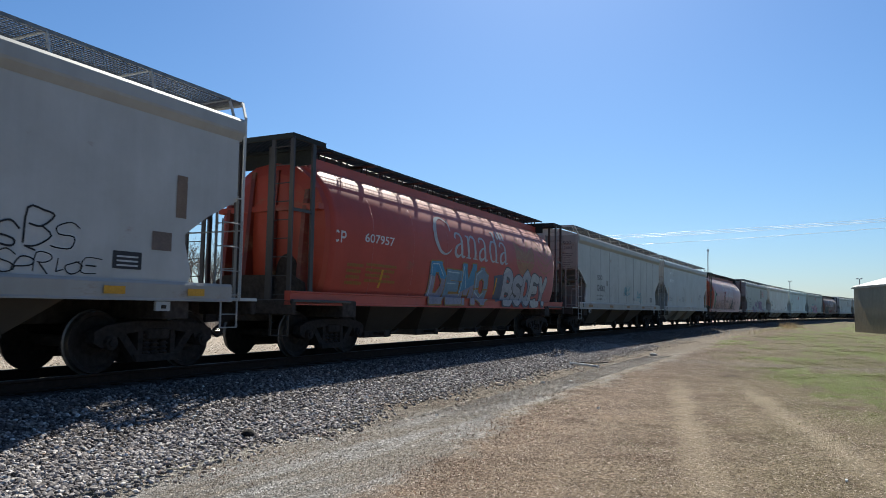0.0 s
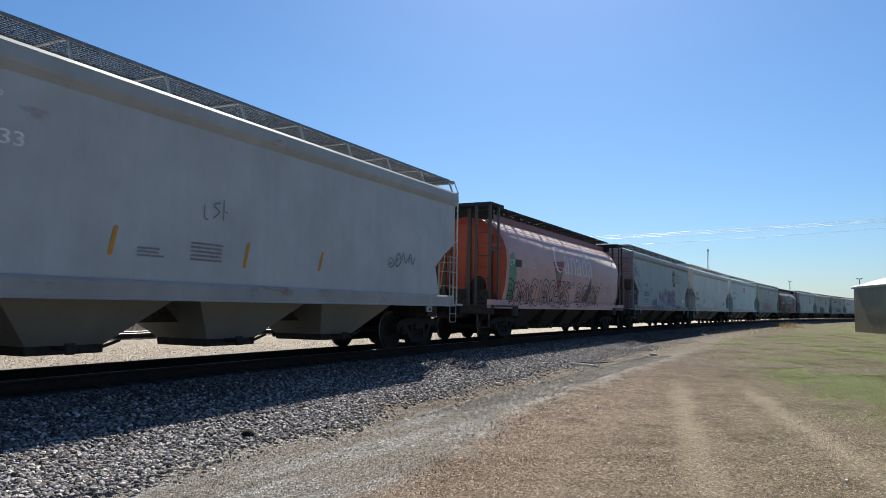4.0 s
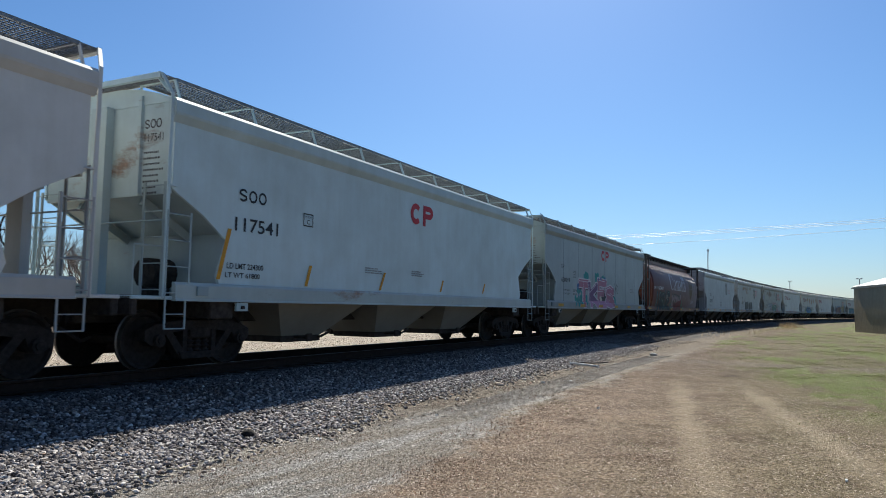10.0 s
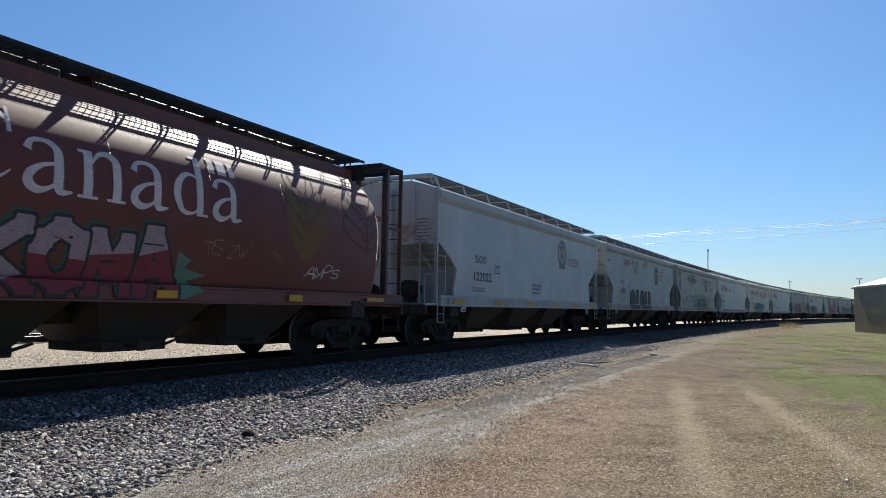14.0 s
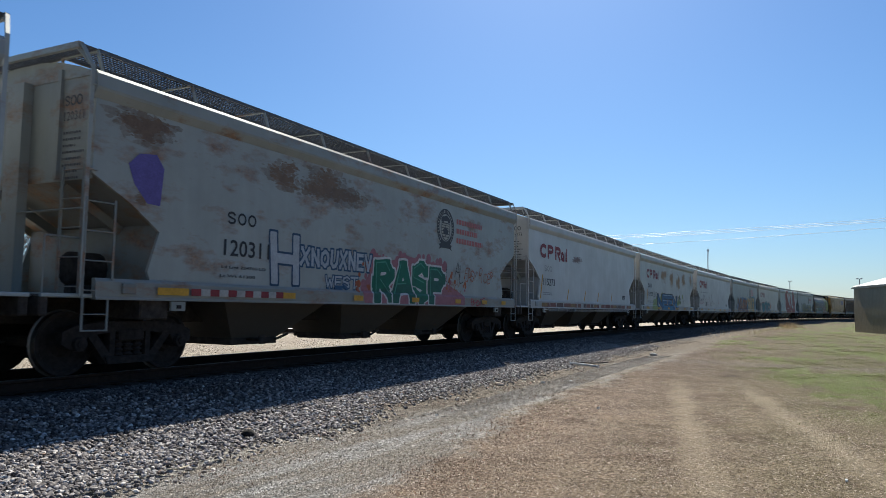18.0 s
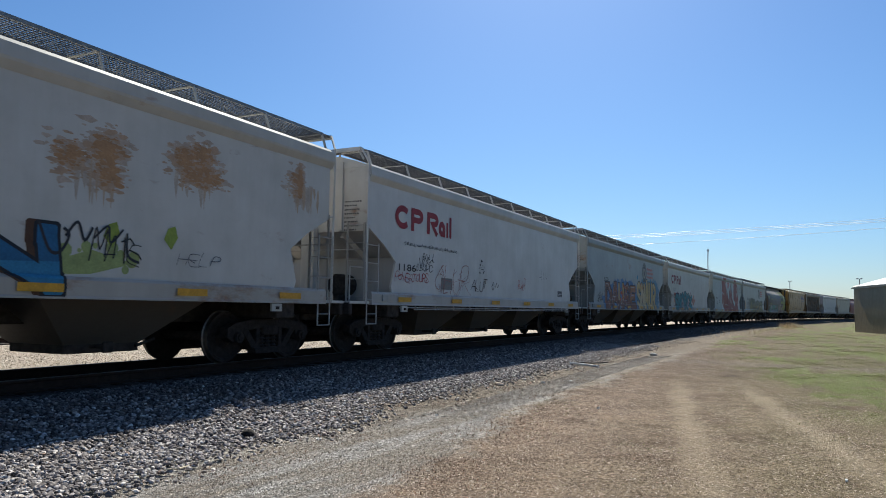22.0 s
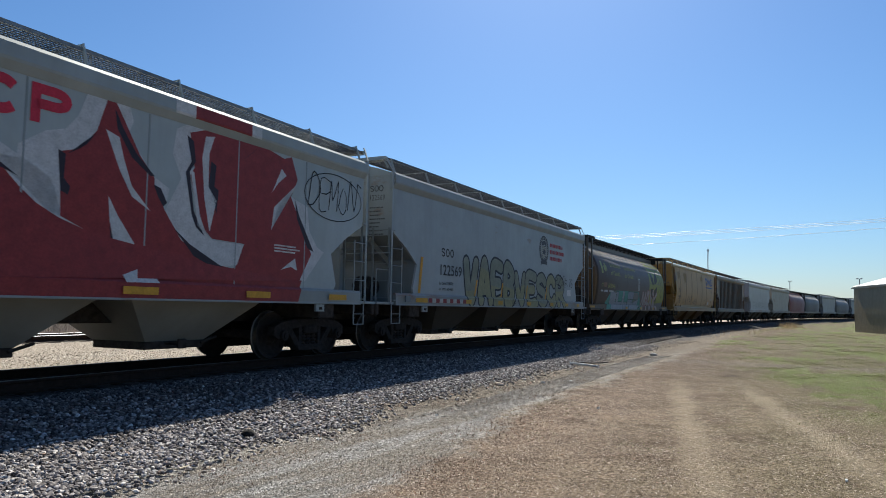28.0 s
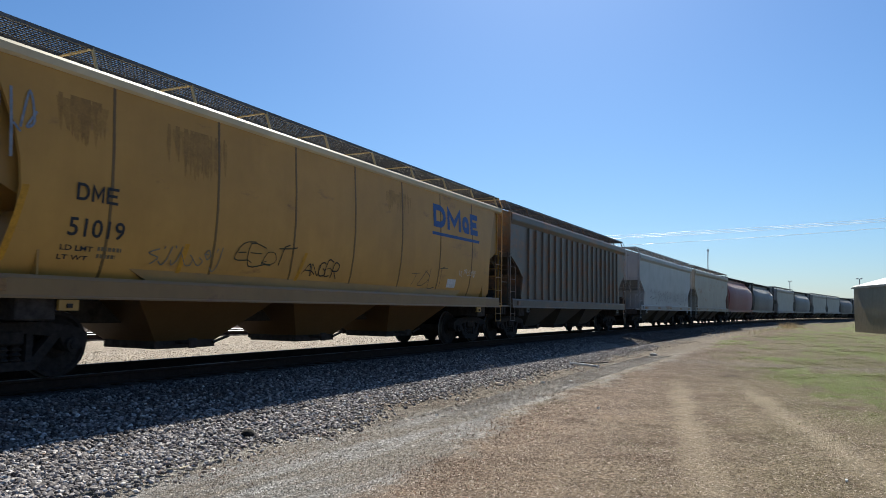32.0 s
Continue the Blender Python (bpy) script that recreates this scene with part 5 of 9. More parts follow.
def shape(k, pts, color, name):
    bm = bmesh.new()
    fill_poly(bm, [(x, max(z, 1.11)) for x, z in pts])
    if name == "graffiti_field" and CARS[k][0] == "flat" and len(pts) < 16:
        # the spray's edge: soft lobes and stray dots
        rng = random.Random(int(100 * abs(pts[0][0])) + k)
        for (xa, za), (xb, zb) in zip(pts, pts[1:] + pts[:1]):
            for _ in range(6):
                u, r = rng.random(), rng.uniform(0.025, 0.13)
                x, z = xa + u * (xb - xa) + rng.gauss(0, 0.07), za + u * (zb - za) + rng.gauss(0, 0.07)
                if 1.42 + r < z < 3.6:
                    joints(bm, [(x, z)], 2 * r)
        body = CARS[k][2]["color"]
        color = tuple(0.8 * c + 0.2 * d for c, d in zip(color, body))
    paint_on(k, name, bm, color, {"graffiti_field": 0, "wheat_field": 0, "graffiti_glow": 0, "graffiti_fill": 1}.get(name, 2))


def smooth_line(pts, n=5):
    out = []
    for i in range(len(pts) - 1):
        p0, p1, p2, p3 = (Vector(pts[max(0, min(len(pts) - 1, j))]) for j in (i - 1, i, i + 1, i + 2))
        for s in range(n):
            t = s / n
            out.append(0.5 * ((2 * p1) + (p2 - p0) * t + (2 * p0 - 5 * p1 + 4 * p2 - p3) * t * t + (3 * p1 - p0 - 3 * p2 + p3) * t ** 3))
    return out


GLYPHS = [
    [[(0.1, 1.0), (0.15, 0.1), (0.6, 0.0)]],
    [[(0.0, 0.5), (0.3, 0.95), (0.6, 0.4), (0.9, 0.85)]],
    [[(0.1, 0.1), (0.5, 0.95), (0.75, 0.3), (0.35, 0.25), (1.0, 0.7)]],
    [[(0.2, 0.5), (0.5, 0.9), (0.8, 0.5), (0.5, 0.1), (0.25, 0.45), (0.6, 0.6)]],
    [[(0.8, 1.1), (0.75, 0.2), (0.4, -0.2), (0.1, 0.1)], [(0.3, 1.0), (0.32, 0.9)]],
    [[(0.0, 0.2), (1.1, 0.35)], [(0.3, 0.9), (0.36, 0.6)], [(0.6, 0.95), (0.66, 0.65)]],
    [[(0.9, 0.95), (0.2, 0.7), (0.75, 0.4), (0.1, -0.1)]],
    [[(0.1, 0.8), (0.4, 0.2), (0.8, 0.1), (1.0, 0.5), (0.7, 0.7)]],
    [[(0.45, 1.1), (0.5, -0.3)], [(0.6, 0.4), (0.9, 0.3)]],
]


def scribble(k, x0, z0, x1, z1, color, seed, n):
    """A sprayed tag: thin hooked strokes that spell nothing."""
    rng = random.Random(seed)
    z0 = max(z0, 1.42)
    bm = bmesh.new()
    w, h = x1 - x0, max(0.1, z1 - z0)
    count = max(n, int(w / max(0.12, 0.55 * h)))
    for i in range(count):
        cw = w / count * 1.15
        ch = h * rng.uniform(0.55, 0.95)
        ox, oz = x0 + w * i / count, z0 + rng.uniform(0.1, 0.9) * (h - ch)
        lean = rng.uniform(-0.1, 0.3)
        for line in rng.choice(GLYPHS):
            pts = [(ox + cw * (u + lean * (v - 0.5) + rng.uniform(-0.08, 0.08)), max(1.40, oz + ch * (v + rng.uniform(-0.08, 0.08)))) for u, v in line]
            stroke(bm, smooth_line(pts), max(0.014, min(0.034, h * 0.05)) * rng.uniform(0.8, 1.2))
    paint_on(k, "tag", bm, color, 6, label="sprayed scribble", kind="stuff")


def rust(k, x0, z0, x1, z1, seed, n, color=(0.24, 0.115, 0.04)):
    """Blooms of rust: many small ragged spots that crowd towards the middle."""
    rng = random.Random(seed)
    groups = [bmesh.new() for _ in range(3)]
    cx, cz, w, h = (x0 + x1) / 2, (z0 + z1) / 2, (x1 - x0) / 2, (z1 - z0) / 2
    hubs = [(rng.uniform(-0.7, 0.7), rng.uniform(-0.6, 0.6)) for _ in range(4)]
    for i in range(3 * n):
        g = i % 3
        u, v = rng.choice(hubs)
        wide = (0.34, 0.27, 0.2)[g]
        x, z = min(7.35, cx + w * (u + rng.gauss(0, wide))), min(3.82, cz + h * (v + rng.gauss(0, wide)))
        r = (0.014 + 0.045 * rng.random() ** 3) * (1.4, 1.1, 0.8)[g]
        turn = rng.random() * 6.28
        pts = [(x + r * rng.uniform(0.5, 1.3) * 2.0 * math.cos(turn + a * 0.898), max(1.40, z + r * rng.uniform(0.5, 1.3) * 0.8 * math.sin(turn + a * 0.898))) for a in range(7)]
        fill_poly(groups[g], pts)
    body = CARS[k][2]["color"]
    ob = None
    for g, share in enumerate((0.36, 0.6, 0.82)):
        tone = tuple(share * c + (1 - share) * d for c, d in zip(color, body))
        made = paint_on(k, "rust_stain", groups[g], tone, g - 1, ob, "" if ob else "speckled rust bloom", "stuff")
        ob = ob or made


def streaks(k, x0, z0, x1, z1, seed, n, color):
    """Run-down stains: thin slivers that hang from the eave and taper."""
    rng = random.Random(seed)
    body = CARS[k][2]["color"]
    for g, share in enumerate((0.3, 0.55)):
        bm = bmesh.new()
        for _ in range(n * (2 - g)):
            x = x0 + (x1 - x0) * (0.5 + max(-0.5, min(0.5, rng.gauss(0, 0.26))))
            top, w = z1 - rng.uniform(0, 0.15) * (z1 - z0), rng.uniform(0.012, 0.055) * (1.5 - 0.5 * g)
            foot = top - (z1 - z0) * rng.uniform(0.25, 1.0)
            mid = (top + foot) / 2
            fill_poly(bm, [(x - 0.3 * w, top), (x - w, mid + rng.uniform(-0.1, 0.1)), (x - 0.2 * w, foot), (x + 0.2 * w, foot - 0.05), (x + 0.8 * w, mid + rng.uniform(-0.1, 0.1)), (x + 0.5 * w, top)])
        paint_on(k, "run_stain", bm, tuple(share * a + (1 - share) * b for a, b in zip(color, body)), g - 1, label="soft brown run-down stains", kind="stuff")


STROKES = {
    "A": "0,0 .42,1 .58,1 1,0|.2,.34 .8,.34", "B": ".1,0 .1,1 .62,1 .9,.78 .62,.53 .12,.53|.62,.53 .97,.28 .65,0 .1,0", "C": ".95,.8 .6,1 .2,.85 .05,.5 .2,.15 .6,0 .95,.2",
    "D": ".1,0 .1,1 .55,1 .95,.65 .95,.35 .55,0 .1,0", "E": ".95,1 .1,1 .1,0 .95,0|.1,.52 .75,.52", "F": ".95,1 .1,1 .1,0|.1,.52 .75,.52", "G": ".95,.8 .6,1 .2,.85 .05,.5 .2,.15 .6,0 .95,.15 .95,.45 .6,.45",
    "H": ".1,1 .1,0|.9,1 .9,0|.1,.5 .9,.5", "I": ".5,1 .5,0", "K": ".1,1 .1,0|.9,1 .15,.48 .95,0", "L": ".1,1 .1,0 .9,0", "M": ".03,0 .1,1 .5,.3 .9,1 .97,0", "N": ".08,0 .1,1 .9,0 .92,1",
    "O": ".5,1 .12,.8 .05,.5 .12,.2 .5,0 .88,.2 .95,.5 .88,.8 .5,1", "P": ".1,0 .1,1 .7,1 .95,.75 .7,.46 .1,.46", "Q": ".5,1 .1,.75 .1,.25 .5,0 .9,.25 .9,.75 .5,1|.6,.25 1,-.1", "R": ".1,0 .1,1 .7,1 .92,.76 .65,.5 .12,.48|.45,.48 .97,0",
    "S": ".92,.85 .55,1 .1,.85 .15,.58 .8,.42 .92,.15 .5,0 .08,.15", "T": ".5,0 .5,1|0,1 1,1", "U": ".08,1 .08,.25 .4,0 .7,.05 .92,.3 .92,1", "V": ".03,1 .5,0 .97,1", "W": "0,1 .25,0 .5,.7 .75,0 1,1", "X": ".05,0 .95,1|.05,1 .95,0",
    "Y": ".05,1 .5,.5 .95,1|.5,.5 .5,0", "Z": ".05,1 .95,1 .05,0 .95,0", "0": ".5,1 .1,.7 .1,.3 .5,0 .9,.3 .9,.7 .5,1", "1": ".3,.8 .55,1 .55,0", "2": ".1,.8 .5,1 .85,.75 .1,0 .95,0", "6": ".85,.95 .4,.9 .1,.4 .3,0 .8,.1 .85,.4 .4,.55 .12,.35",
    "7": ".05,1 .95,1 .35,0", ".": ".45,0 .55,.05", " ": ""}


def letter_lines(ch):
    return [[tuple(float(v) for v in q.split(",")) for q in line.split()] for line in STROKES[ch].split("|") if line]


def side_by_side(bm):
    """Splits a flat figure into the parts that stand clear of each other along x."""
    spans = []
    for f in sorted(bm.faces, key=lambda f: min(v.co.x for v in f.verts)):
        a, b = min(v.co.x for v in f.verts), max(v.co.x for v in f.verts)
        if spans and a < spans[-1][1] + 0.01:
            spans[-1][1] = max(spans[-1][1], b)
        else:
            spans.append([a, b])
    out = []
    for a, b in spans:
        one = bm.copy()
        bmesh.ops.delete(one, geom=[f for f in one.faces if not a - 1e-4 <= f.calc_center_median().x <= b + 1e-4], context="FACES")
        out.append(one)
    return out


def piece(k, text, x0, z0, x1, z1, fill, line, fat=0.24, rim=0.045, shade=None, shift=(-0.12, -0.05), fade=None, level_z=0.5, gleam=None, rounded=False, wild=0.07, seed=0, close=1.14):
    """A sprayed piece of fat outlined letters that runs down over the sill."""
    rng = random.Random(seed)
    n = len(text)
    w, h = (x1 - x0) / n, z1 - z0
    fw = min(fat * h, 0.36 * w)
    fills = fill if isinstance(fill, list) else [fill]
    if fill is None:
        trace(k, text, x0, z0, w, h, fw, line, rim, rounded, wild, rng, close)
        return
    for i, ch in enumerate(text):
        up = 2 * (i % 2)
        bms = {key: bmesh.new() for key in ("fill", "line", "shade", "gleam")}
        lean, drop, grow = rng.uniform(-0.1, 0.12), rng.uniform(-wild, wild), rng.uniform(1 - wild, 1 + wild)
        for pts in letter_lines(ch):
            q = []
            for u, v in pts:
                u, v = u + lean * (v - 0.5) + rng.uniform(-wild, wild) * 0.6, v * grow + drop * v + rng.uniform(-wild, wild) * 0.3
                q.append((x0 + (i - 0.5 * (close - 1)) * w + fw / 2 + u * (w * close - fw), max(z0 + fw / 2, z0 + fw / 2 + v * (h - fw))))
            q = [Vector(a) for a in q]
            if rounded and len(q) > 2:
                q = smooth_line(q, 4) + [q[-1]]
            cap = joints if rounded else corners
            stroke(bms["fill"], q, fw, ext=0.0 if rounded else 0.12)
            cap(bms["fill"], q, fw)
            stroke(bms["line"], q, fw + 2 * rim, ext=0.0 if rounded else 0.22)
            cap(bms["line"], q, fw + 2 * rim)
            if shade:
                far = [a + Vector(shift) * h for a in q]
                for t in (0.5, 1.0):
                    mid = [a.lerp(b, t) for a, b in zip(q, far)]
                    stroke(bms["shade"], mid, fw + 1.2 * rim, ext=0.1)
                    cap(bms["shade"], mid, fw + 1.2 * rim)
            if gleam:
                stroke(bms["gleam"], [a + Vector((-0.22, 0.26)) * fw for a in q[: max(2, (2 * len(q)) // 3)]], fw * 0.1, ext=0.0)
        tint = fills[i % len(fills)]
        low = bmesh.new()
        if fade:
            low = bms["fill"].copy()
            bmesh.ops.bisect_plane(low, geom=low.verts[:] + low.edges[:] + low.faces[:], plane_co=(0, 0, z0 + h * (level_z + rng.uniform(-0.08, 0.08))), plane_no=(rng.uniform(-0.3, 0.3), 0, 1), clear_outer=True)
        ob = paint_on(k, "graffiti_letter", bms["fill"], tint, 2 + up, label="fat sprayed letter")
        paint_on(k, "letter_outline", bms["line"], line, 1 + up, ob)
        if fade and low.faces:
            for foot in side_by_side(low):
                paint_on(k, "letter_fade", foot, fade, 2.4 + up, ob)
        if shade:
            paint_on(k, "letter_shade", bms["shade"], shade, 0.5, ob)
        if gleam:
            paint_on(k, "letter_highlight", bms["gleam"], gleam, 3 + up, ob)


def trace(k, text, x0, z0, w, h, fw, line, rim, rounded, wild, rng, close):
    """Letters in outline alone: a thin line along both sides of each fat stroke."""
    for i, ch in enumerate(text):
        bm = bmesh.new()
        lean = rng.uniform(-0.12, 0.12)
        for pts in letter_lines(ch):
            q = [Vector((x0 + (i - 0.5 * (close - 1)) * w + fw / 2 + (u + lean * (v - 0.5) + rng.uniform(-wild, wild) * 0.6) * (w * close - fw), z0 + fw / 2 + max(0.0, v + rng.uniform(-wild, wild) * 0.4) * (h - fw))) for u, v in pts]
            q = smooth_line(q, 4) + [q[-1]] if rounded and len(q) > 2 else q
            edges = []
            for side in (-0.5, 0.5):
                run = []
                for j, a in enumerate(q):
                    d = (q[min(j + 1, len(q) - 1)] - q[max(j - 1, 0)]).normalized()
                    run.append(a + Vector((-d.y, d.x)) * fw * side)
                edges.append(run)
            stroke(bm, edges[0] + edges[1][::-1], 2 * rim, True, 0.2)
        paint_on(k, "letter_outline", bm, line, 6, label="sprayed letter outline", kind="stuff")


def corners(bm, pts, width):
    """Square-ish joins for an angular fat stroke."""
    for p in pts:
        r = width * 0.5
        vs = [bm.verts.new((p[0] + r * a, 0, p[1] + r * b)) for a, b in ((-1, -0.8), (-0.8, -1), (0.8, -1), (1, -0.8), (1, 0.8), (0.8, 1), (-0.8, 1), (-1, 0.8))]
        bm.faces.new(vs)


def tag(k, text, x0, z0, x1, z1, color, width=0.022, seed=0, wild=0.08):
    """A thin sprayed signature in plain capital strokes."""
    rng = random.Random(seed + len(text))
    w, h = (x1 - x0) / len(text), z1 - z0
    bm = bmesh.new()
    for i, ch in enumerate(text):
        lift, tall, lean = rng.uniform(-1.6 * wild, 1.6 * wild), rng.uniform(0.75, 1.3), rng.uniform(0.1, 0.4)
        for pts in letter_lines(ch):
            q = [Vector((x0 + w * (i + 1.02 * (u + rng.uniform(-1.6 * wild, 1.6 * wild)) + lean * (v - 0.5)), z0 + h * (tall * v + lift + rng.uniform(-wild, wild)))) for u, v in pts]
            q = smooth_line(q, 3) + [q[-1]] if len(q) > 2 else q
            if rng.random() < 0.4:
                q = q + [q[-1] + Vector((rng.uniform(0.1, 0.5) * w, rng.uniform(-0.25, 0.2) * h))]
            stroke(bm, q, 0.8 * width * rng.uniform(0.7, 1.2), ext=0.2)
    paint_on(k, "tag", bm, color, 6, label="thin sprayed signature", kind="stuff")


def splats(k, x0, z0, x1, z1, n, r0, r1, color, seed, level=3, name="paint_splat"):
    """Sprayed dots and small clouds."""
    rng = random.Random(seed)
    bm = bmesh.new()
    for _ in range(n):
        r = r0 + (r1 - r0) * rng.random() ** 2
        joints(bm, [(rng.uniform(x0, x1), rng.uniform(max(z0, 1.12 + r), z1))], 2 * r)
    paint_on(k, name, bm, color, level, label="sprayed dots", kind="stuff")


def brush(bm, pts, widths):
    """A stroke whose width swells and thins."""
    n = 5
    line = smooth_line(pts, n) + [Vector(pts[-1])]
    wide = [widths[i] + (widths[i + 1] - widths[i]) * j / n for i in range(len(pts) - 1) for j in range(n)] + [widths[-1]]
    left, right = [], []
    for i, p in enumerate(line):
        d = (line[min(i + 1, len(line) - 1)] - line[max(i - 1, 0)]).normalized()
        s = Vector((-d.y, d.x)) * wide[i] / 2
        left.append(bm.verts.new((p.x + s.x, 0, p.y + s.y)))
        right.append(bm.verts.new((p.x - s.x, 0, p.y - s.y)))
    for i in range(len(line) - 1):
        bm.faces.new((left[i], right[i], right[i + 1], left[i + 1]))


def country_word(k, x0, z0, color):
    """The country's name in tall serif letters, with a small flag over its end."""
    word = TRAIN[k][0]
    ch = 1.04
    bm = bmesh.new()
    arc = [40, 62, 90, 125, 160, 180, 200, 235, 270, 298, 320]
    brush(bm, [(x0 + 0.56 + 0.52 * math.cos(radians(a)), z0 + ch / 2 + 0.49 * math.sin(radians(a))) for a in arc], [0.07, 0.05, 0.05, 0.11, 0.17, 0.18, 0.17, 0.11, 0.05, 0.04, 0.02])
    fill_poly(bm, [(x0 + 0.93, z0 + 0.68), (x0 + 0.99, z0 + 0.68), (x0 + 0.99, z0 + 1.02), (x0 + 0.95, z0 + 1.02)])
    paint_on(k, "letter", bm, color, 4, label="tall worn serif letter")
    xh, step = 0.68, 0.8
    for i, c in enumerate("anada"):
        bm = bmesh.new()
        ox = x0 + 1.08 + i * step

        def put(pts, widths):
            brush(bm, [(ox + u * 0.74, z0 + v * xh) for u, v in pts], [q * 0.72 for q in widths])

        def slab_at(u0, u1, v0, v1):
            fill_poly(bm, [(ox + u0 * 0.74, z0 + v0 * xh), (ox + u1 * 0.74, z0 + v0 * xh), (ox + u1 * 0.74, z0 + v1 * xh), (ox + u0 * 0.74, z0 + v1 * xh)])

        if c == "a":
            put([(0.12, 0.76), (0.2, 0.93), (0.42, 0.98), (0.62, 0.9), (0.7, 0.68), (0.7, 0.15), (0.79, 0.04), (0.98, 0.07)], [0.17, 0.09, 0.08, 0.13, 0.19, 0.19, 0.12, 0.03])
            put([(0.7, 0.58), (0.4, 0.5), (0.17, 0.32), (0.15, 0.14), (0.3, 0.03), (0.5, 0.07), (0.7, 0.22)], [0.05, 0.08, 0.16, 0.19, 0.15, 0.08, 0.05])
        elif c == "n":
            put([(0.2, 0.0), (0.2, 0.5), (0.2, 0.97)], [0.19, 0.19, 0.19])
            slab_at(0.0, 0.42, 0.0, 0.06)
            slab_at(0.0, 0.2, 0.91, 0.97)
            put([(0.26, 0.7), (0.42, 0.92), (0.62, 0.96), (0.78, 0.85), (0.82, 0.6), (0.82, 0.0)], [0.04, 0.08, 0.12, 0.17, 0.19, 0.19])
            slab_at(0.62, 1.02, 0.0, 0.06)
        else:
            put([(0.76, 0.0), (0.76, 0.7), (0.76, 1.42)], [0.19, 0.19, 0.19])
            slab_at(0.56, 0.78, 1.36, 1.43)
            slab_at(0.76, 1.0, 0.0, 0.06)
            put([(0.76, 0.8), (0.58, 0.95), (0.32, 0.9), (0.15, 0.65), (0.14, 0.35), (0.3, 0.08), (0.55, 0.05), (0.76, 0.2)], [0.05, 0.06, 0.12, 0.19, 0.19, 0.12, 0.06, 0.05])
        paint_on(k, "letter", bm, color, 4, label="tall worn serif letter")
    for a, b in ((0.0, 0.13), (0.2, 0.4), (0.47, 0.6)):
        bm = bmesh.new()
        fill_poly(bm, [(x0 + 4.3 + q, z0 + v) for q, v in ((a, 0.76), (b, 0.76), (b, 1.02), (a, 1.02))])
        paint_on(k, "flag_bar", bm, color, 4)


def crest(k, x, z, r, color):
    """A round company crest as plain rings and shapes."""
    tan = (0.40, 0.37, 0.30)
    ring = [(x + r * 0.86 * math.cos(2 * math.pi * i / 32), z + 0.06 * r + r * 0.86 * math.sin(2 * math.pi * i / 32)) for i in range(32)]
    d = bmesh.new()
    fill_poly(d, ring)
    ob = paint_on(k, "crest_ground", d, tuple(0.5 * a + 0.5 * b for a, b in zip(tan, CARS[k][2]["color"])), 2, label="round dark crest")

    def add(name, tint, level, draw, kind=""):
        bm = bmesh.new()
        draw(bm)
        paint_on(k, name, bm, tint, level, ob, kind=kind)

    def band(bm):
        rows = [[bm.verts.new((x + r * f * math.cos(2 * math.pi * i / 40), 0, z + 0.06 * r + r * f * math.sin(2 * math.pi * i / 40))) for i in range(40)] for f in (0.72, 1.0)]
        for i in range(40):
            bm.faces.new((rows[0][i], rows[0][(i + 1) % 40], rows[1][(i + 1) % 40], rows[1][i]))

    add("crest_ring", color, 3, band)

    def ring_print(bm):
        for i in range(27):
            a = radians(228 - 276 * i / 26)
            c, q = math.cos(a), math.sin(a)
            stroke(bm, [(x + r * f * c, z + 0.06 * r + r * f * q) for f in (0.79, 0.93)], r * (0.035 if i % 3 else 0.06), ext=0.0)

    add("crest_print", tan, 4, ring_print, "stuff")
    beast = [(-0.5, 0.36), (-0.52, 0.5), (-0.38, 0.62), (-0.15, 0.66), (0.1, 0.72), (0.35, 0.62), (0.52, 0.52), (0.5, 0.36), (0.3, 0.33), (0.25, 0.42), (-0.2, 0.4), (-0.28, 0.33)]
    add("crest_beast", color, 4, lambda bm: fill_poly(bm, [(x + u * r, z + v * r) for u, v in beast]))
    shield = [(-0.46, 0.3), (0.46, 0.3), (0.46, -0.25), (0.3, -0.5), (0.0, -0.62), (-0.3, -0.5), (-0.46, -0.25)]
    add("crest_shield", tan, 4, lambda bm: fill_poly(bm, [(x + u * r, z + v * r) for u, v in shield]))

    def stripes(bm):
        stroke(bm, [(x + u * r, z + v * r) for u, v in shield], 0.05 * r, True, 0.1)
        for i in range(5):
            zz = z + (0.18 - 0.15 * i) * r
            stroke(bm, [(x - 0.4 * r, zz), (x + 0.4 * r, zz)], 0.035 * r, ext=0.0)

    add("crest_stripes", color, 5, stripes, "stuff")
    leaf = [(0, 0.22), (0.08, 0.04), (0.2, 0.1), (0.17, -0.04), (0.33, -0.05), (0.26, -0.2), (0.3, -0.28), (0.05, -0.3), (0.03, -0.45), (-0.03, -0.45), (-0.05, -0.3), (-0.3, -0.28), (-0.26, -0.2), (-0.33, -0.05), (-0.17, -0.04), (-0.2, 0.1), (-0.08, 0.04)]
    add("crest_leaf", color, 6, lambda bm: fill_poly(bm, [(x + u * r, z + v * r) for u, v in leaf]))
    ribbon = [(-0.78, -1.12), (-0.62, -0.98), (-0.74, -0.84), (-0.4, -0.76), (0.4, -0.76), (0.74, -0.84), (0.62, -0.98), (0.78, -1.12), (0.45, -1.02), (-0.45, -1.02)]
    add("crest_ribbon", color, 5, lambda bm: fill_poly(bm, [(x + u * r, z + v * r) for u, v in ribbon]))


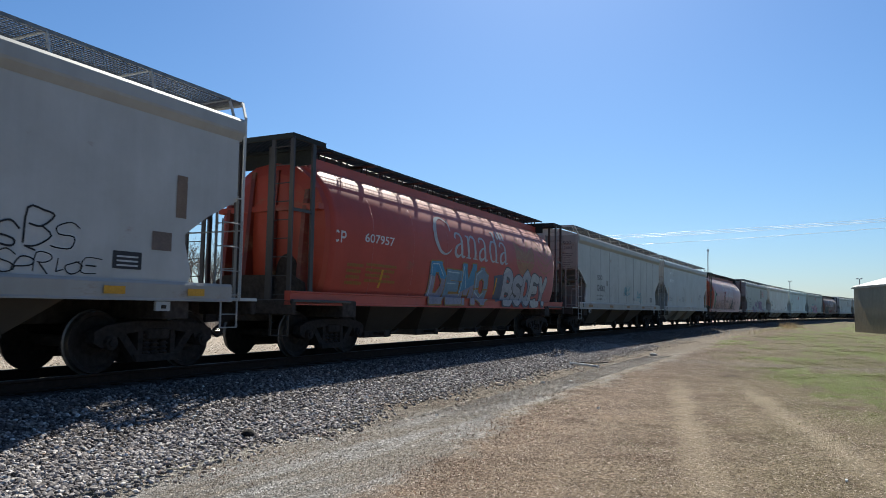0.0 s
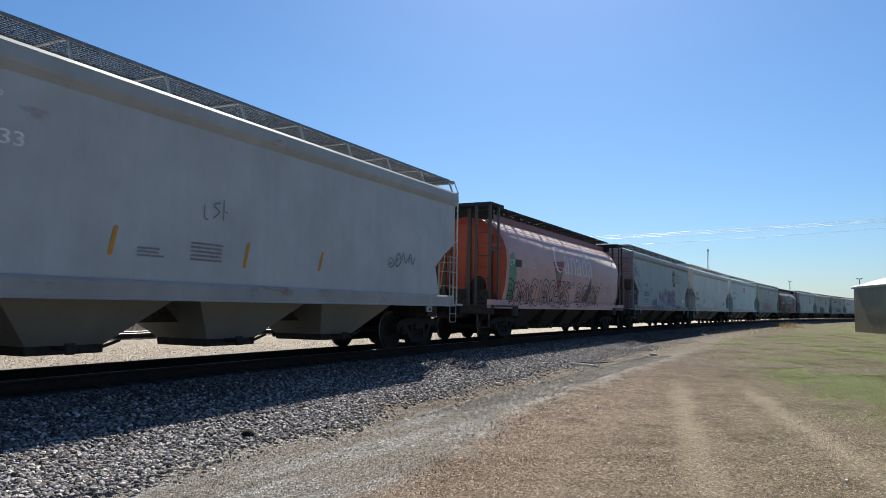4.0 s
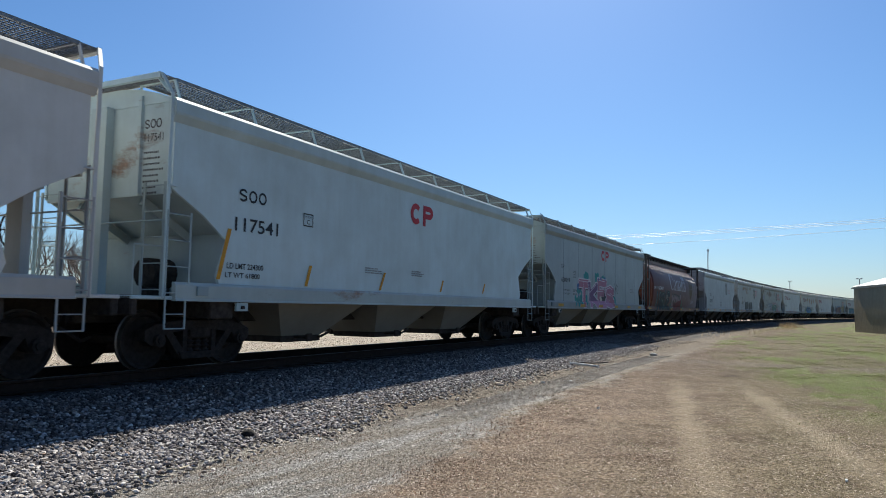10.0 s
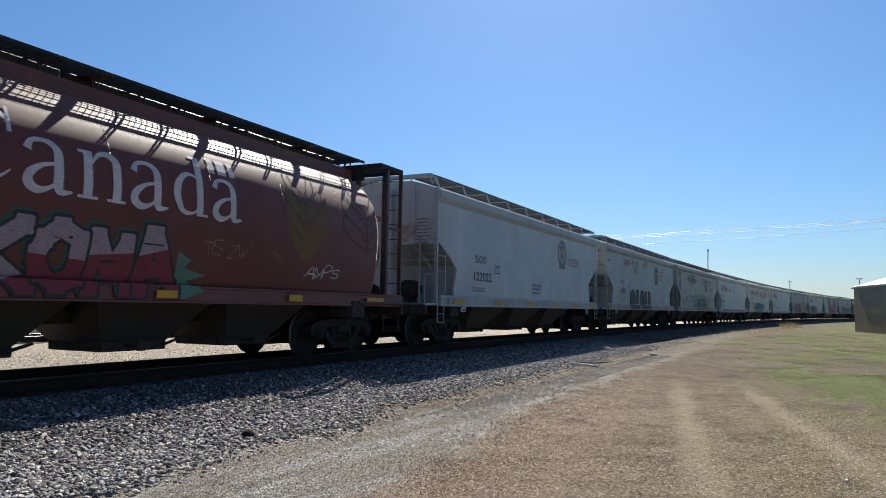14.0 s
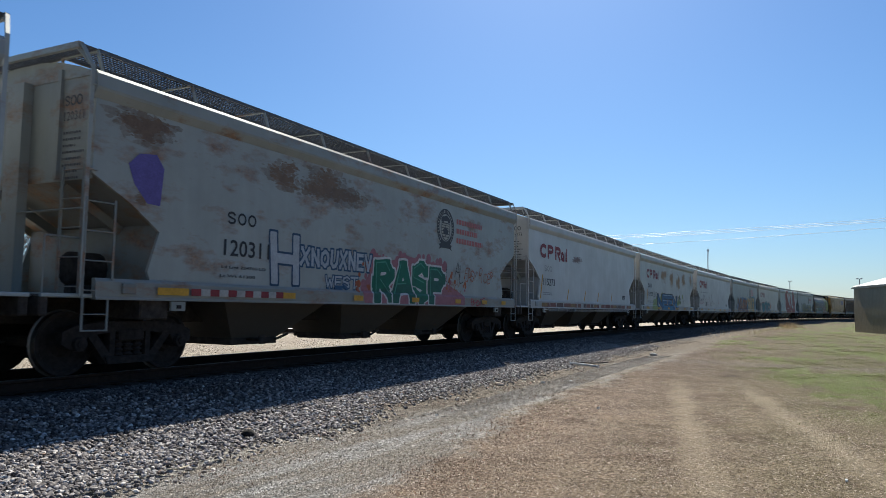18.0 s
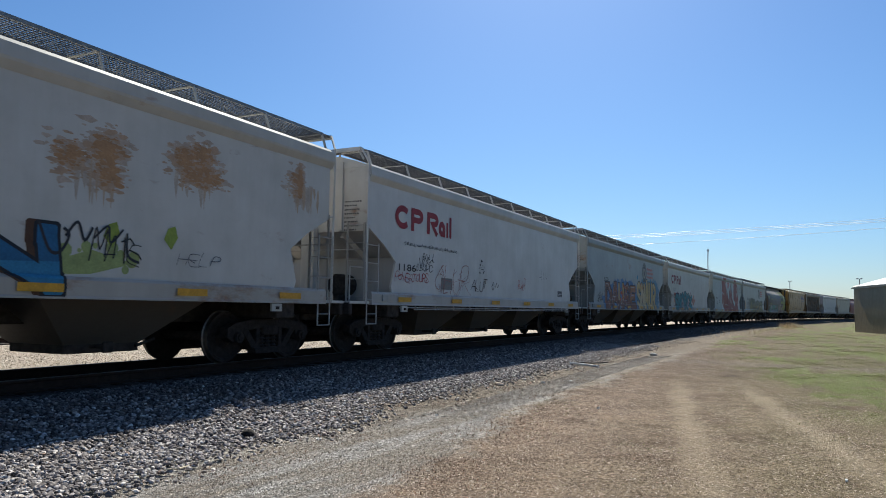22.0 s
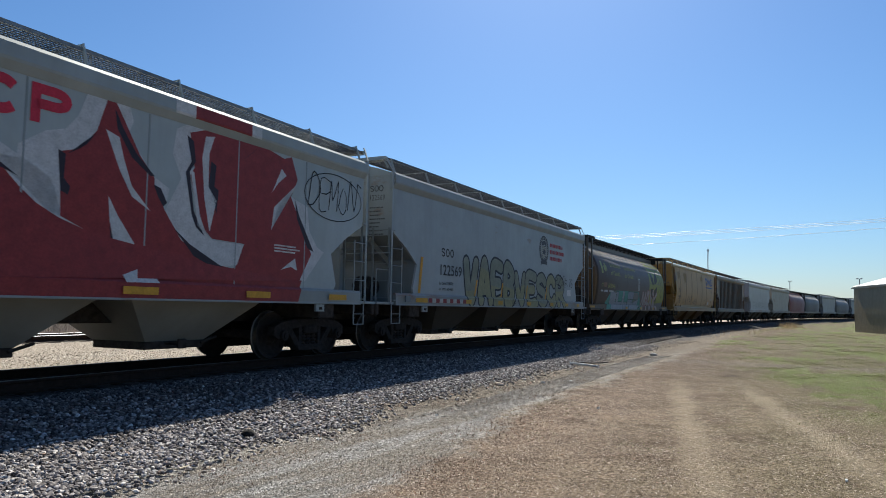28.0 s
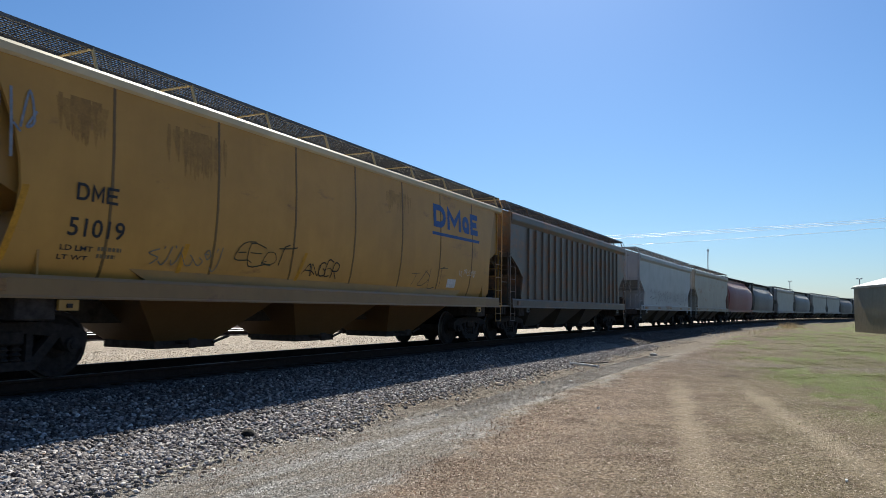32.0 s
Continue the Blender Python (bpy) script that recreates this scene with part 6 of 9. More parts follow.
def wheat(k, x0, z0, x1, z1, color):
    """An ear of wheat as paired leaf outlines on a stem."""
    bm = bmesh.new()
    cx, w, h = (x0 + x1) / 2, (x1 - x0) / 2, z1 - z0
    stroke(bm, [(cx, z0), (cx, z0 + 0.6 * h)], 0.035)
    for s in (-1, 1):
        for lo, hi, wd in ((0.0, 0.5, 1.0), (0.25, 0.75, 0.95), (0.5, 1.0, 0.7)):
            leaf = [(cx, z0 + lo * h), (cx + s * 0.55 * w * wd, z0 + (lo + 0.12) * h), (cx + s * w * wd, z0 + (lo + 0.3) * h), (cx + s * w * wd * 0.9, z0 + hi * h), (cx + s * 0.35 * w, z0 + (lo + 0.3) * h), (cx, z0 + (lo + 0.08) * h)]
            stroke(bm, smooth_line(leaf, 3), 0.03)
    paint_on(k, "wheat_emblem", bm, color, 2)


def reflectors(k, kind):
    """Reflective sheeting along the side sill."""
    round_car_side = CARS[k][0] == "round"
    y = -1.495 if round_car_side else -1.617
    z0, z1 = (1.12, 1.24) if round_car_side else (1.165, 1.275)
    yellow, red, white, brown = (0.6, 0.32, 0.03), (0.25, 0.03, 0.035), (0.45, 0.42, 0.38), (0.3, 0.17, 0.07)
    items = []
    if kind == "mixed":
        items.append((-6.75, -6.15, yellow))
        x = -6.1
        for i in range(11):
            items.append((x, x + 0.2, red if i % 2 == 0 else white))
            x += 0.2
        items.append((x, x + 0.35, yellow))
        items += [(a, a + 0.35, yellow) for a in (-1.6, 0.9, 3.3, 5.1, 6.6)]
    elif kind == "yellow":
        items = [(a, a + 0.62, yellow) for a in (-6.7, -3.9, -1.2, 1.5, 4.0, 6.4)]
    elif kind == "brown":
        items = [(a, a + 0.6, brown) for a in (-6.7, -3.4, -0.2, 3.1, 6.1)]
    elif kind == "ends":
        items = [(-8.3, -7.6, yellow), (-2.2, -1.8, yellow), (0.9, 1.3, yellow), (4.0, 4.4, yellow), (6.7, 7.4, yellow)]
    for a, b, c in items:
        bm = bmesh.new()
        vs = [bm.verts.new((x, y, z)) for x, z in ((a, z0), (b, z0), (b, z1), (a, z1))]
        bm.faces.new(vs)
        for f in bm.faces:
            f.normal_update()
            if f.normal.y > 0:
                f.normal_flip()
        part("reflector", mesh_of(bm, "reflector", MARK), TRAIN[k][0], color=(*c, 1.0))


SHEETING = {0: "mixed", 1: "", 2: "brown", 4: "", 5: "mixed", 8: "yellow", 9: "ends", 10: "yellow", 11: "mixed", 12: "mixed", 13: "brown", 14: "yellow", 15: "yellow", 16: "yellow", 17: "yellow", 18: "yellow", 19: "mixed", 20: "ends", 23: "brown", 24: "brown"}
for k, kind in SHEETING.items():
    if kind:
        reflectors(k, kind)


END_NUMBER = {2: "124062", 5: "122726", 6: "117658", 7: "117541", 11: "119107", 12: "120311", 13: "115273", 17: "115345", 19: "122569"}


def end_print(k):
    """The number, the mark's rings and small rows of stencilled print on the front end panel."""
    rng = random.Random(k)
    x = -7.541 * (1 + (CARS[k][2].get("half", HALF) - HALF) / HALF)
    dark = (0.1, 0.1, 0.105, 1.0)

    def hang(name, bm, label, kind=""):
        for v in bm.verts:
            v.co = Vector((x, v.co.x, v.co.z))
        for f in bm.faces:
            f.normal_update()
            if f.normal.x > 0:
                f.normal_flip()
        tagged(part(name, mesh_of(bm, name, MARK), TRAIN[k][0], label, dark), label, kind=kind)

    rows = bmesh.new()
    z = 3.42
    for i in range(8):
        y, end = -0.86, -0.86 - rng.uniform(0.25, 0.45)
        while y > end:
            w = rng.uniform(0.02, 0.05)
            fill_poly(rows, [(y, z), (y - w, z), (y - w, z - 0.032), (y, z - 0.032)])
            y -= w + 0.014
        z -= 0.092
    hang("end_stencil", rows, "rows of small stencilled print", "stuff")
    if k not in END_NUMBER:
        return
    for i in range(3):
        ring = bmesh.new()
        if i:
            stroke(ring, ring_line(-0.86 - 0.13 * i, 3.8, -0.96 - 0.13 * i, 3.93), 0.024, ext=0.1)
        else:
            bend = [(0.95, 0.8), (0.5, 1.0), (0.05, 0.8), (0.3, 0.55), (0.75, 0.42), (0.95, 0.2), (0.5, 0.0), (0.05, 0.2)]
            stroke(ring, smooth_line([(-0.86 - 0.1 * u, 3.8 + 0.13 * v) for u, v in bend], 3), 0.024, ext=0.1)
        hang("end_mark_shape", ring, "small dark painted shape")
    cu = bpy.data.curves.new("end_number", "FONT")
    cu.body, cu.resolution_u = END_NUMBER[k], 2
    tmp = bpy.data.objects.new("end_number", cu)
    me = bpy.data.meshes.new_from_object(tmp)
    bpy.data.objects.remove(tmp)
    bm = bmesh.new()
    bm.from_mesh(me)
    bmesh.ops.triangulate(bm, faces=bm.faces[:])
    xs, ys = [v.co.x for v in bm.verts], [v.co.y for v in bm.verts]
    for v in bm.verts:
        # seen from in front of the car, the print runs towards the camera's side
        v.co = Vector((-0.86 - 0.42 * (v.co.x - min(xs)) / (max(xs) - min(xs)), 0, 3.58 + 0.13 * (v.co.y - min(ys)) / (max(ys) - min(ys))))
    hang("end_number", bm, "dark stencilled car number", "stuff")


for k in range(22):
    if CARS[k][0] != "round":
        end_print(k)

patch(0, 5.28, 1.52, 5.77, 1.77, (0.03, 0.03, 0.035), "stencil_panel")
patch(0, 6.37, 2.36, 6.58, 3.02, (0.2, 0.14, 0.1), "rust_stain")
patch(0, 5.94, 1.83, 6.31, 2.11, (0.16, 0.12, 0.1), "old_patch")
blocks(1, 2, -6.71, 2.37, -6.25, 2.62, (0.7, 0.68, 0.65), "reporting_mark")
lettering(1, "607957", -5.57, 2.46, -4.33, 2.66, (0.7, 0.68, 0.65))
dash(1, -6.8, 2.31, -6.81, 1.48, 0.09)
dash(1, -4.74, 1.89, -4.82, 1.47, 0.09)
dash(1, 1.92, 1.99, 1.84, 1.47, 0.09)
wheat(1, 3.6, 2.18, 5.07, 3.39, (0.36, 0.2, 0.08))
wheat(1, 5.48, 2.31, 7.28, 3.54, (0.36, 0.2, 0.08))
bars(1, -6.17, 1.48, -5.47, 1.99, (0.3, 0.16, 0.03), 4)
bars(1, -5.44, 1.56, -3.95, 2.03, (0.3, 0.16, 0.03), 4)
blocks(2, 3, -5.01, 2.41, -4.17, 2.64, (0.03, 0.03, 0.035), "reporting_mark")
lettering(2, "124062", -5.05, 1.91, -3.82, 2.19, (0.03, 0.03, 0.035))
lettering(2, "Ld Lmt 225800 LD", -5.11, 1.67, -4.03, 1.74, (0.03, 0.03, 0.035))
lettering(2, "Lt Wt 60200", -5.12, 1.51, -4.31, 1.58, (0.03, 0.03, 0.035))
patch(2, -3.53, 2.18, -3.24, 2.42, (0.3, 0.28, 0.24), "stencil_panel")
bars(2, -0.41, 1.77, 0.56, 1.94, (0.25, 0.25, 0.25), 3)
bars(2, 1.5, 1.56, 2.26, 1.73, (0.25, 0.25, 0.25), 3)
patch(2, 5.6, 1.54, 6.06, 1.77, (0.03, 0.03, 0.035), "stencil_panel")
blocks(3, 4, -5.9, 3.45, -5.0, 3.58, (0.78, 0.79, 0.78), "reporting_mark")
lettering(3, "853933", -5.78, 2.93, -4.74, 3.12, (0.78, 0.79, 0.78))
dash(3, -6.19, 2.6, -6.28, 1.69, 0.09)
dash(3, -3.35, 2.12, -3.44, 1.7, 0.07)
dash(3, -0.66, 2.11, -0.76, 1.67, 0.07)
dash(3, 1.49, 2.11, 1.36, 1.72, 0.07)
dash(3, 6.95, 2.46, 6.69, 1.57, 0.06)
lettering(3, "LD LMT 224800", -6.13, 1.88, -5.15, 1.93, (0.03, 0.03, 0.035))
lettering(3, "LT WT 61200", -6.12, 1.73, -5.18, 1.79, (0.03, 0.03, 0.035))
scribble(3, -1.73, 2.36, -1.2, 2.8, (0.25, 0.25, 0.25), 31, 3)
bars(3, -1.97, 1.71, -1.06, 2.03, (0.25, 0.25, 0.25), 5)
bars(3, -2.98, 1.71, -2.48, 1.87, (0.25, 0.25, 0.25), 3)
scribble(3, 3.94, 1.85, 5.28, 2.38, (0.1, 0.12, 0.2), 32, 2)
blocks(4, 2, -7.02, 2.47, -6.59, 2.65, (0.7, 0.68, 0.65), "reporting_mark")
patch(4, -6.57, 2.44, -6.03, 2.69, (0.03, 0.03, 0.035), "painted_patch")
lettering(4, "608152", -5.88, 2.45, -4.72, 2.65, (0.7, 0.68, 0.65))
shape(4, [(-7.18, 2.73), (-6.67, 2.93), (-6.39, 2.2), (-6.45, 1.65), (-6.68, 1.31), (-6.99, 1.36)], (0.16, 0.33, 0.2), "graffiti_field")
shape(4, [(-2.76, 2.84), (-1.43, 2.93), (-2.06, 1.69)], (0.33, 0.06, 0.05), "graffiti_field")
shape(4, [(-2.45, 2.42), (-1.8, 2.44), (-2.13, 2.02)], (0.16, 0.33, 0.2), "graffiti_field")
dash(4, -4.4, 1.84, -4.48, 1.47, 0.09)
dash(4, -1.31, 1.86, -1.48, 1.48, 0.09)
dash(4, 1.33, 1.88, 1.17, 1.43, 0.09)
blocks(5, 3, -5.25, 2.42, -4.5, 2.62, (0.03, 0.03, 0.035), "reporting_mark")
lettering(5, "122726", -5.31, 1.89, -4.1, 2.15, (0.03, 0.03, 0.035))
lettering(5, "Ld Lmt 224600 LD", -5.37, 1.65, -4.26, 1.73, (0.03, 0.03, 0.035))
lettering(5, "Lt Wt 61400", -5.4, 1.51, -4.56, 1.58, (0.03, 0.03, 0.035))
crest(5, 2.8, 3.18, 0.52, (0.05, 0.05, 0.05))
bars(5, 3.51, 2.85, 5.04, 3.51, (0.5, 0.16, 0.15), 3)
patch(5, -3.69, 2.17, -3.4, 2.42, (0.3, 0.27, 0.24), "stencil_panel")
patch(5, 5.45, 1.6, 6.11, 1.84, (0.7, 0.68, 0.65), "stencil_panel")
blocks(6, 3, -6.25, 2.28, -5.43, 2.55, (0.03, 0.03, 0.035), "reporting_mark")
lettering(6, "117658", -6.28, 1.95, -5.12, 2.18, (0.03, 0.03, 0.035))
lettering(6, "LD LMT 224300", -6.34, 1.52, -5.51, 1.62, (0.03, 0.03, 0.035))
lettering(6, "LT WT 61700", -6.36, 1.41, -5.55, 1.5, (0.03, 0.03, 0.035))
lettering(6, "NEW 7-96", -4.81, 1.42, -4.3, 1.53, (0.03, 0.03, 0.035))
plate(6, -3.4, 1.78, -3.07, 2.0)
dash(6, -6.33, 2.32, -6.5, 1.4, 0.09)
dash(6, -3.6, 1.83, -3.75, 1.4, 0.09)
dash(6, -1.11, 1.81, -1.26, 1.38, 0.09)
dash(6, 1.61, 1.83, 1.41, 1.41, 0.09)
dash(6, 4.01, 1.83, 3.85, 1.43, 0.09)
patch(6, 5.67, 1.6, 6.15, 1.88, (0.03, 0.03, 0.035), "stencil_panel")
bars(6, 1.7, 1.45, 2.63, 1.6, (0.25, 0.25, 0.25), 3)
bars(6, 4.15, 1.48, 4.75, 1.6, (0.25, 0.25, 0.25), 2)
lettering(6, "DO NOT OPERATE CAR", 2.11, 1.57, 2.96, 1.61, (0.25, 0.25, 0.25))
lettering(6, "WITH HATCHES OR", 2.17, 1.49, 2.88, 1.54, (0.25, 0.25, 0.25))
lettering(6, "GATES OPEN", 2.26, 1.41, 2.76, 1.46, (0.25, 0.25, 0.25))
blocks(7, 3, -6.51, 2.81, -5.77, 3.03, (0.03, 0.03, 0.035), "reporting_mark")
lettering(7, "117541", -6.58, 2.29, -5.47, 2.53, (0.03, 0.03, 0.035))
blocks(7, 2, -0.58, 3.12, 0.69, 3.58, (0.45, 0.02, 0.035), "company_mark")
plate(7, -4.73, 2.58, -4.45, 2.81)
lettering(7, "LD LMT 224300", -6.74, 1.64, -5.84, 1.74, (0.03, 0.03, 0.035))
lettering(7, "LT WT 61800", -6.77, 1.49, -5.92, 1.58, (0.03, 0.03, 0.035))
dash(7, -6.7, 2.31, -6.93, 1.45, 0.09)
dash(7, -4.47, 1.82, -4.61, 1.41, 0.09)
dash(7, -1.72, 1.82, -1.93, 1.41, 0.09)
dash(7, 1.22, 1.76, 1.07, 1.45, 0.09)
dash(7, 3.97, 1.77, 3.81, 1.48, 0.09)
bars(7, -2.55, 1.76, -1.82, 1.91, (0.25, 0.25, 0.25), 3)
bars(7, -0.49, 1.79, 0.19, 1.94, (0.25, 0.25, 0.25), 3)
lettering(8, "650019", -6.13, 2.13, -5.09, 2.31, (0.03, 0.03, 0.035))
blocks(8, 2, -6.17, 2.67, -5.77, 2.81, (0.03, 0.03, 0.035), "reporting_mark")
blocks(8, 2, -0.51, 3.34, 0.86, 3.76, (0.45, 0.02, 0.035), "company_mark")
plate(8, -4.67, 2.37, -4.37, 2.62)
lettering(8, "LD LMT 226700", -5.9, 1.79, -5.13, 1.85, (0.03, 0.03, 0.035))
lettering(8, "LT WT 59300", -5.89, 1.64, -5.16, 1.71, (0.03, 0.03, 0.035))
lettering(8, "102800 KG", -4.71, 1.78, -4.16, 1.87, (0.03, 0.03, 0.035))
lettering(8, "26900 KG", -4.69, 1.64, -4.15, 1.72, (0.03, 0.03, 0.035))
bars(8, 4.89, 1.95, 5.62, 2.18, (0.25, 0.25, 0.25), 3)
blocks(9, 2, -6.86, 2.36, -6.42, 2.54, (0.7, 0.68, 0.65), "reporting_mark")
patch(9, -6.41, 2.4, -5.98, 2.55, (0.2, 0.18, 0.17), "painted_patch")
lettering(9, "607403", -5.8, 2.35, -4.43, 2.57, (0.7, 0.68, 0.65))
shape(9, [(3.95, 3.3), (4.45, 3.0), (4.6, 3.2), (4.85, 2.95), (5.25, 3.25), (5.2, 2.55), (4.95, 2.15), (4.6, 1.85), (4.2, 2.1), (3.98, 2.5)], (0.15, 0.085, 0.022), "wheat_field")
wheat(9, 3.86, 2.31, 5.12, 3.69, (0.11, 0.05, 0.025))
wheat(9, 5.79, 2.27, 7.6, 3.67, (0.11, 0.05, 0.025))
blocks(10, 3, -5.25, 2.37, -4.42, 2.59, (0.03, 0.03, 0.035), "reporting_mark")
lettering(10, "122022", -5.31, 1.84, -4.05, 2.1, (0.03, 0.03, 0.035))
crest(10, 2.78, 3.17, 0.54, (0.18, 0.19, 0.2))
bars(10, 3.56, 2.74, 5.13, 3.13, (0.5, 0.33, 0.33), 3)
plate(10, -3.77, 2.13, -3.42, 2.36)
bars(10, -0.52, 1.53, 0.5, 1.94, (0.25, 0.25, 0.25), 3)
bars(10, -5.45, 1.51, -4.5, 1.67, (0.25, 0.25, 0.25), 2)
rust(11, -4.51, 3.3, -3.15, 3.71, 112, 140, (0.30, 0.16, 0.06))
rust(11, -2.75, 3.0, -1.4, 3.75, 113, 120, (0.30, 0.16, 0.06))
rust(11, -7.4, 3.4, -6.96, 3.49, 114, 50, (0.30, 0.16, 0.06))
rust(11, -0.59, 3.39, 0.63, 3.91, 115, 60, (0.30, 0.16, 0.06))
blocks(11, 3, -5.13, 2.37, -4.32, 2.6, (0.03, 0.03, 0.035), "reporting_mark")
lettering(11, "119107", -5.12, 1.88, -3.98, 2.15, (0.03, 0.03, 0.035))
lettering(11, "Ld Lmt 224600 LD", -5.21, 1.64, -4.11, 1.71, (0.03, 0.03, 0.035))
lettering(11, "Lt Wt 61300", -5.22, 1.5, -4.39, 1.57, (0.03, 0.03, 0.035))
crest(11, 3.02, 3.15, 0.52, (0.04, 0.04, 0.045))
bars(11, 3.74, 2.82, 5.11, 3.51, (0.5, 0.16, 0.15), 3)
patch(11, -3.53, 2.15, -3.23, 2.37, (0.3, 0.27, 0.24), "stencil_panel")
patch(11, 5.65, 1.58, 6.18, 1.83, (0.7, 0.68, 0.65), "stencil_panel")
bars(11, 1.83, 1.54, 2.54, 1.72, (0.25, 0.25, 0.25), 3)
blocks(12, 3, -5.06, 2.39, -4.31, 2.6, (0.03, 0.03, 0.035), "reporting_mark")
lettering(12, "120311", -5.11, 1.85, -3.98, 2.13, (0.03, 0.03, 0.035))
lettering(12, "Ld Lmt 224700 LD", -5.15, 1.64, -4.07, 1.69, (0.03, 0.03, 0.035))
lettering(12, "Lt Wt 61300", -5.18, 1.49, -4.33, 1.54, (0.03, 0.03, 0.035))
crest(12, 3.05, 3.15, 0.51, (0.04, 0.04, 0.045))
bars(12, 3.72, 2.76, 5.51, 3.55, (0.5, 0.16, 0.15), 3)
shape(12, [(-7.05, 3.03), (-6.87, 3.21), (-6.56, 3.25), (-6.41, 3.06), (-6.46, 2.49), (-6.7, 2.5), (-6.94, 2.76)], (0.13, 0.1, 0.32), "painted_patch")
rust(12, -7.34, 3.33, -6.35, 3.78, 129, 260, (0.17, 0.085, 0.035))
rust(12, -4.17, 3.21, -3.17, 3.77, 130, 160, (0.2, 0.1, 0.04))
rust(12, -3.02, 3.07, -1.22, 3.79, 131, 260, (0.2, 0.1, 0.04))
rust(12, -6.93, 2.43, -6.61, 2.64, 132, 40, (0.2, 0.1, 0.04))
rust(12, -2.87, 3.19, -1.1, 3.68, 128, 420, (0.17, 0.085, 0.035))
rng = random.Random(1313)
x = -6.6
while x < 6.4:
    wide = rng.uniform(0.25, 0.9)
    shape(13, [(x, 1.14), (x + wide, 1.13), (x + wide - rng.uniform(0, 0.05), 1.29), (x + 0.02, 1.28)], rng.choice(((0.17, 0.05, 0.045), (0.24, 0.09, 0.07), (0.13, 0.07, 0.06))), "faded_band")
    x += wide + rng.choice((0.03, 0.06, 0.35))
blocks(13, 6, -6.66, 2.95, -3.6, 3.41, (0.24, 0.015, 0.025), "company_mark")
blocks(13, 3, -6.21, 2.44, -5.35, 2.66, (0.33, 0.33, 0.33), "reporting_mark")
lettering(13, "115273", -6.32, 1.92, -5.06, 2.18, (0.03, 0.03, 0.035))
dash(13, -6.4, 2.31, -6.63, 1.43, 0.09)
dash(13, -3.4, 1.85, -3.61, 1.41, 0.09)
dash(13, -1.1, 1.83, -1.33, 1.39, 0.09)
dash(13, 0.91, 1.83, 0.7, 1.41, 0.09)
dash(13, 3.2, 1.85, 3.02, 1.45, 0.09)
rust(13, -2.75, 2.97, -1.48, 3.2, 131, 190, (0.16, 0.05, 0.025))
patch(13, 5.17, 1.57, 5.73, 1.78, (0.03, 0.03, 0.035), "stencil_panel")
bars(13, -6.39, 1.55, -5.07, 1.68, (0.25, 0.25, 0.25), 2)
blocks(14, 6, -6.04, 2.98, -3.07, 3.43, (0.24, 0.015, 0.025), "company_mark")
blocks(14, 3, -5.67, 2.4, -4.82, 2.64, (0.03, 0.03, 0.035), "reporting_mark")
lettering(14, "113939", -5.74, 1.91, -4.53, 2.16, (0.03, 0.03, 0.035))
dash(14, -5.84, 2.29, -6.07, 1.42, 0.09)
scribble(14, 2.08, 1.54, 3.81, 2.22, (0.03, 0.03, 0.035), 142, 3)
bars(14, -5.85, 1.51, -4.2, 1.66, (0.25, 0.25, 0.25), 2)
rust(14, -2.23, 3.0, -0.85, 3.53, 143, 330, (0.40, 0.185, 0.04))
streaks(14, -2.13, 2.75, -0.95, 3.26, 183, 7, (0.46, 0.25, 0.08))
rust(14, 0.03, 2.83, 1.18, 3.57, 144, 330, (0.40, 0.185, 0.04))
streaks(14, 0.13, 2.58, 1.08, 3.20, 184, 7, (0.46, 0.25, 0.08))
rust(14, 2.35, 2.63, 3.31, 3.45, 145, 330, (0.40, 0.185, 0.04))
streaks(14, 2.45, 2.38, 3.21, 3.04, 185, 7, (0.46, 0.25, 0.08))
rust(14, 4.21, 2.92, 5.35, 3.61, 146, 330, (0.40, 0.185, 0.04))
streaks(14, 4.31, 2.67, 5.25, 3.26, 186, 7, (0.46, 0.25, 0.08))
rust(14, 6.73, 3.07, 8.02, 3.71, 147, 330, (0.40, 0.185, 0.04))
streaks(14, 6.83, 2.82, 7.92, 3.39, 187, 7, (0.46, 0.25, 0.08))
blocks(15, 6, -6.79, 2.95, -3.82, 3.45, (0.28, 0.015, 0.025), "company_mark")
lettering(15, "1186", -6.58, 1.91, -5.75, 2.08, (0.03, 0.03, 0.035))
scribble(15, -5.77, 1.89, -5.09, 2.17, (0.03, 0.03, 0.035), 151, 3)
scribble(15, -6.37, 2.53, -3.5, 2.51, (0.03, 0.03, 0.035), 153, 5)
scribble(15, -5.47, 2.13, -4.71, 2.44, (0.03, 0.03, 0.035), 154, 3)
scribble(15, -2.0, 2.1, -1.49, 2.38, (0.03, 0.03, 0.035), 156, 3)
patch(15, -4.39, 1.52, -3.75, 1.83, (0.2, 0.2, 0.19), "painted_patch")
scribble(15, -1.12, 1.51, -0.49, 1.91, (0.03, 0.03, 0.035), 159, 2)
scribble(15, 3.22, 2.07, 4.04, 2.44, (0.25, 0.25, 0.25), 160, 3)
patch(15, 5.28, 1.52, 5.8, 1.74, (0.03, 0.03, 0.035), "stencil_panel")
blocks(16, 3, -4.94, 2.39, -4.15, 2.6, (0.03, 0.03, 0.035), "reporting_mark")
lettering(16, "1198", -4.97, 1.88, -4.27, 2.14, (0.03, 0.03, 0.035))
crest(16, 3.19, 3.18, 0.52, (0.1, 0.1, 0.11))
bars(16, 3.78, 2.85, 5.74, 3.52, (0.5, 0.16, 0.15), 3)
scribble(16, -5.98, 1.41, -5.22, 1.79, (0.03, 0.03, 0.035), 163, 5)
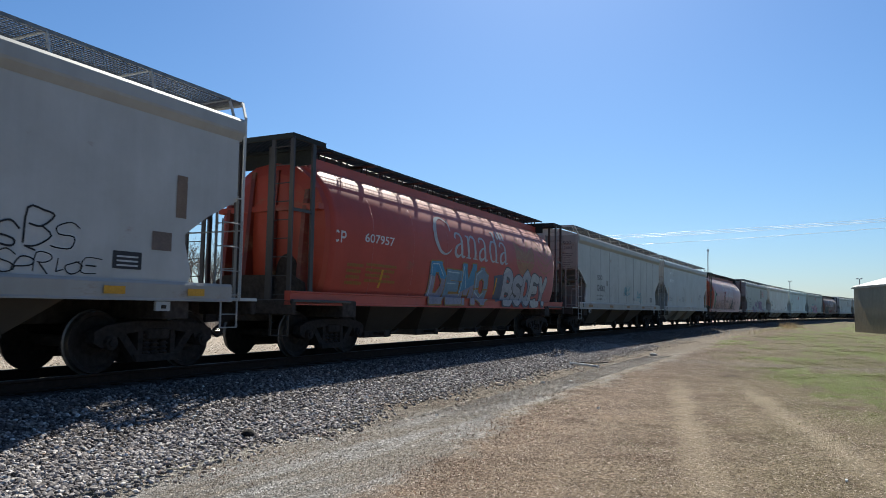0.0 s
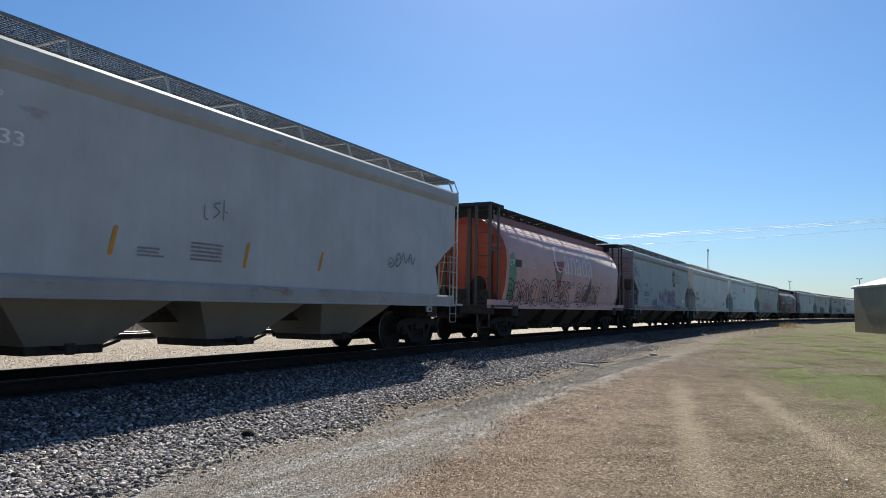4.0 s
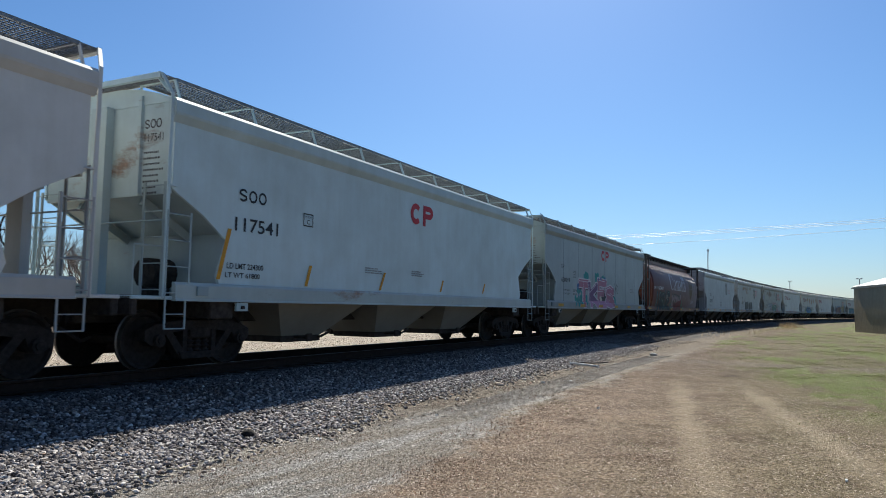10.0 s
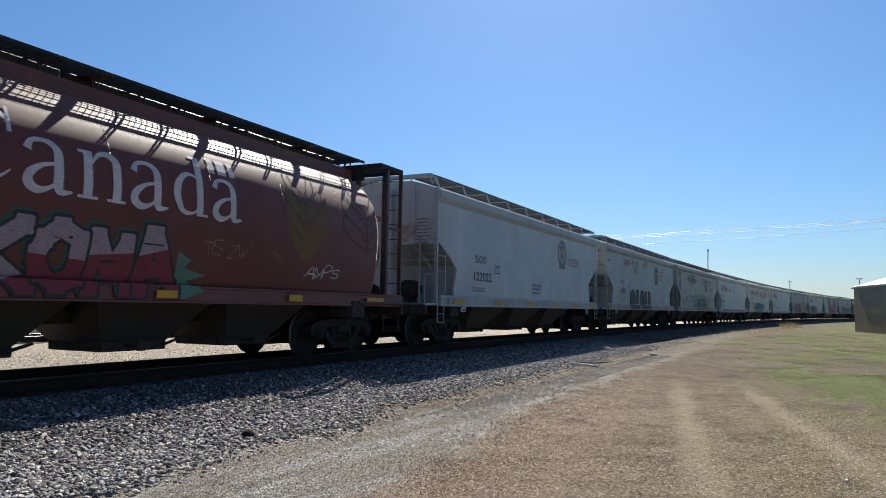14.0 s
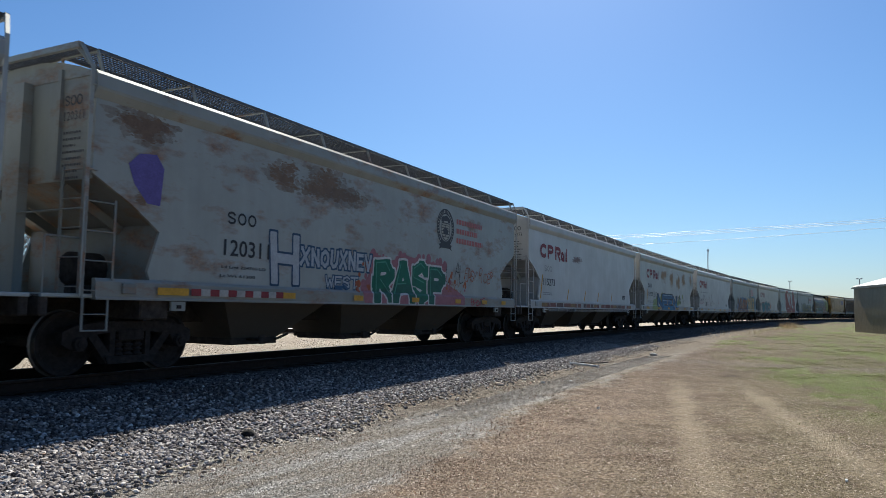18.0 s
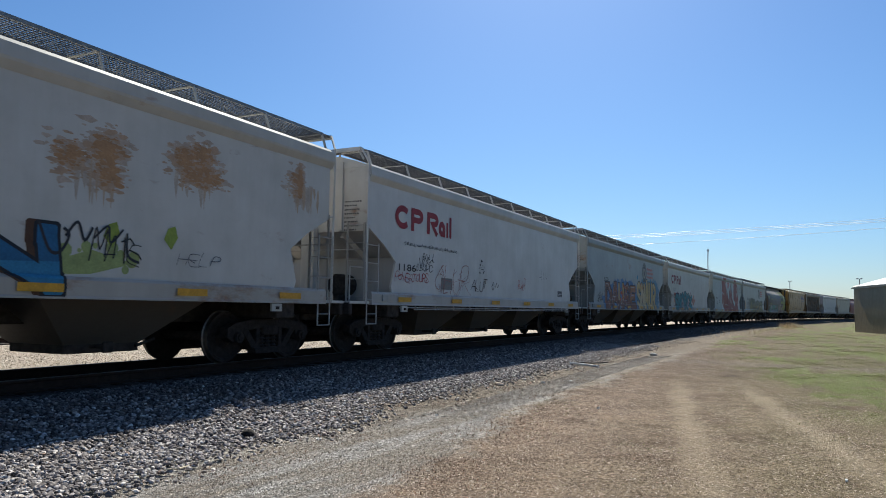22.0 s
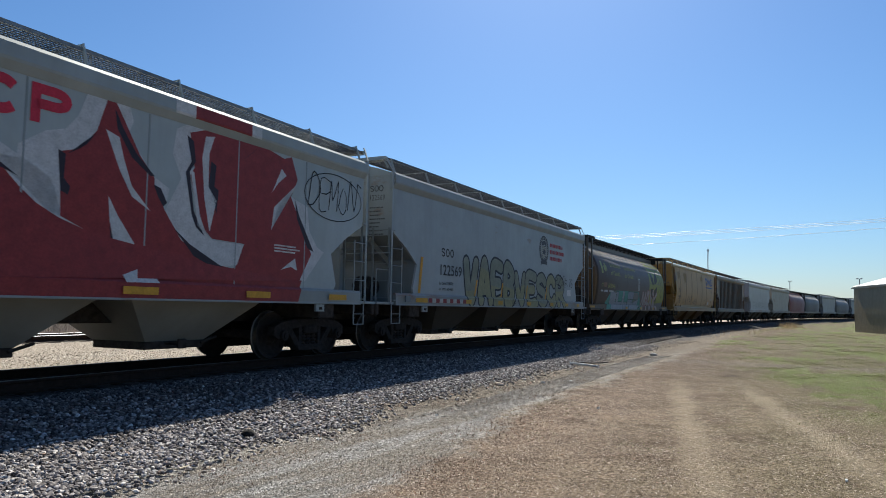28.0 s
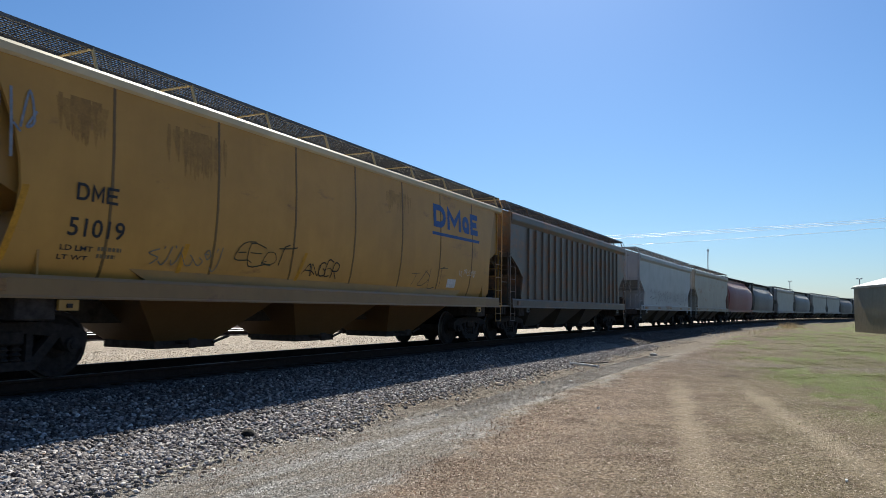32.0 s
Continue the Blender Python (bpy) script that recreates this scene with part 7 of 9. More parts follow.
blocks(17, 6, -6.6, 2.91, -3.63, 3.42, (0.2, 0.02, 0.04), "company_mark")
blocks(17, 3, -6.21, 2.4, -5.33, 2.61, (0.25, 0.25, 0.25), "reporting_mark")
lettering(17, "11534", -6.31, 1.92, -5.39, 2.17, (0.03, 0.03, 0.035))
shape(18, [(0.84, 3.84), (1.16, 3.84), (1.04, 3.38), (0.78, 3.07), (0.51, 2.97), (0.56, 2.16), (0.28, 2.23), (-0.27, 2.6), (-0.28, 2.8), (-0.08, 2.79), (-0.07, 2.97), (0.27, 3.21), (0.55, 3.3), (0.72, 3.51)], (0.56, 0.57, 0.57), "graffiti_glow")
shape(18, [(1.27, 3.84), (1.53, 3.84), (1.6, 3.64), (1.52, 3.44), (1.99, 2.92), (2.3, 2.78), (2.27, 2.59), (1.99, 2.77), (1.44, 3.33)], (0.56, 0.57, 0.57), "graffiti_glow")
shape(18, [(2.79, 3.84), (3.02, 3.84), (2.98, 3.84), (2.67, 3.73), (2.77, 3.15), (2.69, 3.04), (2.86, 2.31), (3.24, 2.08), (3.96, 2.06), (3.83, 1.72), (3.49, 1.65), (3.12, 1.72), (2.58, 2.02), (2.24, 2.43), (2.53, 2.98), (2.34, 3.33), (2.4, 3.73), (2.6, 3.84)], (0.56, 0.57, 0.57), "graffiti_glow")
shape(18, [(5.2, 3.08), (5.71, 2.95), (5.8, 2.48), (6.08, 2.18), (6.29, 2.11), (5.71, 1.51), (5.46, 1.5), (5.82, 2.04)], (0.56, 0.57, 0.57), "graffiti_glow")
shape(18, [(-3.42, 3.59), (-3.21, 3.62), (-3.16, 3.1), (-3.41, 3.06)], (0.56, 0.57, 0.57), "graffiti_glow")
shape(18, [(-3.43, 2.88), (-3.02, 2.86), (-3.01, 2.73), (-3.2, 2.7), (-3.18, 2.05), (-3.24, 1.91), (-2.51, 1.51), (-2.45, 1.32), (-3.5, 1.35), (-3.5, 1.85)], (0.56, 0.57, 0.57), "graffiti_glow")
shape(18, [(-1.59, 3.84), (-0.7, 3.84), (-0.58, 3.14), (-0.32, 2.96), (0.4, 2.61), (0.57, 2.15), (0.96, 1.96), (0.52, 2.06), (-0.31, 2.75), (-0.74, 3.07), (-1.16, 3.67)], (0.56, 0.57, 0.57), "graffiti_glow")
shape(18, [(-3.34, 3.84), (-1.63, 3.84), (-1.54, 3.84), (-1.23, 3.84), (-0.99, 3.29), (-0.49, 2.89), (-0.04, 2.46), (0.46, 2.08), (1.0, 1.96), (2.53, 1.39), (-2.5, 1.32), (-2.53, 1.48), (-3.35, 1.91), (-3.12, 2.06), (-3.18, 2.7), (-3.41, 2.9), (-3.18, 3.18), (-3.36, 3.63), (-3.37, 3.84)], (0.25, 0.033, 0.033), "graffiti_fill")
shape(18, [(-0.57, 2.77), (-0.27, 2.56), (0.05, 2.35), (0.51, 2.13), (0.9, 2.01), (0.54, 2.15), (0.49, 2.99), (0.77, 3.08), (1.01, 3.38), (1.15, 3.84), (1.3, 3.84), (1.43, 3.65), (1.74, 3.18), (2.02, 2.89), (2.02, 2.77), (2.24, 2.43), (2.58, 2.02), (3.12, 1.71), (3.69, 1.65), (5.52, 1.49), (-0.47, 1.33)], (0.25, 0.033, 0.033), "graffiti_fill")
shape(18, [(3.02, 3.84), (4.37, 3.84), (4.56, 3.84), (4.98, 3.76), (5.19, 3.83), (5.39, 3.43), (5.2, 3.08), (5.88, 2.04), (5.52, 1.49), (3.5, 1.49), (3.83, 1.72), (3.98, 2.08), (3.23, 2.1), (2.89, 2.35), (2.71, 3.06), (2.79, 3.19), (2.67, 3.73), (2.98, 3.84)], (0.25, 0.033, 0.033), "graffiti_fill")
shape(18, [(1.24, 2.52), (1.41, 2.26), (1.67, 1.94), (1.9, 1.66), (2.06, 1.49), (2.16, 1.34), (1.57, 1.33), (1.45, 1.57), (1.28, 2.19)], (0.56, 0.57, 0.57), "graffiti_highlight")
shape(18, [(1.15, 3.43), (1.37, 3.37), (1.46, 3.09), (1.62, 2.71), (1.97, 2.39), (1.63, 2.56), (1.4, 2.91)], (0.56, 0.57, 0.57), "graffiti_highlight")
shape(18, [(3.0, 3.74), (3.2, 3.78), (3.09, 3.48), (3.1, 2.94), (3.29, 2.73), (3.25, 2.56), (3.16, 2.21), (3.02, 2.73), (2.94, 3.38)], (0.56, 0.57, 0.57), "graffiti_highlight")
shape(18, [(2.71, 3.14), (2.78, 3.12), (2.94, 2.45), (3.1, 2.14), (2.91, 2.28), (2.8, 2.7)], (0.56, 0.57, 0.57), "graffiti_highlight")
shape(18, [(4.91, 3.56), (5.05, 3.45), (4.83, 3.28), (4.66, 3.08)], (0.56, 0.57, 0.57), "graffiti_highlight")
shape(18, [(5.37, 3.34), (4.9, 2.96), (4.67, 2.4), (4.73, 2.82)], (0.56, 0.57, 0.57), "graffiti_highlight")
shape(18, [(5.38, 1.93), (5.45, 1.7), (5.26, 1.76), (4.97, 1.69)], (0.56, 0.57, 0.57), "graffiti_highlight")
shape(18, [(-0.21, 1.72), (0.06, 1.79), (0.16, 1.67), (0.0, 1.56), (-0.21, 1.64)], (0.56, 0.57, 0.57), "graffiti_highlight")
shape(18, [(0.2, 1.75), (0.33, 1.61), (0.27, 1.56)], (0.56, 0.57, 0.57), "graffiti_highlight")
shape(18, [(3.04, 3.84), (3.27, 3.84), (3.07, 3.84)], (0.56, 0.57, 0.57), "graffiti_highlight")
shape(18, [(-1.5, 3.72), (-1.24, 3.7), (-1.11, 3.27), (-0.8, 2.79), (-0.3, 2.43), (-0.83, 2.69), (-1.29, 3.24)], (0.56, 0.57, 0.57), "graffiti_highlight")
shape(18, [(-3.41, 2.88), (-3.08, 2.85), (-2.35, 2.69), (-2.02, 2.54), (-2.78, 2.7), (-3.29, 2.77)], (0.56, 0.57, 0.57), "graffiti_highlight")
shape(18, [(-2.94, 2.16), (-2.69, 2.17), (-2.72, 2.05), (-2.64, 1.83), (-2.39, 1.63), (-2.79, 1.86)], (0.56, 0.57, 0.57), "graffiti_highlight")
shape(18, [(-1.77, 1.75), (-0.59, 1.72), (0.08, 1.79), (0.27, 1.6), (-0.17, 1.65), (-1.35, 1.69)], (0.56, 0.57, 0.57), "graffiti_highlight")
shape(18, [(-3.09, 3.84), (-3.33, 3.72), (-3.38, 3.65), (-3.3, 3.82)], (0.56, 0.57, 0.57), "graffiti_highlight")
shape(18, [(0.46, 3.01), (0.57, 2.97), (0.56, 2.65), (0.66, 2.55), (0.63, 2.44), (0.52, 2.48)], (0.03, 0.02, 0.03), "graffiti_shadow")
shape(18, [(1.01, 3.35), (0.86, 3.15), (0.6, 2.98), (0.77, 3.08)], (0.03, 0.02, 0.03), "graffiti_shadow")
shape(18, [(1.28, 3.76), (1.43, 3.51), (1.67, 3.2), (2.02, 2.92), (1.94, 2.91), (1.6, 3.12), (1.33, 3.48)], (0.03, 0.02, 0.03), "graffiti_shadow")
shape(18, [(2.0, 2.8), (2.14, 2.76), (2.27, 2.56), (2.2, 2.49), (2.11, 2.6)], (0.03, 0.02, 0.03), "graffiti_shadow")
shape(18, [(2.61, 3.68), (2.75, 3.61), (2.81, 3.29), (2.69, 3.11), (2.81, 2.5), (3.05, 2.13), (2.87, 2.25), (2.77, 2.43), (2.61, 3.09), (2.72, 3.28)], (0.03, 0.02, 0.03), "graffiti_shadow")
shape(18, [(3.14, 3.36), (3.26, 3.31), (3.23, 2.96), (3.33, 2.91), (3.3, 2.5), (3.22, 2.76), (3.1, 2.94)], (0.03, 0.02, 0.03), "graffiti_shadow")
shape(18, [(2.41, 2.2), (2.76, 1.97), (3.4, 1.69), (3.69, 1.6), (3.4, 1.59), (2.85, 1.79)], (0.03, 0.02, 0.03), "graffiti_shadow")
shape(18, [(4.28, 3.84), (3.98, 3.59), (3.9, 3.54)], (0.03, 0.02, 0.03), "graffiti_shadow")
shape(18, [(5.32, 3.06), (5.46, 2.76), (5.95, 2.09), (5.75, 2.15), (5.4, 2.68)], (0.03, 0.02, 0.03), "graffiti_shadow")
shape(18, [(1.28, 2.13), (1.44, 1.69), (1.33, 1.79)], (0.03, 0.02, 0.03), "graffiti_shadow")
shape(18, [(-1.19, 3.71), (-0.9, 3.09), (-0.05, 2.57), (-0.96, 2.88)], (0.03, 0.02, 0.03), "graffiti_shadow")
shape(18, [(-3.29, 2.38), (-3.23, 2.05), (-3.37, 1.92), (-3.28, 2.21)], (0.03, 0.02, 0.03), "graffiti_shadow")
shape(18, [(-3.28, 3.6), (-3.11, 3.11), (-3.25, 3.21)], (0.03, 0.02, 0.03), "graffiti_shadow")
shape(18, [(-2.45, 1.11), (5.45, 1.11), (5.6, 1.52), (-2.45, 1.52)], (0.25, 0.033, 0.033), "graffiti_fill")
for x0, x1, color in ((-3.45, -3.05, (0.56, 0.57, 0.57)), (-3.05, -1.3, (0.25, 0.033, 0.033)), (-1.3, -1.0, (0.56, 0.57, 0.57)), (2.3, 2.7, (0.56, 0.57, 0.57)), (2.7, 4.0, (0.25, 0.033, 0.033)), (4.0, 4.25, (0.56, 0.57, 0.57))):
    bm = bmesh.new()
    loft(bm, [[(x, y, z) for y, z in ((-1.606, 3.955), (-1.615, 3.99), (-1.61, 4.16), (-1.605, 4.16), (-1.60, 3.96))] for x in (x0, x1)])
    bmesh.ops.recalc_face_normals(bm, faces=bm.faces[:])
    part("eave_paint", mesh_of(bm, "eave_paint", MARK), TRAIN[18][0], color=(*color, 1.0))
blocks(18, 2, -0.61, 3.32, 0.72, 3.76, (0.55, 0.03, 0.06), "company_mark")
bars(18, 0.63, 1.64, 1.02, 1.75, (0.7, 0.68, 0.65), 3)
bars(18, 4.77, 2.0, 5.52, 2.16, (0.7, 0.68, 0.65), 3)
lettering(18, "650023", -6.21, 2.21, -5.21, 2.35, (0.03, 0.03, 0.035))
bars(18, -4.69, 1.79, -4.23, 2.1, (0.03, 0.03, 0.035), 2)
bars(18, -5.83, 1.71, -5.31, 1.97, (0.03, 0.03, 0.035), 2)
blocks(19, 3, -5.11, 2.4, -4.33, 2.63, (0.03, 0.03, 0.035), "reporting_mark")
lettering(19, "122569", -5.15, 1.9, -3.87, 2.19, (0.03, 0.03, 0.035))
lettering(19, "Ld Lmt 224600", -5.21, 1.65, -4.4, 1.73, (0.03, 0.03, 0.035))
lettering(19, "Lt Wt 61400", -5.22, 1.5, -4.39, 1.57, (0.03, 0.03, 0.035))
crest(19, 2.99, 3.19, 0.5, (0.05, 0.05, 0.06))
bars(19, 3.63, 2.81, 5.43, 3.55, (0.45, 0.05, 0.06), 3)
dash(19, -6.15, 2.31, -6.29, 1.4, 0.12)
patch(19, 5.74, 1.58, 6.21, 1.82, (0.7, 0.68, 0.65), "stencil_panel")
dash(19, -2.84, 1.86, -2.99, 1.4, 0.09)
dash(19, -0.9, 1.84, -1.03, 1.4, 0.09)
dash(19, 1.29, 1.84, 1.15, 1.38, 0.09)
dash(19, 3.3, 1.84, 3.12, 1.41, 0.09)
patch(20, -6.57, 2.76, -6.28, 3.34, (0.36, 0.34, 0.09), "flag_bar")
shape(20, [(-5.82, 3.32), (-5.78, 3.23), (-5.71, 3.26), (-5.76, 3.12), (-5.64, 3.2), (-5.62, 3.14), (-5.56, 3.14), (-5.63, 3.05), (-5.59, 3.01), (-5.76, 2.92), (-5.75, 2.89), (-5.87, 2.89), (-5.88, 2.81), (-5.91, 2.81), (-5.91, 2.89), (-6.03, 2.87), (-6.02, 2.91), (-6.17, 2.98), (-6.12, 3.02), (-6.15, 3.1), (-6.1, 3.11), (-6.06, 3.17), (-5.97, 3.11), (-5.97, 3.24), (-5.9, 3.22)], (0.36, 0.34, 0.09), "maple_leaf")
lettering(20, "Government", -4.97, 3.14, -2.97, 3.37, (0.36, 0.34, 0.09))
lettering(20, "of Canada", -5.03, 2.74, -3.31, 2.97, (0.36, 0.34, 0.09))
lettering(20, "Gouvernement", -2.38, 3.12, -0.01, 3.33, (0.36, 0.34, 0.09))
lettering(20, "du Canada", -2.43, 2.72, -0.63, 2.95, (0.36, 0.34, 0.09))
blocks(20, 2, -6.6, 2.13, -6.21, 2.31, (0.36, 0.34, 0.09), "reporting_mark")
patch(20, -6.19, 2.13, -5.66, 2.35, (0.25, 0.13, 0.08), "painted_patch")
lettering(20, "603946", -5.49, 2.1, -4.24, 2.33, (0.36, 0.34, 0.09))
patch(20, -6.64, 1.91, -6.27, 1.99, (0.5, 0.5, 0.5), "painted_patch")
patch(20, -6.08, 1.9, -5.51, 2.0, (0.5, 0.5, 0.5), "painted_patch")
patch(20, -5.25, 1.93, -4.48, 2.0, (0.5, 0.5, 0.5), "painted_patch")
shape(20, [(3.26, 3.98), (5.74, 4.42), (8.32, 4.1), (7.39, 2.69), (7.49, 1.59), (3.17, 1.41), (3.14, 2.23), (3.12, 3.11)], (0.33, 0.33, 0.07), "wheat_field")
shape(20, [(3.55, 3.26), (3.94, 3.23), (4.17, 2.93), (4.22, 2.54), (3.86, 2.58), (3.52, 2.83)], (0.05, 0.035, 0.03), "wheat_leaf")
shape(20, [(5.3, 3.41), (5.14, 2.79), (4.41, 2.56), (4.36, 2.96), (4.68, 3.19)], (0.05, 0.035, 0.03), "wheat_leaf")
shape(20, [(5.05, 2.13), (5.14, 2.51), (4.37, 2.24), (4.53, 1.72), (5.05, 1.48)], (0.05, 0.035, 0.03), "wheat_leaf")
shape(20, [(3.49, 2.32), (4.12, 2.35), (4.27, 2.06), (4.22, 1.71), (3.73, 1.84)], (0.05, 0.035, 0.03), "wheat_leaf")
wheat(20, 5.46, 1.85, 7.02, 3.54, (0.12, 0.11, 0.04))
blocks(21, 3, -6.56, 2.39, -5.88, 2.62, (0.03, 0.03, 0.035), "reporting_mark")
lettering(21, "51019", -6.63, 1.91, -5.76, 2.16, (0.03, 0.03, 0.035))
blocks(21, 4, 3.6, 3.14, 6.45, 3.74, (0.04, 0.1, 0.3), "company_mark")
patch(21, 3.53, 3.01, 6.5, 2.93, (0.04, 0.1, 0.3), "underline")
scribble(21, -5.32, 1.59, -3.83, 1.95, (0.2, 0.2, 0.16), 213, 4)
scribble(21, -8.08, 2.87, -7.16, 3.76, (0.25, 0.28, 0.33), 214, 4)
dash(21, -7.25, 2.48, -7.45, 1.53, 0.09)
patch(21, 4.59, 1.59, 5.1, 1.82, (0.7, 0.68, 0.65), "stencil_panel")
lettering(21, "LD LMT", -6.7, 1.72, -6.22, 1.79, (0.03, 0.03, 0.035))
lettering(21, "LT WT", -6.72, 1.6, -6.28, 1.66, (0.03, 0.03, 0.035))
bars(21, -6.15, 1.62, -5.77, 1.82, (0.2, 0.15, 0.08), 2)
scribble(21, 5.23, 1.92, 6.31, 2.15, (0.7, 0.68, 0.65), 216, 4)
scribble(23, -5.19, 1.52, 6.93, 2.37, (0.15, 0.15, 0.16), 231, 6)
streaks(21, -6.84, 3.2, -6.17, 3.9, 217, 26, (0.24, 0.12, 0.03))
streaks(21, -5.06, 3.1, -3.88, 3.9, 218, 34, (0.26, 0.14, 0.035))
streaks(21, 1.2, 3.3, 2.4, 3.9, 219, 14, (0.34, 0.19, 0.05))
dash(21, -4.58, 1.97, -4.69, 1.48, 0.09)
dash(21, -1.61, 2.05, -1.82, 1.48, 0.09)

# ---- sprayed pieces and signatures, car by car ----
BLACK, CHALK = (0.022, 0.022, 0.026), (0.6, 0.6, 0.58)
# pale grey car: black outline tag
tag(0, "SBS", 3.55, 1.72, 4.75, 2.1, BLACK, 0.03, 1)
tag(0, "SPRIOE", 3.65, 1.42, 5.05, 1.62, BLACK, 0.024, 2)
tag(0, "OHO", 2.1, 1.75, 3.4, 2.5, BLACK, 0.03, 3)
# red barrel
country_word(1, -2.25, 2.45, (0.46, 0.44, 0.42))
piece(1, "DEMO", -2.45, 1.13, 1.3, 2.2, [(0.07, 0.26, 0.45), (0.16, 0.27, 0.36), (0.09, 0.25, 0.40), (0.2, 0.27, 0.34)], (0.30, 0.19, 0.05), 0.27, 0.035, (0.14, 0.035, 0.04), (-0.06, -0.03), (0.25, 0.25, 0.32), 0.42, (0.42, 0.55, 0.6), False, 0.08, 11)
piece(1, "BSOEY", 2.5, 1.13, 6.65, 2.24, (0.46, 0.46, 0.44), (0.09, 0.09, 0.1), 0.25, 0.04, (0.1, 0.12, 0.16), (-0.05, -0.06), (0.36, 0.37, 0.40), 0.4, None, True, 0.09, 12)
shape(1, [(1.7, 2.05), (2.4, 2.12), (2.5, 1.3), (1.9, 1.25)], (0.08, 0.1, 0.14), "graffiti_field")
shape(1, [(3.45, 3.3), (4.4, 2.95), (5.3, 3.25), (5.25, 2.6), (4.7, 2.15), (3.9, 2.2), (3.5, 2.6)], (0.36, 0.15, 0.07), "wheat_field")
# beige grey car
tag(2, "AMEX", -0.31, 1.86, 0.83, 2.18, (0.04, 0.3, 0.36), 0.05, 1)
tag(2, "AMEX", 2.4, 1.58, 3.56, 1.95, (0.04, 0.3, 0.36), 0.045, 2)
tag(2, "KFC", -3.14, 1.56, -1.56, 2.1, (0.27, 0.25, 0.24), 0.014, 3)
tag(2, "XX", -3.9, 1.45, -3.3, 1.9, (0.2, 0.18, 0.17), 0.012, 4)
# faded pink barrel
country_word(4, -2.55, 2.46, (0.8, 0.75, 0.74))
piece(4, "CIRCERS", -4.95, 1.12, -0.6, 2.12, None, BLACK, 0.2, 0.017, None, (0, 0), None, 0.5, None, True, 0.16, 1, 1.25)
piece(4, "BORN", -7.1, 1.12, -4.9, 1.95, None, BLACK, 0.2, 0.017, None, (0, 0), None, 0.5, None, True, 0.16, 2, 1.2)
tag(4, "SURGEN", -1.55, 1.92, -0.1, 2.15, BLACK, 0.022, 3)
piece(4, "BSAW", 0.28, 1.15, 3.6, 2.15, None, BLACK, 0.22, 0.016, None, (0, 0), None, 0.5, None, False, 0.12, 4, 1.15)
tag(4, "SURGEN", 2.46, 1.85, 4.26, 2.15, (0.06, 0.055, 0.06), 0.024, 5)
tag(4, "USEN", 4.5, 1.85, 5.6, 2.1, (0.12, 0.11, 0.12), 0.018, 6)
shape(4, [(1.2, 1.45), (2.28, 2.45), (2.35, 1.9), (1.9, 1.4)], (0.12, 0.10, 0.12), "graffiti_field")
shape(4, [(6.75, 2.7), (7.3, 2.6), (7.28, 1.35), (6.6, 1.2), (6.9, 1.7)], (0.16, 0.07, 0.06), "graffiti_field")
shape(4, [(6.85, 2.0), (7.25, 2.05), (7.2, 1.35), (6.75, 1.45)], (0.17, 0.36, 0.25), "graffiti_field")
splats(4, -1.1, 2.1, -0.2, 2.9, 40, 0.01, 0.035, (0.2, 0.16, 0.17), 7)
splats(4, -3.6, 2.0, -2.9, 2.6, 30, 0.008, 0.03, (0.25, 0.2, 0.2), 8)
# grey car with the purple piece
shape(5, [(-3.55, 1.35), (-3.3, 1.58), (-2.9, 1.68), (-2.5, 1.62), (-2.05, 1.42), (-1.5, 1.38), (-1.5, 1.11), (-3.4, 1.11)], (0.14, 0.085, 0.2), "graffiti_field")
shape(5, [(-1.5, 1.4), (3.3, 1.4), (4.6, 1.45), (4.6, 1.12), (-1.5, 1.12)], (0.13, 0.08, 0.19), "graffiti_field")
piece(5, "MOBS", -1.55, 1.12, 3.2, 2.22, [(0.2, 0.12, 0.27), (0.19, 0.26, 0.29), (0.2, 0.12, 0.27), (0.22, 0.13, 0.28)], (0.47, 0.4, 0.47), 0.27, 0.035, (0.1, 0.06, 0.14), (0.05, 0.05), (0.30, 0.36, 0.42), 0.3, None, False, 0.12, 51)
tag(5, "BAK", -2.05, 1.73, -1.62, 2.02, (0.3, 0.42, 0.5), 0.022, 1)
tag(5, "GERO", -4.06, 1.78, -3.05, 2.15, (0.42, 0.42, 0.38), 0.022, 2, 0.14)
tag(5, "SD", 3.35, 1.7, 3.85, 1.98, (0.35, 0.38, 0.42), 0.02, 3)
for i, (xa, za, xb, zb) in enumerate(((-7.56, 2.91, -7.25, 3.57), (-7.31, 3.18, -6.97, 3.59), (-7.26, 2.82, -6.84, 3.34), (-6.8, 2.83, -6.37, 3.3), (-6.62, 2.31, -6.41, 2.87), (-6.85, 2.59, -6.74, 2.73))):
    scribble(5, xa, za, xb, zb, (0.03, 0.03, 0.035), 500 + i, 2)
scribble(5, -6.42, 2.07, -5.74, 2.42, (0.03, 0.03, 0.035), 520, 4)
tag(6, "GEAO", -2.75, 1.14, -1.9, 1.36, (0.5, 0.36, 0.08), 0.04, 1)
# grey car with the pink piece
for i, (x, z, r) in enumerate(((-2.86, 2.5, 0.3), (-3.69, 1.87, 0.3), (-3.2, 1.6, 0.38), (-1.28, 2.45, 0.27), (-0.06, 2.42, 0.25), (-4.1, 1.4, 0.32), (1.45, 1.75, 0.36), (1.75, 1.45, 0.3), (-3.5, 1.4, 0.3))):
    splats(8, x - r, max(1.2, z - 0.6 * r), x + r, z + 0.5 * r, 16, 0.05, 0.17, (0.02, 0.27, 0.26), 820 + i, 0.2, "graffiti_cloud")
splats(8, -4.1, 1.5, -3.85, 2.1, 5, 0.06, 0.09, (0.04, 0.13, 0.32), 830)
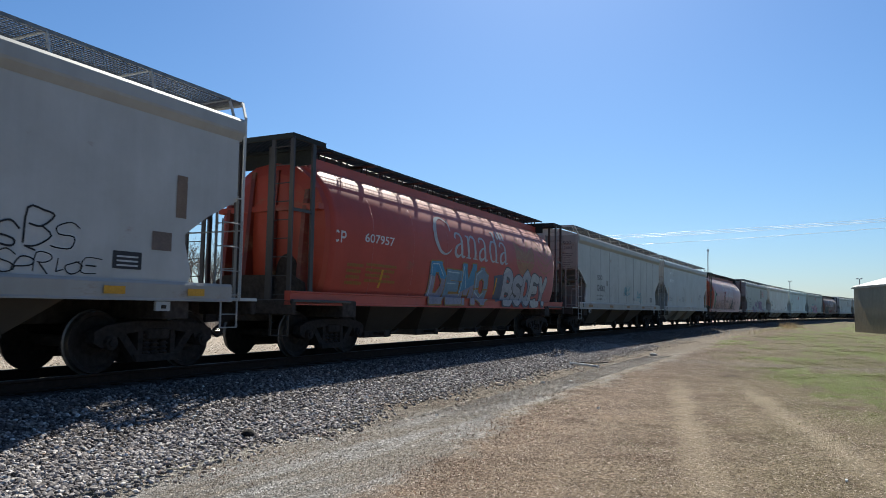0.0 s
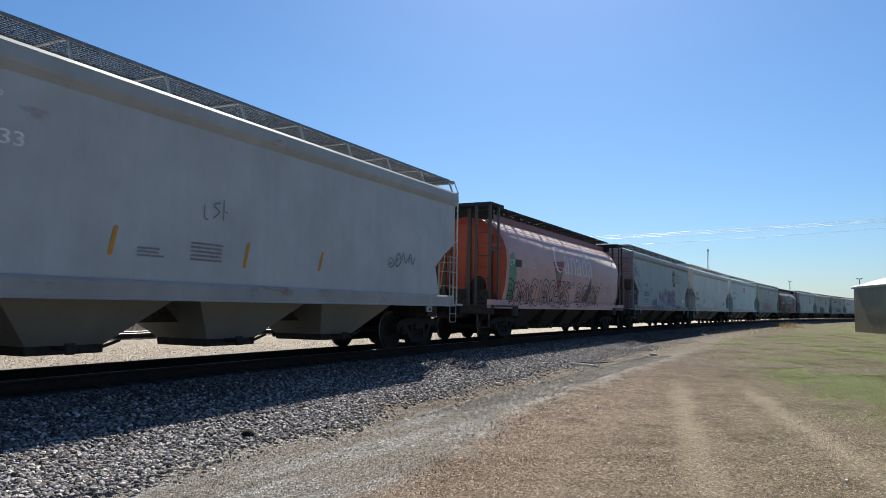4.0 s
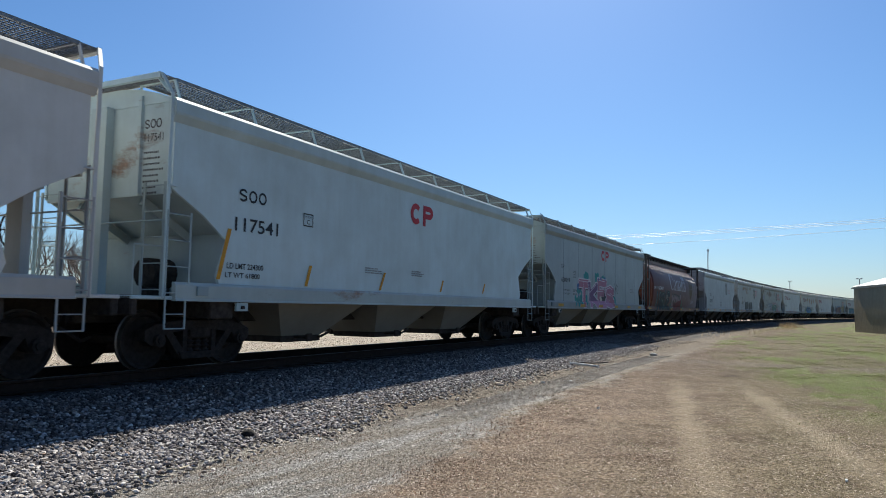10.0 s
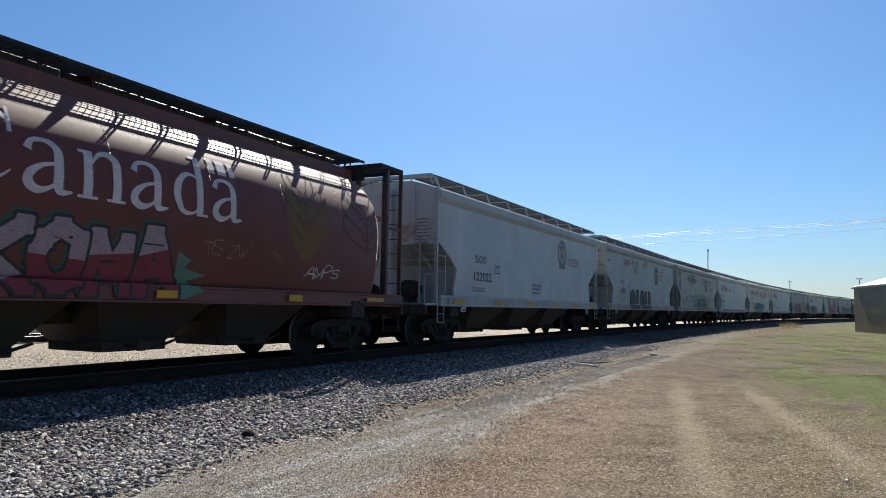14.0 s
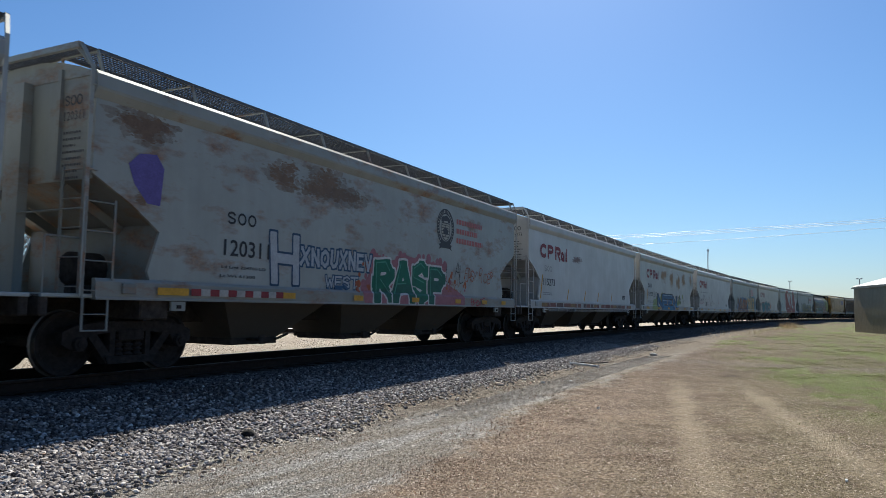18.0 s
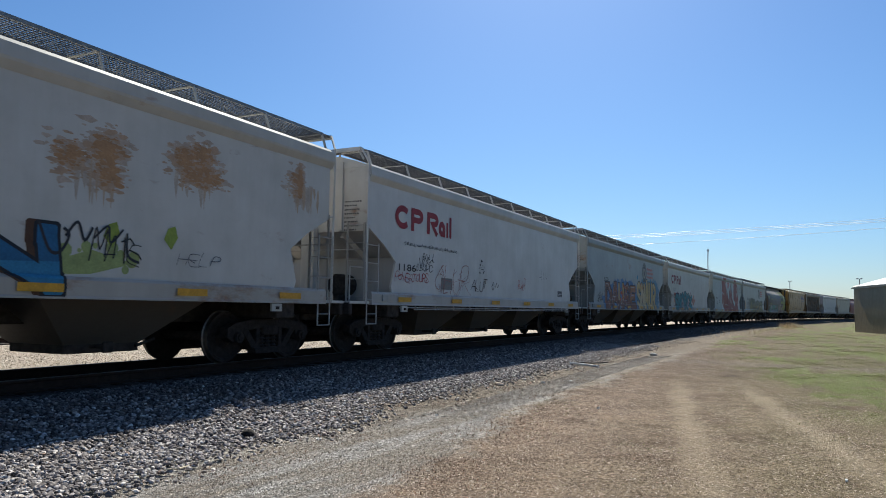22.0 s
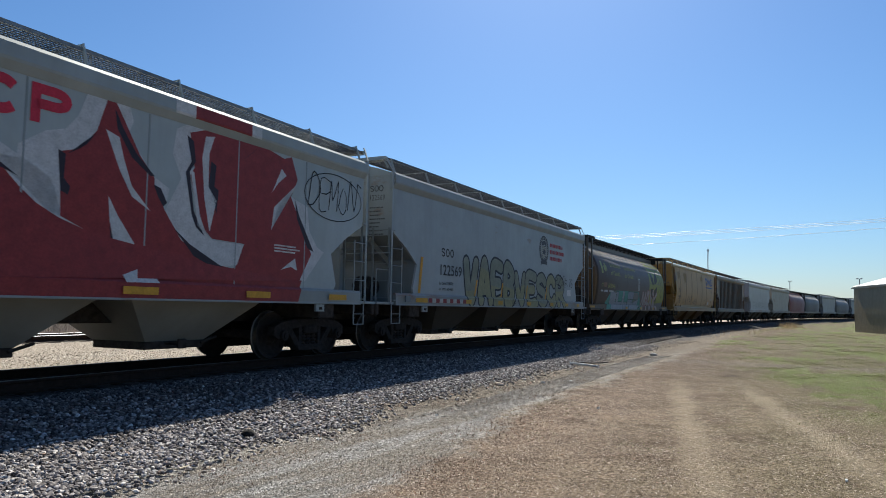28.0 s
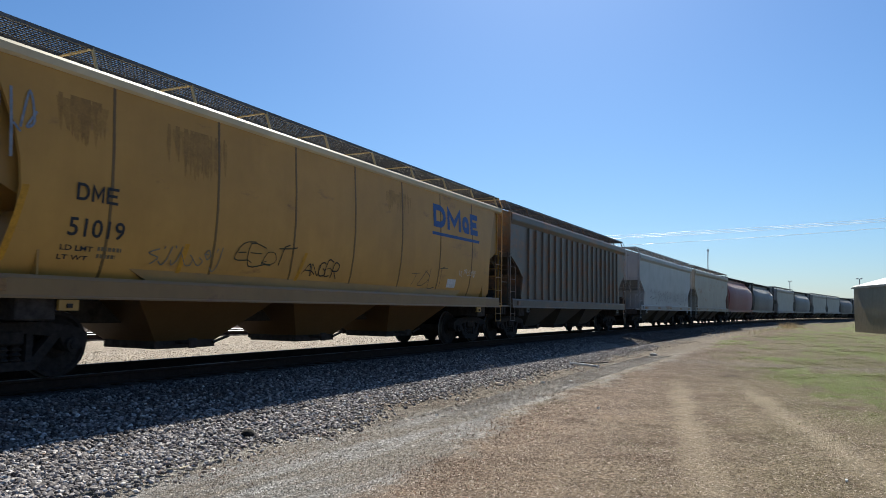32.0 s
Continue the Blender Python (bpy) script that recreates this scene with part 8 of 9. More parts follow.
splats(8, -1.9, 2.4, 0.3, 2.55, 7, 0.05, 0.08, (0.04, 0.13, 0.32), 831)
piece(8, "TKES", -3.85, 1.13, 1.55, 2.33, [(0.42, 0.16, 0.23), (0.18, 0.08, 0.2), (0.42, 0.17, 0.24), (0.4, 0.15, 0.22)], (0.66, 0.6, 0.63), 0.28, 0.05, (0.1, 0.03, 0.07), (0.06, -0.06), (0.5, 0.24, 0.42), 0.35, (0.7, 0.62, 0.66), False, 0.1, 81, 1.2)
shape(8, [(-0.9, 1.5), (-0.3, 1.85), (0.25, 1.8), (0.5, 1.35), (-0.1, 1.2)], (0.03, 0.02, 0.03), "graffiti_shadow")
splats(8, -0.75, 1.45, -0.5, 1.65, 9, 0.02, 0.09, (0.7, 0.62, 0.5), 832, 6)
tag(8, "KMIO", 1.57, 1.89, 2.41, 2.27, BLACK, 0.026, 1)
# dark brown barrel
country_word(9, -2.3, 2.43, (0.62, 0.56, 0.55))
piece(9, "ISSUE", -6.3, 1.1, -2.45, 2.25, (0.018, 0.035, 0.055), (0.012, 0.05, 0.035), 0.26, 0.05, None, (0, 0), (0.03, 0.07, 0.085), 0.25, (0.33, 0.42, 0.42), True, 0.08, 91)
piece(9, "KOMA", -1.75, 1.12, 1.35, 2.1, (0.33, 0.25, 0.27), (0.03, 0.03, 0.03), 0.25, 0.045, (0.03, 0.1, 0.07), (-0.05, 0.05), (0.19, 0.03, 0.045), 0.52, None, False, 0.1, 92)
for sx, x in ((1, -1.7), (-1, 1.4)):
    shape(9, [(x, 1.85), (x - sx * 0.3, 1.72), (x - sx * 0.15, 1.6), (x - sx * 0.65, 1.5), (x - sx * 0.25, 1.4), (x - sx * 0.6, 1.25), (x - sx * 0.2, 1.12), (x, 1.12)], (0.1, 0.2, 0.15), "graffiti_field")
tag(9, "ISSUE", -3.59, 1.78, -3.0, 2.05, (0.6, 0.6, 0.58), 0.022, 1)
tag(9, "DAG", -2.35, 1.85, -1.85, 2.1, (0.35, 0.25, 0.18), 0.016, 2)
tag(9, "AMPS", 4.65, 1.6, 5.73, 1.85, (0.6, 0.6, 0.58), 0.03, 3)
tag(9, "TE ZW", 1.9, 1.85, 2.9, 2.05, (0.35, 0.25, 0.18), 0.014, 4)
# grey car with black rollers
shape(11, [(-3.3, 1.4), (-3.28, 1.9), (-2.95, 2.12), (-2.5, 2.2), (-2.1, 2.05), (-1.9, 1.75), (-1.95, 1.4), (-2.2, 1.37), (-3.1, 1.37)], (0.018, 0.02, 0.02), "rolled_letter")
shape(11, [(-1.96, 1.4), (-1.98, 2.14), (-1.85, 2.2), (-1.3, 2.19), (-1.26, 1.42)], (0.018, 0.02, 0.02), "rolled_letter")
shape(11, [(-1.05, 1.38), (-1.12, 1.75), (-0.95, 2.05), (-0.6, 2.22), (-0.2, 2.15), (0.06, 1.9), (0.1, 1.6), (-0.02, 1.37)], (0.018, 0.022, 0.02), "rolled_letter")
shape(11, [(0.02, 1.38), (0.04, 2.1), (0.2, 2.16), (0.6, 2.12), (0.64, 1.4)], (0.018, 0.02, 0.02), "rolled_letter")
shape(11, [(0.7, 1.4), (0.85, 2.05), (1.0, 2.17), (1.5, 2.14), (1.5, 1.85), (1.62, 1.7), (1.6, 1.4)], (0.018, 0.02, 0.02), "rolled_letter")
shape(11, [(-3.4, 1.365), (1.7, 1.365), (1.75, 1.13), (-3.4, 1.12)], (0.025, 0.035, 0.06), "rolled_letter")
tag(11, "CICIC", -2.9, 1.45, 1.5, 1.75, (0.3, 0.33, 0.33), 0.015, 2, 0.2)
# rust-streaked car
piece(12, "H", -3.95, 1.42, -3.1, 2.33, (0.44, 0.46, 0.48), (0.035, 0.07, 0.13), 0.2, 0.04, None, (0, 0), None, 0.5, None, False, 0.05, 1)
piece(12, "XNOUXNEV", -3.1, 1.8, -0.55, 2.18, (0.42, 0.45, 0.48), (0.035, 0.08, 0.15), 0.2, 0.035, None, (0, 0), None, 0.5, None, False, 0.06, 2, 1.0)
piece(12, "WEST", -2.27, 1.4, -1.1, 1.66, (0.42, 0.45, 0.48), (0.035, 0.08, 0.15), 0.16, 0.025, None, (0, 0), None, 0.5, None, False, 0.05, 3, 1.0)
shape(12, [(-1.0, 1.45), (-0.6, 1.8), (-0.55, 2.25), (0.2, 2.1), (1.0, 2.28), (2.0, 2.2), (3.0, 2.2), (3.1, 1.7), (4.2, 1.4), (4.2, 1.12), (-0.9, 1.12)], (0.36, 0.09, 0.12), "graffiti_field")
piece(12, "RASP", -0.52, 1.12, 3.0, 2.16, (0.012, 0.15, 0.085), (0.6, 0.6, 0.57), 0.28, 0.05, None, (0, 0), (0.02, 0.12, 0.08), 0.35, (0.08, 0.3, 0.2), False, 0.1, 124, 1.2)
splats(12, -1.2, 1.4, -0.6, 2.0, 10, 0.04, 0.1, (0.36, 0.09, 0.03), 5)
splats(12, 3.0, 1.45, 4.6, 2.0, 12, 0.03, 0.09, (0.4, 0.11, 0.04), 6)
tag(12, "EASY RIDER", 4.3, 1.83, 6.3, 2.15, (0.4, 0.09, 0.03), 0.028, 1)
tag(12, "CINCY.", 3.2, 1.5, 4.1, 1.72, (0.36, 0.1, 0.03), 0.028, 2)
tag(12, "I. AL", 3.0, 1.75, 4.15, 2.2, BLACK, 0.032, 3, 0.16)
tag(12, "BHDTS", 4.6, 1.14, 5.6, 1.3, (0.35, 0.03, 0.05), 0.03, 4)
# rust-stained cream car
shape(14, [(-5.0, 1.2), (-4.2, 1.6), (-3.35, 2.0), (-3.15, 1.6), (-3.2, 1.12), (-4.6, 1.12)], (0.26, 0.33, 0.05), "graffiti_field")
shape(14, [(-2.5, 1.95), (-2.1, 2.12), (-2.05, 1.7), (-2.45, 1.6)], (0.26, 0.33, 0.05), "graffiti_field")
shape(14, [(2.3, 1.55), (2.9, 1.75), (3.6, 1.6), (2.9, 1.42), (2.4, 1.4)], (0.26, 0.33, 0.05), "graffiti_field")
for x, z in ((3.2, 2.0), (4.25, 2.05)):
    shape(14, [(x - 0.13, z - 0.05), (x + 0.02, z - 0.2), (x + 0.14, z), (x + 0.08, z + 0.17), (x - 0.06, z + 0.12)], (0.26, 0.33, 0.05), "painted_leaf")
piece(14, "NEEN", -3.35, 1.12, 2.5, 2.1, (0.025, 0.12, 0.25), (0.015, 0.017, 0.022), 0.28, 0.045, (0.085, 0.04, 0.02), (-0.13, 0.02), (0.04, 0.2, 0.36), 0.35, (0.5, 0.6, 0.68), False, 0.08, 141, 1.1)
tag(14, "2017.", -4.35, 1.88, -3.45, 2.12, BLACK, 0.035, 1)
tag(14, "MATE", 2.9, 1.6, 3.7, 1.95, BLACK, 0.024, 2, 0.14)
tag(14, "HELP", 4.4, 1.65, 5.3, 1.85, (0.12, 0.12, 0.14), 0.014, 3)
# off-white car with signatures
tag(15, "QHOR", -4.75, 1.45, -2.7, 2.02, (0.33, 0.14, 0.12), 0.02, 1, 0.1)
tag(15, "QHOR", -4.7, 1.5, -2.65, 1.98, (0.36, 0.2, 0.18), 0.014, 5, 0.1)
tag(15, "POVERTOURS", -6.74, 1.67, -5.1, 1.86, (0.36, 0.03, 0.04), 0.024, 2)
tag(15, "ALUT", -2.47, 1.58, -1.42, 1.93, (0.05, 0.035, 0.04), 0.03, 3, 0.1)
tag(15, "PLANT", 1.14, 1.7, 1.85, 1.98, (0.42, 0.06, 0.05), 0.022, 4)
tag(15, "VOSE", -5.6, 1.98, -4.85, 2.25, BLACK, 0.022, 6, 0.12)
splats(15, -1.95, 2.05, -1.6, 2.45, 7, 0.02, 0.09, BLACK, 7)
# grey car with the orange and the yellow piece
shape(16, [(-5.1, 1.2), (-5.0, 1.68), (-4.47, 1.85), (-3.85, 2.2), (-3.54, 2.1), (-2.79, 2.5), (-2.19, 2.42), (-1.52, 2.6), (-0.64, 2.4), (0.18, 2.62), (0.6, 2.4), (1.3, 2.2), (1.4, 1.12), (-5.0, 1.12)], (0.05, 0.16, 0.38), "graffiti_field")
piece(16, "DAUSE", -4.8, 1.12, 1.1, 2.38, [(0.36, 0.1, 0.06), (0.23, 0.09, 0.05), (0.42, 0.29, 0.12), (0.16, 0.075, 0.06), (0.36, 0.15, 0.06)], (0.025, 0.022, 0.04), 0.27, 0.05, None, (0, 0), (0.2, 0.085, 0.06), 0.35, (0.46, 0.42, 0.4), False, 0.06, 161, 1.12)
splats(16, -2.0, 1.4, -0.6, 2.3, 26, 0.04, 0.11, (0.42, 0.09, 0.02), 162, 5.5, "polka_dot")
splats(16, -4.4, 1.15, -0.9, 1.7, 40, 0.015, 0.06, (0.5, 0.45, 0.4), 163, 6)
tag(16, "OOOOO", -4.2, 1.6, 1.0, 2.0, (0.25, 0.17, 0.32), 0.02, 164, 0.25)
shape(16, [(1.4, 1.3), (1.5, 2.33), (2.78, 2.72), (4.5, 2.75), (6.3, 2.75), (6.92, 2.3), (6.7, 1.2), (1.4, 1.12)], (0.05, 0.2, 0.34), "graffiti_field")
splats(16, 1.2, 1.5, 7.0, 2.9, 46, 0.03, 0.14, (0.06, 0.22, 0.36), 165, 0.2, "graffiti_cloud")
piece(16, "SNAUR", 1.45, 1.1, 6.05, 2.6, (0.56, 0.4, 0.16), (0.045, 0.03, 0.025), 0.24, 0.055, None, (0, 0), (0.58, 0.46, 0.26), 0.35, (0.62, 0.56, 0.44), True, 0.07, 166, 1.16)
splats(16, 1.6, 1.8, 2.9, 2.5, 7, 0.04, 0.1, (0.55, 0.2, 0.04), 167, 6, "polka_dot")
tag(16, "SMAC", -5.98, 1.45, -5.2, 1.8, BLACK, 0.03, 168)
tag(16, "TERMS", 6.1, 1.85, 6.75, 2.05, BLACK, 0.02, 169)
tag(16, "DECIET", 6.1, 1.62, 6.75, 1.78, BLACK, 0.02, 170)
# cream car with the teal piece
splats(17, -5.9, 1.3, -5.2, 2.2, 16, 0.04, 0.14, (0.42, 0.09, 0.04), 171, 0.2)
splats(17, -4.9, 1.5, 0.2, 2.35, 22, 0.06, 0.22, (0.16, 0.05, 0.12), 172, 0.2, "graffiti_cloud")
splats(17, 0.1, 1.2, 1.6, 2.2, 26, 0.04, 0.16, (0.44, 0.13, 0.06), 173, 0.2)
piece(17, "SNORCK", -5.5, 1.12, 0.3, 2.3, (0.07, 0.29, 0.33), (0.03, 0.035, 0.07), 0.26, 0.055, None, (0, 0), (0.34, 0.36, 0.38), 0.2, (0.2, 0.42, 0.45), True, 0.06, 174, 1.14)
tag(18, "DEMON", 5.75, 3.0, 7.4, 3.5, BLACK, 0.03, 1)
bm = bmesh.new()
stroke(bm, ring_line(5.6, 2.78, 7.6, 3.74, 0, 360, 26), 0.02, ext=0.0)
paint_on(18, "tag_ring", bm, BLACK, 6)
# grey car with pale outlined pieces
piece(19, "VAEB", -3.75, 1.1, 0.1, 2.45, (0.27, 0.28, 0.21), (0.02, 0.02, 0.03), 0.27, 0.065, None, (0, 0), (0.33, 0.31, 0.17), 0.4, None, True, 0.05, 191, 1.1)
piece(19, "VESCR", 0.1, 1.1, 5.35, 2.3, (0.27, 0.28, 0.21), (0.02, 0.02, 0.03), 0.27, 0.06, None, (0, 0), (0.33, 0.31, 0.17), 0.4, None, True, 0.05, 192, 1.1)
tag(19, "HOZOOP.16", 4.23, 1.95, 6.41, 2.3, BLACK, 0.035, 1)
tag(19, "OOP.", -0.2, 1.15, 0.2, 1.3, BLACK, 0.025, 2)
# barrel with the wheat emblems
shape(20, [(-5.67, 1.1), (-5.53, 1.5), (-5.0, 1.9), (-3.93, 2.02), (0.56, 2.07), (1.2, 1.5), (1.6, 1.1)], (0.1, 0.32, 0.27), "graffiti_field")
piece(20, "ELLEB", -4.95, 1.1, 0.65, 2.0, [(0.22, 0.21, 0.2), (0.25, 0.29, 0.36)], (0.03, 0.1, 0.085), 0.4, 0.035, (0.015, 0.015, 0.018), (0.03, -0.05), (0.32, 0.35, 0.4), 0.4, None, False, 0.05, 201, 1.12)
piece(20, "MAXK", 1.45, 1.08, 5.1, 2.1, (0.42, 0.38, 0.36), (0.3, 0.04, 0.06), 0.22, 0.03, None, (0, 0), None, 0.5, (0.3, 0.04, 0.06), False, 0.14, 202, 1.2)
tag(20, "DLB", 0.75, 1.13, 1.3, 1.28, BLACK, 0.022, 1)
patch(20, 0.45, 2.12, 0.78, 2.78, (0.5, 0.5, 0.48), "number_panel")
bm = bmesh.new()
for i in range(11):
    stroke(bm, [(0.5, 2.18 + 0.053 * i), (0.73, 2.18 + 0.053 * i)], 0.02 if i % 3 else 0.035, ext=0.0)
paint_on(20, "panel_bars", bm, BLACK, 5, label="plain dark bars", kind="stuff")
# yellow car
tag(21, "EEDT", -3.5, 1.77, -2.1, 2.06, (0.05, 0.055, 0.03), 0.024, 1, 0.12)
tag(21, "ANGER", -1.6, 1.66, -0.49, 1.92, (0.03, 0.025, 0.02), 0.026, 2, 0.12)
tag(21, "TOLT", 2.56, 1.6, 4.42, 2.0, (0.08, 0.07, 0.05), 0.024, 3, 0.12)


# ---- shed beside the line ----
def build_shed():
    u, n = Vector((-0.966, -0.26, 0)), Vector((0.26, -0.966, 0))
    base = Vector((76.7, -14.7, 0))
    shed = thing("metal_shed", "beige ribbed metal shed with a pale low-pitched roof", "building")
    metal = plain("beige_ribbed_sheet", (0.27, 0.225, 0.145), 0.5, 0.0, 0.12, 3.0, 0.1)
    roof_metal = plain("pale_roof_sheet", (0.24, 0.228, 0.2), 0.45, 0.0, 0.1, 3.0, 0.1)
    z0, z1, length, depth, rise = -0.75, 3.5, 24.0, 14.0, 2.1

    def at(a, b, z):
        p = base + u * a + n * b
        return (p.x, p.y, z)

    for b0 in (0.0, depth):
        bm = bmesh.new()
        t = 0.1 if b0 == 0 else -0.1
        loft(bm, [[at(a, b0, z0), at(a, b0 + t, z0), at(a, b0 + t, z1), at(a, b0, z1)] for a in (0, length)])
        for i in range(int(length / 0.3)):
            a = 0.1 + i * 0.3
            loft(bm, [[at(a, b0 - t * 0.04, z), at(a + 0.05, b0 - t * 0.04, z), at(a + 0.08, b0, z), at(a - 0.03, b0, z)] for z in (z0, z1)])
        bmesh.ops.recalc_face_normals(bm, faces=bm.faces[:])
        part("long_wall", mesh_of(bm, "long_wall", metal), shed)
    for a0 in (0.0, length):
        bm = bmesh.new()
        t = 0.1 if a0 == 0 else -0.1
        prof = [(0.1, z0), (depth - 0.1, z0), (depth - 0.1, z1), (depth / 2, z1 + rise), (0.1, z1)]
        loft(bm, [[at(a, b, z) for b, z in prof] for a in (a0, a0 + t)])
        bmesh.ops.recalc_face_normals(bm, faces=bm.faces[:])
        part("gable_wall", mesh_of(bm, "gable_wall", metal), shed)
    for b0, b1 in ((-0.12, depth / 2), (depth + 0.12, depth / 2)):
        bm = bmesh.new()
        zb = z1 - 0.12 / (depth / 2) * rise + 0.03
        loft(bm, [[at(a, b0, zb), at(a, b1, z1 + rise + 0.03), at(a, b1, z1 + rise + 0.1), at(a, b0, zb + 0.07)] for a in (-0.06, length + 0.06)])
        bmesh.ops.recalc_face_normals(bm, faces=bm.faces[:])
        part("roof_plane", mesh_of(bm, "roof_plane", roof_metal), shed)
    bm = bmesh.new()
    loft(bm, [[at(a, -0.13, z1 - 0.14), at(a, -0.2, z1 - 0.14), at(a, -0.2, z1 - 0.04), at(a, -0.13, z1 - 0.04)] for a in (-0.06, length + 0.06)])
    bmesh.ops.recalc_face_normals(bm, faces=bm.faces[:])
    part("gutter", mesh_of(bm, "gutter", roof_metal), shed)


build_shed()
# lighter than bare steel: the haze of distance is put into the colour
GREY_STEEL = plain("dull_pole_steel", (0.5, 0.5, 0.5), 0.5, 0.5, 0.2, 4.0)


def light_pole(x, y, top, arm):
    pole = thing("light_pole", "thin grey yard light pole with a flat lamp head", "light pole", "yard light poles", m=pose(x, y, -0.6))
    bm = bmesh.new()
    rings = [[(r * math.cos(2 * math.pi * i / 8), r * math.sin(2 * math.pi * i / 8), z) for i in range(8)] for z, r in ((0, 0.13), (top * 0.5, 0.1), (top + 0.6, 0.07))]
    loft(bm, rings)
    part("mast", mesh_of(bm, "mast", GREY_STEEL), pole)
    for s in (-1, 1):
        bm = bmesh.new()
        box(bm, -0.15, 0.15, s * 0.12 if s > 0 else -arm, arm if s > 0 else -0.12, top + 0.52, top + 0.72, 0.05)
        part("lamp_head", mesh_of(bm, "lamp_head", GREY_STEEL), pole)


light_pole(180.0, -8.4, 8.2, 0.4)
light_pole(140.0, -19.4, 7.0, 0.45)
light_pole(260.0, -33.5, 8.0, 0.6)


def radio_mast():
    mast = thing("radio_mast", "tall slender lattice radio mast", "mast", m=pose(298.0, 21.4, -0.6))
    bm = bmesh.new()
    top = 26.2
    legs = [(0.5 * math.cos(a), 0.5 * math.sin(a)) for a in (0.3, 2.4, 4.5)]
    for x, y in legs:
        bar(bm, (x, y, 0), (x * 0.5, y * 0.5, top), 0.05, 5)
    n = 26
    for i in range(n):
        k0, k1 = 1 - 0.5 * i / n, 1 - 0.5 * (i + 1) / n
        for j in range(3):
            a, b = legs[j], legs[(j + 1) % 3]
            bar(bm, (a[0] * k0, a[1] * k0, top * i / n), (b[0] * k1, b[1] * k1, top * (i + 1) / n), 0.025, 4)
    part("lattice", mesh_of(bm, "lattice", GREY_STEEL), mast)
    bm = bmesh.new()
    box(bm, -0.4, 0.4, -0.4, 0.4, top - 0.9, top - 0.3, 0.1)
    bar(bm, (0, 0, top - 0.3), (0, 0, top + 0.8), 0.05)
    part("antenna_head", mesh_of(bm, "antenna_head", GREY_STEEL), mast)


radio_mast()
WIRE = plain("bright_aluminium_wire", (0.9, 0.9, 0.9), 0.6, 0.85, 0.04, 2.0)


def wire(a, b, sag, r):
    bm = bmesh.new()
    rings = []
    a, b = Vector(a), Vector(b)
    for i in range(41):
        t = i / 40
        p = a.lerp(b, t)
        p.z -= sag * 4 * t * (1 - t)
        rings.append([(p.x + r * math.cos(q), p.y, p.z + r * math.sin(q)) for q in [math.pi * j / 4 for j in range(8)]])
    loft(bm, rings)
    bmesh.ops.recalc_face_normals(bm, faces=bm.faces[:])
    thing("overhead_wire", "thin bright overhead power wire across the sky", "wire", "overhead power wires", data=mesh_of(bm, "overhead_wire", WIRE, True))



TIMBER = plain("grey_pole_timber", (0.12, 0.10, 0.085), 0.9, 0.0, 0.3, 8.0)


def utility_pole(x, y, top):
    up = thing("utility_pole", "tall grey timber pole carrying the power wires", "utility pole", "power poles", m=pose(x, y, -0.6))
    bm = bmesh.new()
    loft(bm, [[(r * math.cos(2 * math.pi * i / 10), r * math.sin(2 * math.pi * i / 10), z) for i in range(10)] for z, r in ((0, 0.2), (top + 0.6, 0.13))])
    part("pole_shaft", mesh_of(bm, "pole_shaft", TIMBER), up)
    for z in (top + 0.45, top - 0.1, top - 1.6):
        bm = bmesh.new()
        box(bm, -0.9, 0.9, -0.07, 0.07, z - 0.1, z + 0.06, 0.01)
        part("crossarm", mesh_of(bm, "crossarm", TIMBER), up)


utility_pole(143.7, 33.0, 15.55)
utility_pole(123.25, -31.0, 15.4)
wire((143.68, 32.99, 15.9), (123.23, -31.02, 15.65), 0.35, 0.026)
wire((143.68, 32.99, 15.55), (123.23, -31.01, 15.41), 0.35, 0.026)
wire((143.69, 32.99, 15.26), (123.24, -31.0, 15.2), 0.35, 0.026)
wire((143.69, 32.99, 13.79), (123.24, -30.97, 14.32), 0.35, 0.026)


# ---- bare trees behind the tracks ----
BARK = plain("grey_brown_bark", (0.22, 0.185, 0.16), 0.95, 0.0, 0.35, 10.0)


def bare_tree(seed, height):
    rng = random.Random(seed)
    tree = thing("bare_tree", "leafless grey-brown tree behind the tracks", "tree", "bare trees behind the line")
    trunk, crown = bmesh.new(), bmesh.new()

    def limb(bm, p, d, length, r, sides):
        q = p + d * length
        bar_taper(bm, p, q, r, r * 0.62, sides)
        return q

    def grow(p, d, length, r, level):
        bm = trunk if level < 2 else crown
        q = limb(bm, p, d, length, r, 6 if level < 2 else 3)
        if level >= 5:
            return
        kids = 3 if level < 4 else 4
        for i in range(kids):
            axis = Vector((rng.uniform(-1, 1), rng.uniform(-1, 1), rng.uniform(-0.2, 0.4))).normalized()
            nd = (d + axis * rng.uniform(0.5, 0.95) + Vector((0, 0, 0.15))).normalized()
            start = p.lerp(q, rng.uniform(0.55, 1.0)) if i else q
            grow(start, nd, length * rng.uniform(0.6, 0.82), r * 0.58, level + 1)

    grow(Vector((0, 0, 0)), Vector((rng.uniform(-0.08, 0.08), rng.uniform(-0.08, 0.08), 1)).normalized(), height * 0.26, height * 0.014, 0)
    part("trunk", mesh_of(trunk, "trunk", BARK), tree)
    part("crown", mesh_of(crown, "crown", BARK), tree, "fine bare twigs")
    return tree


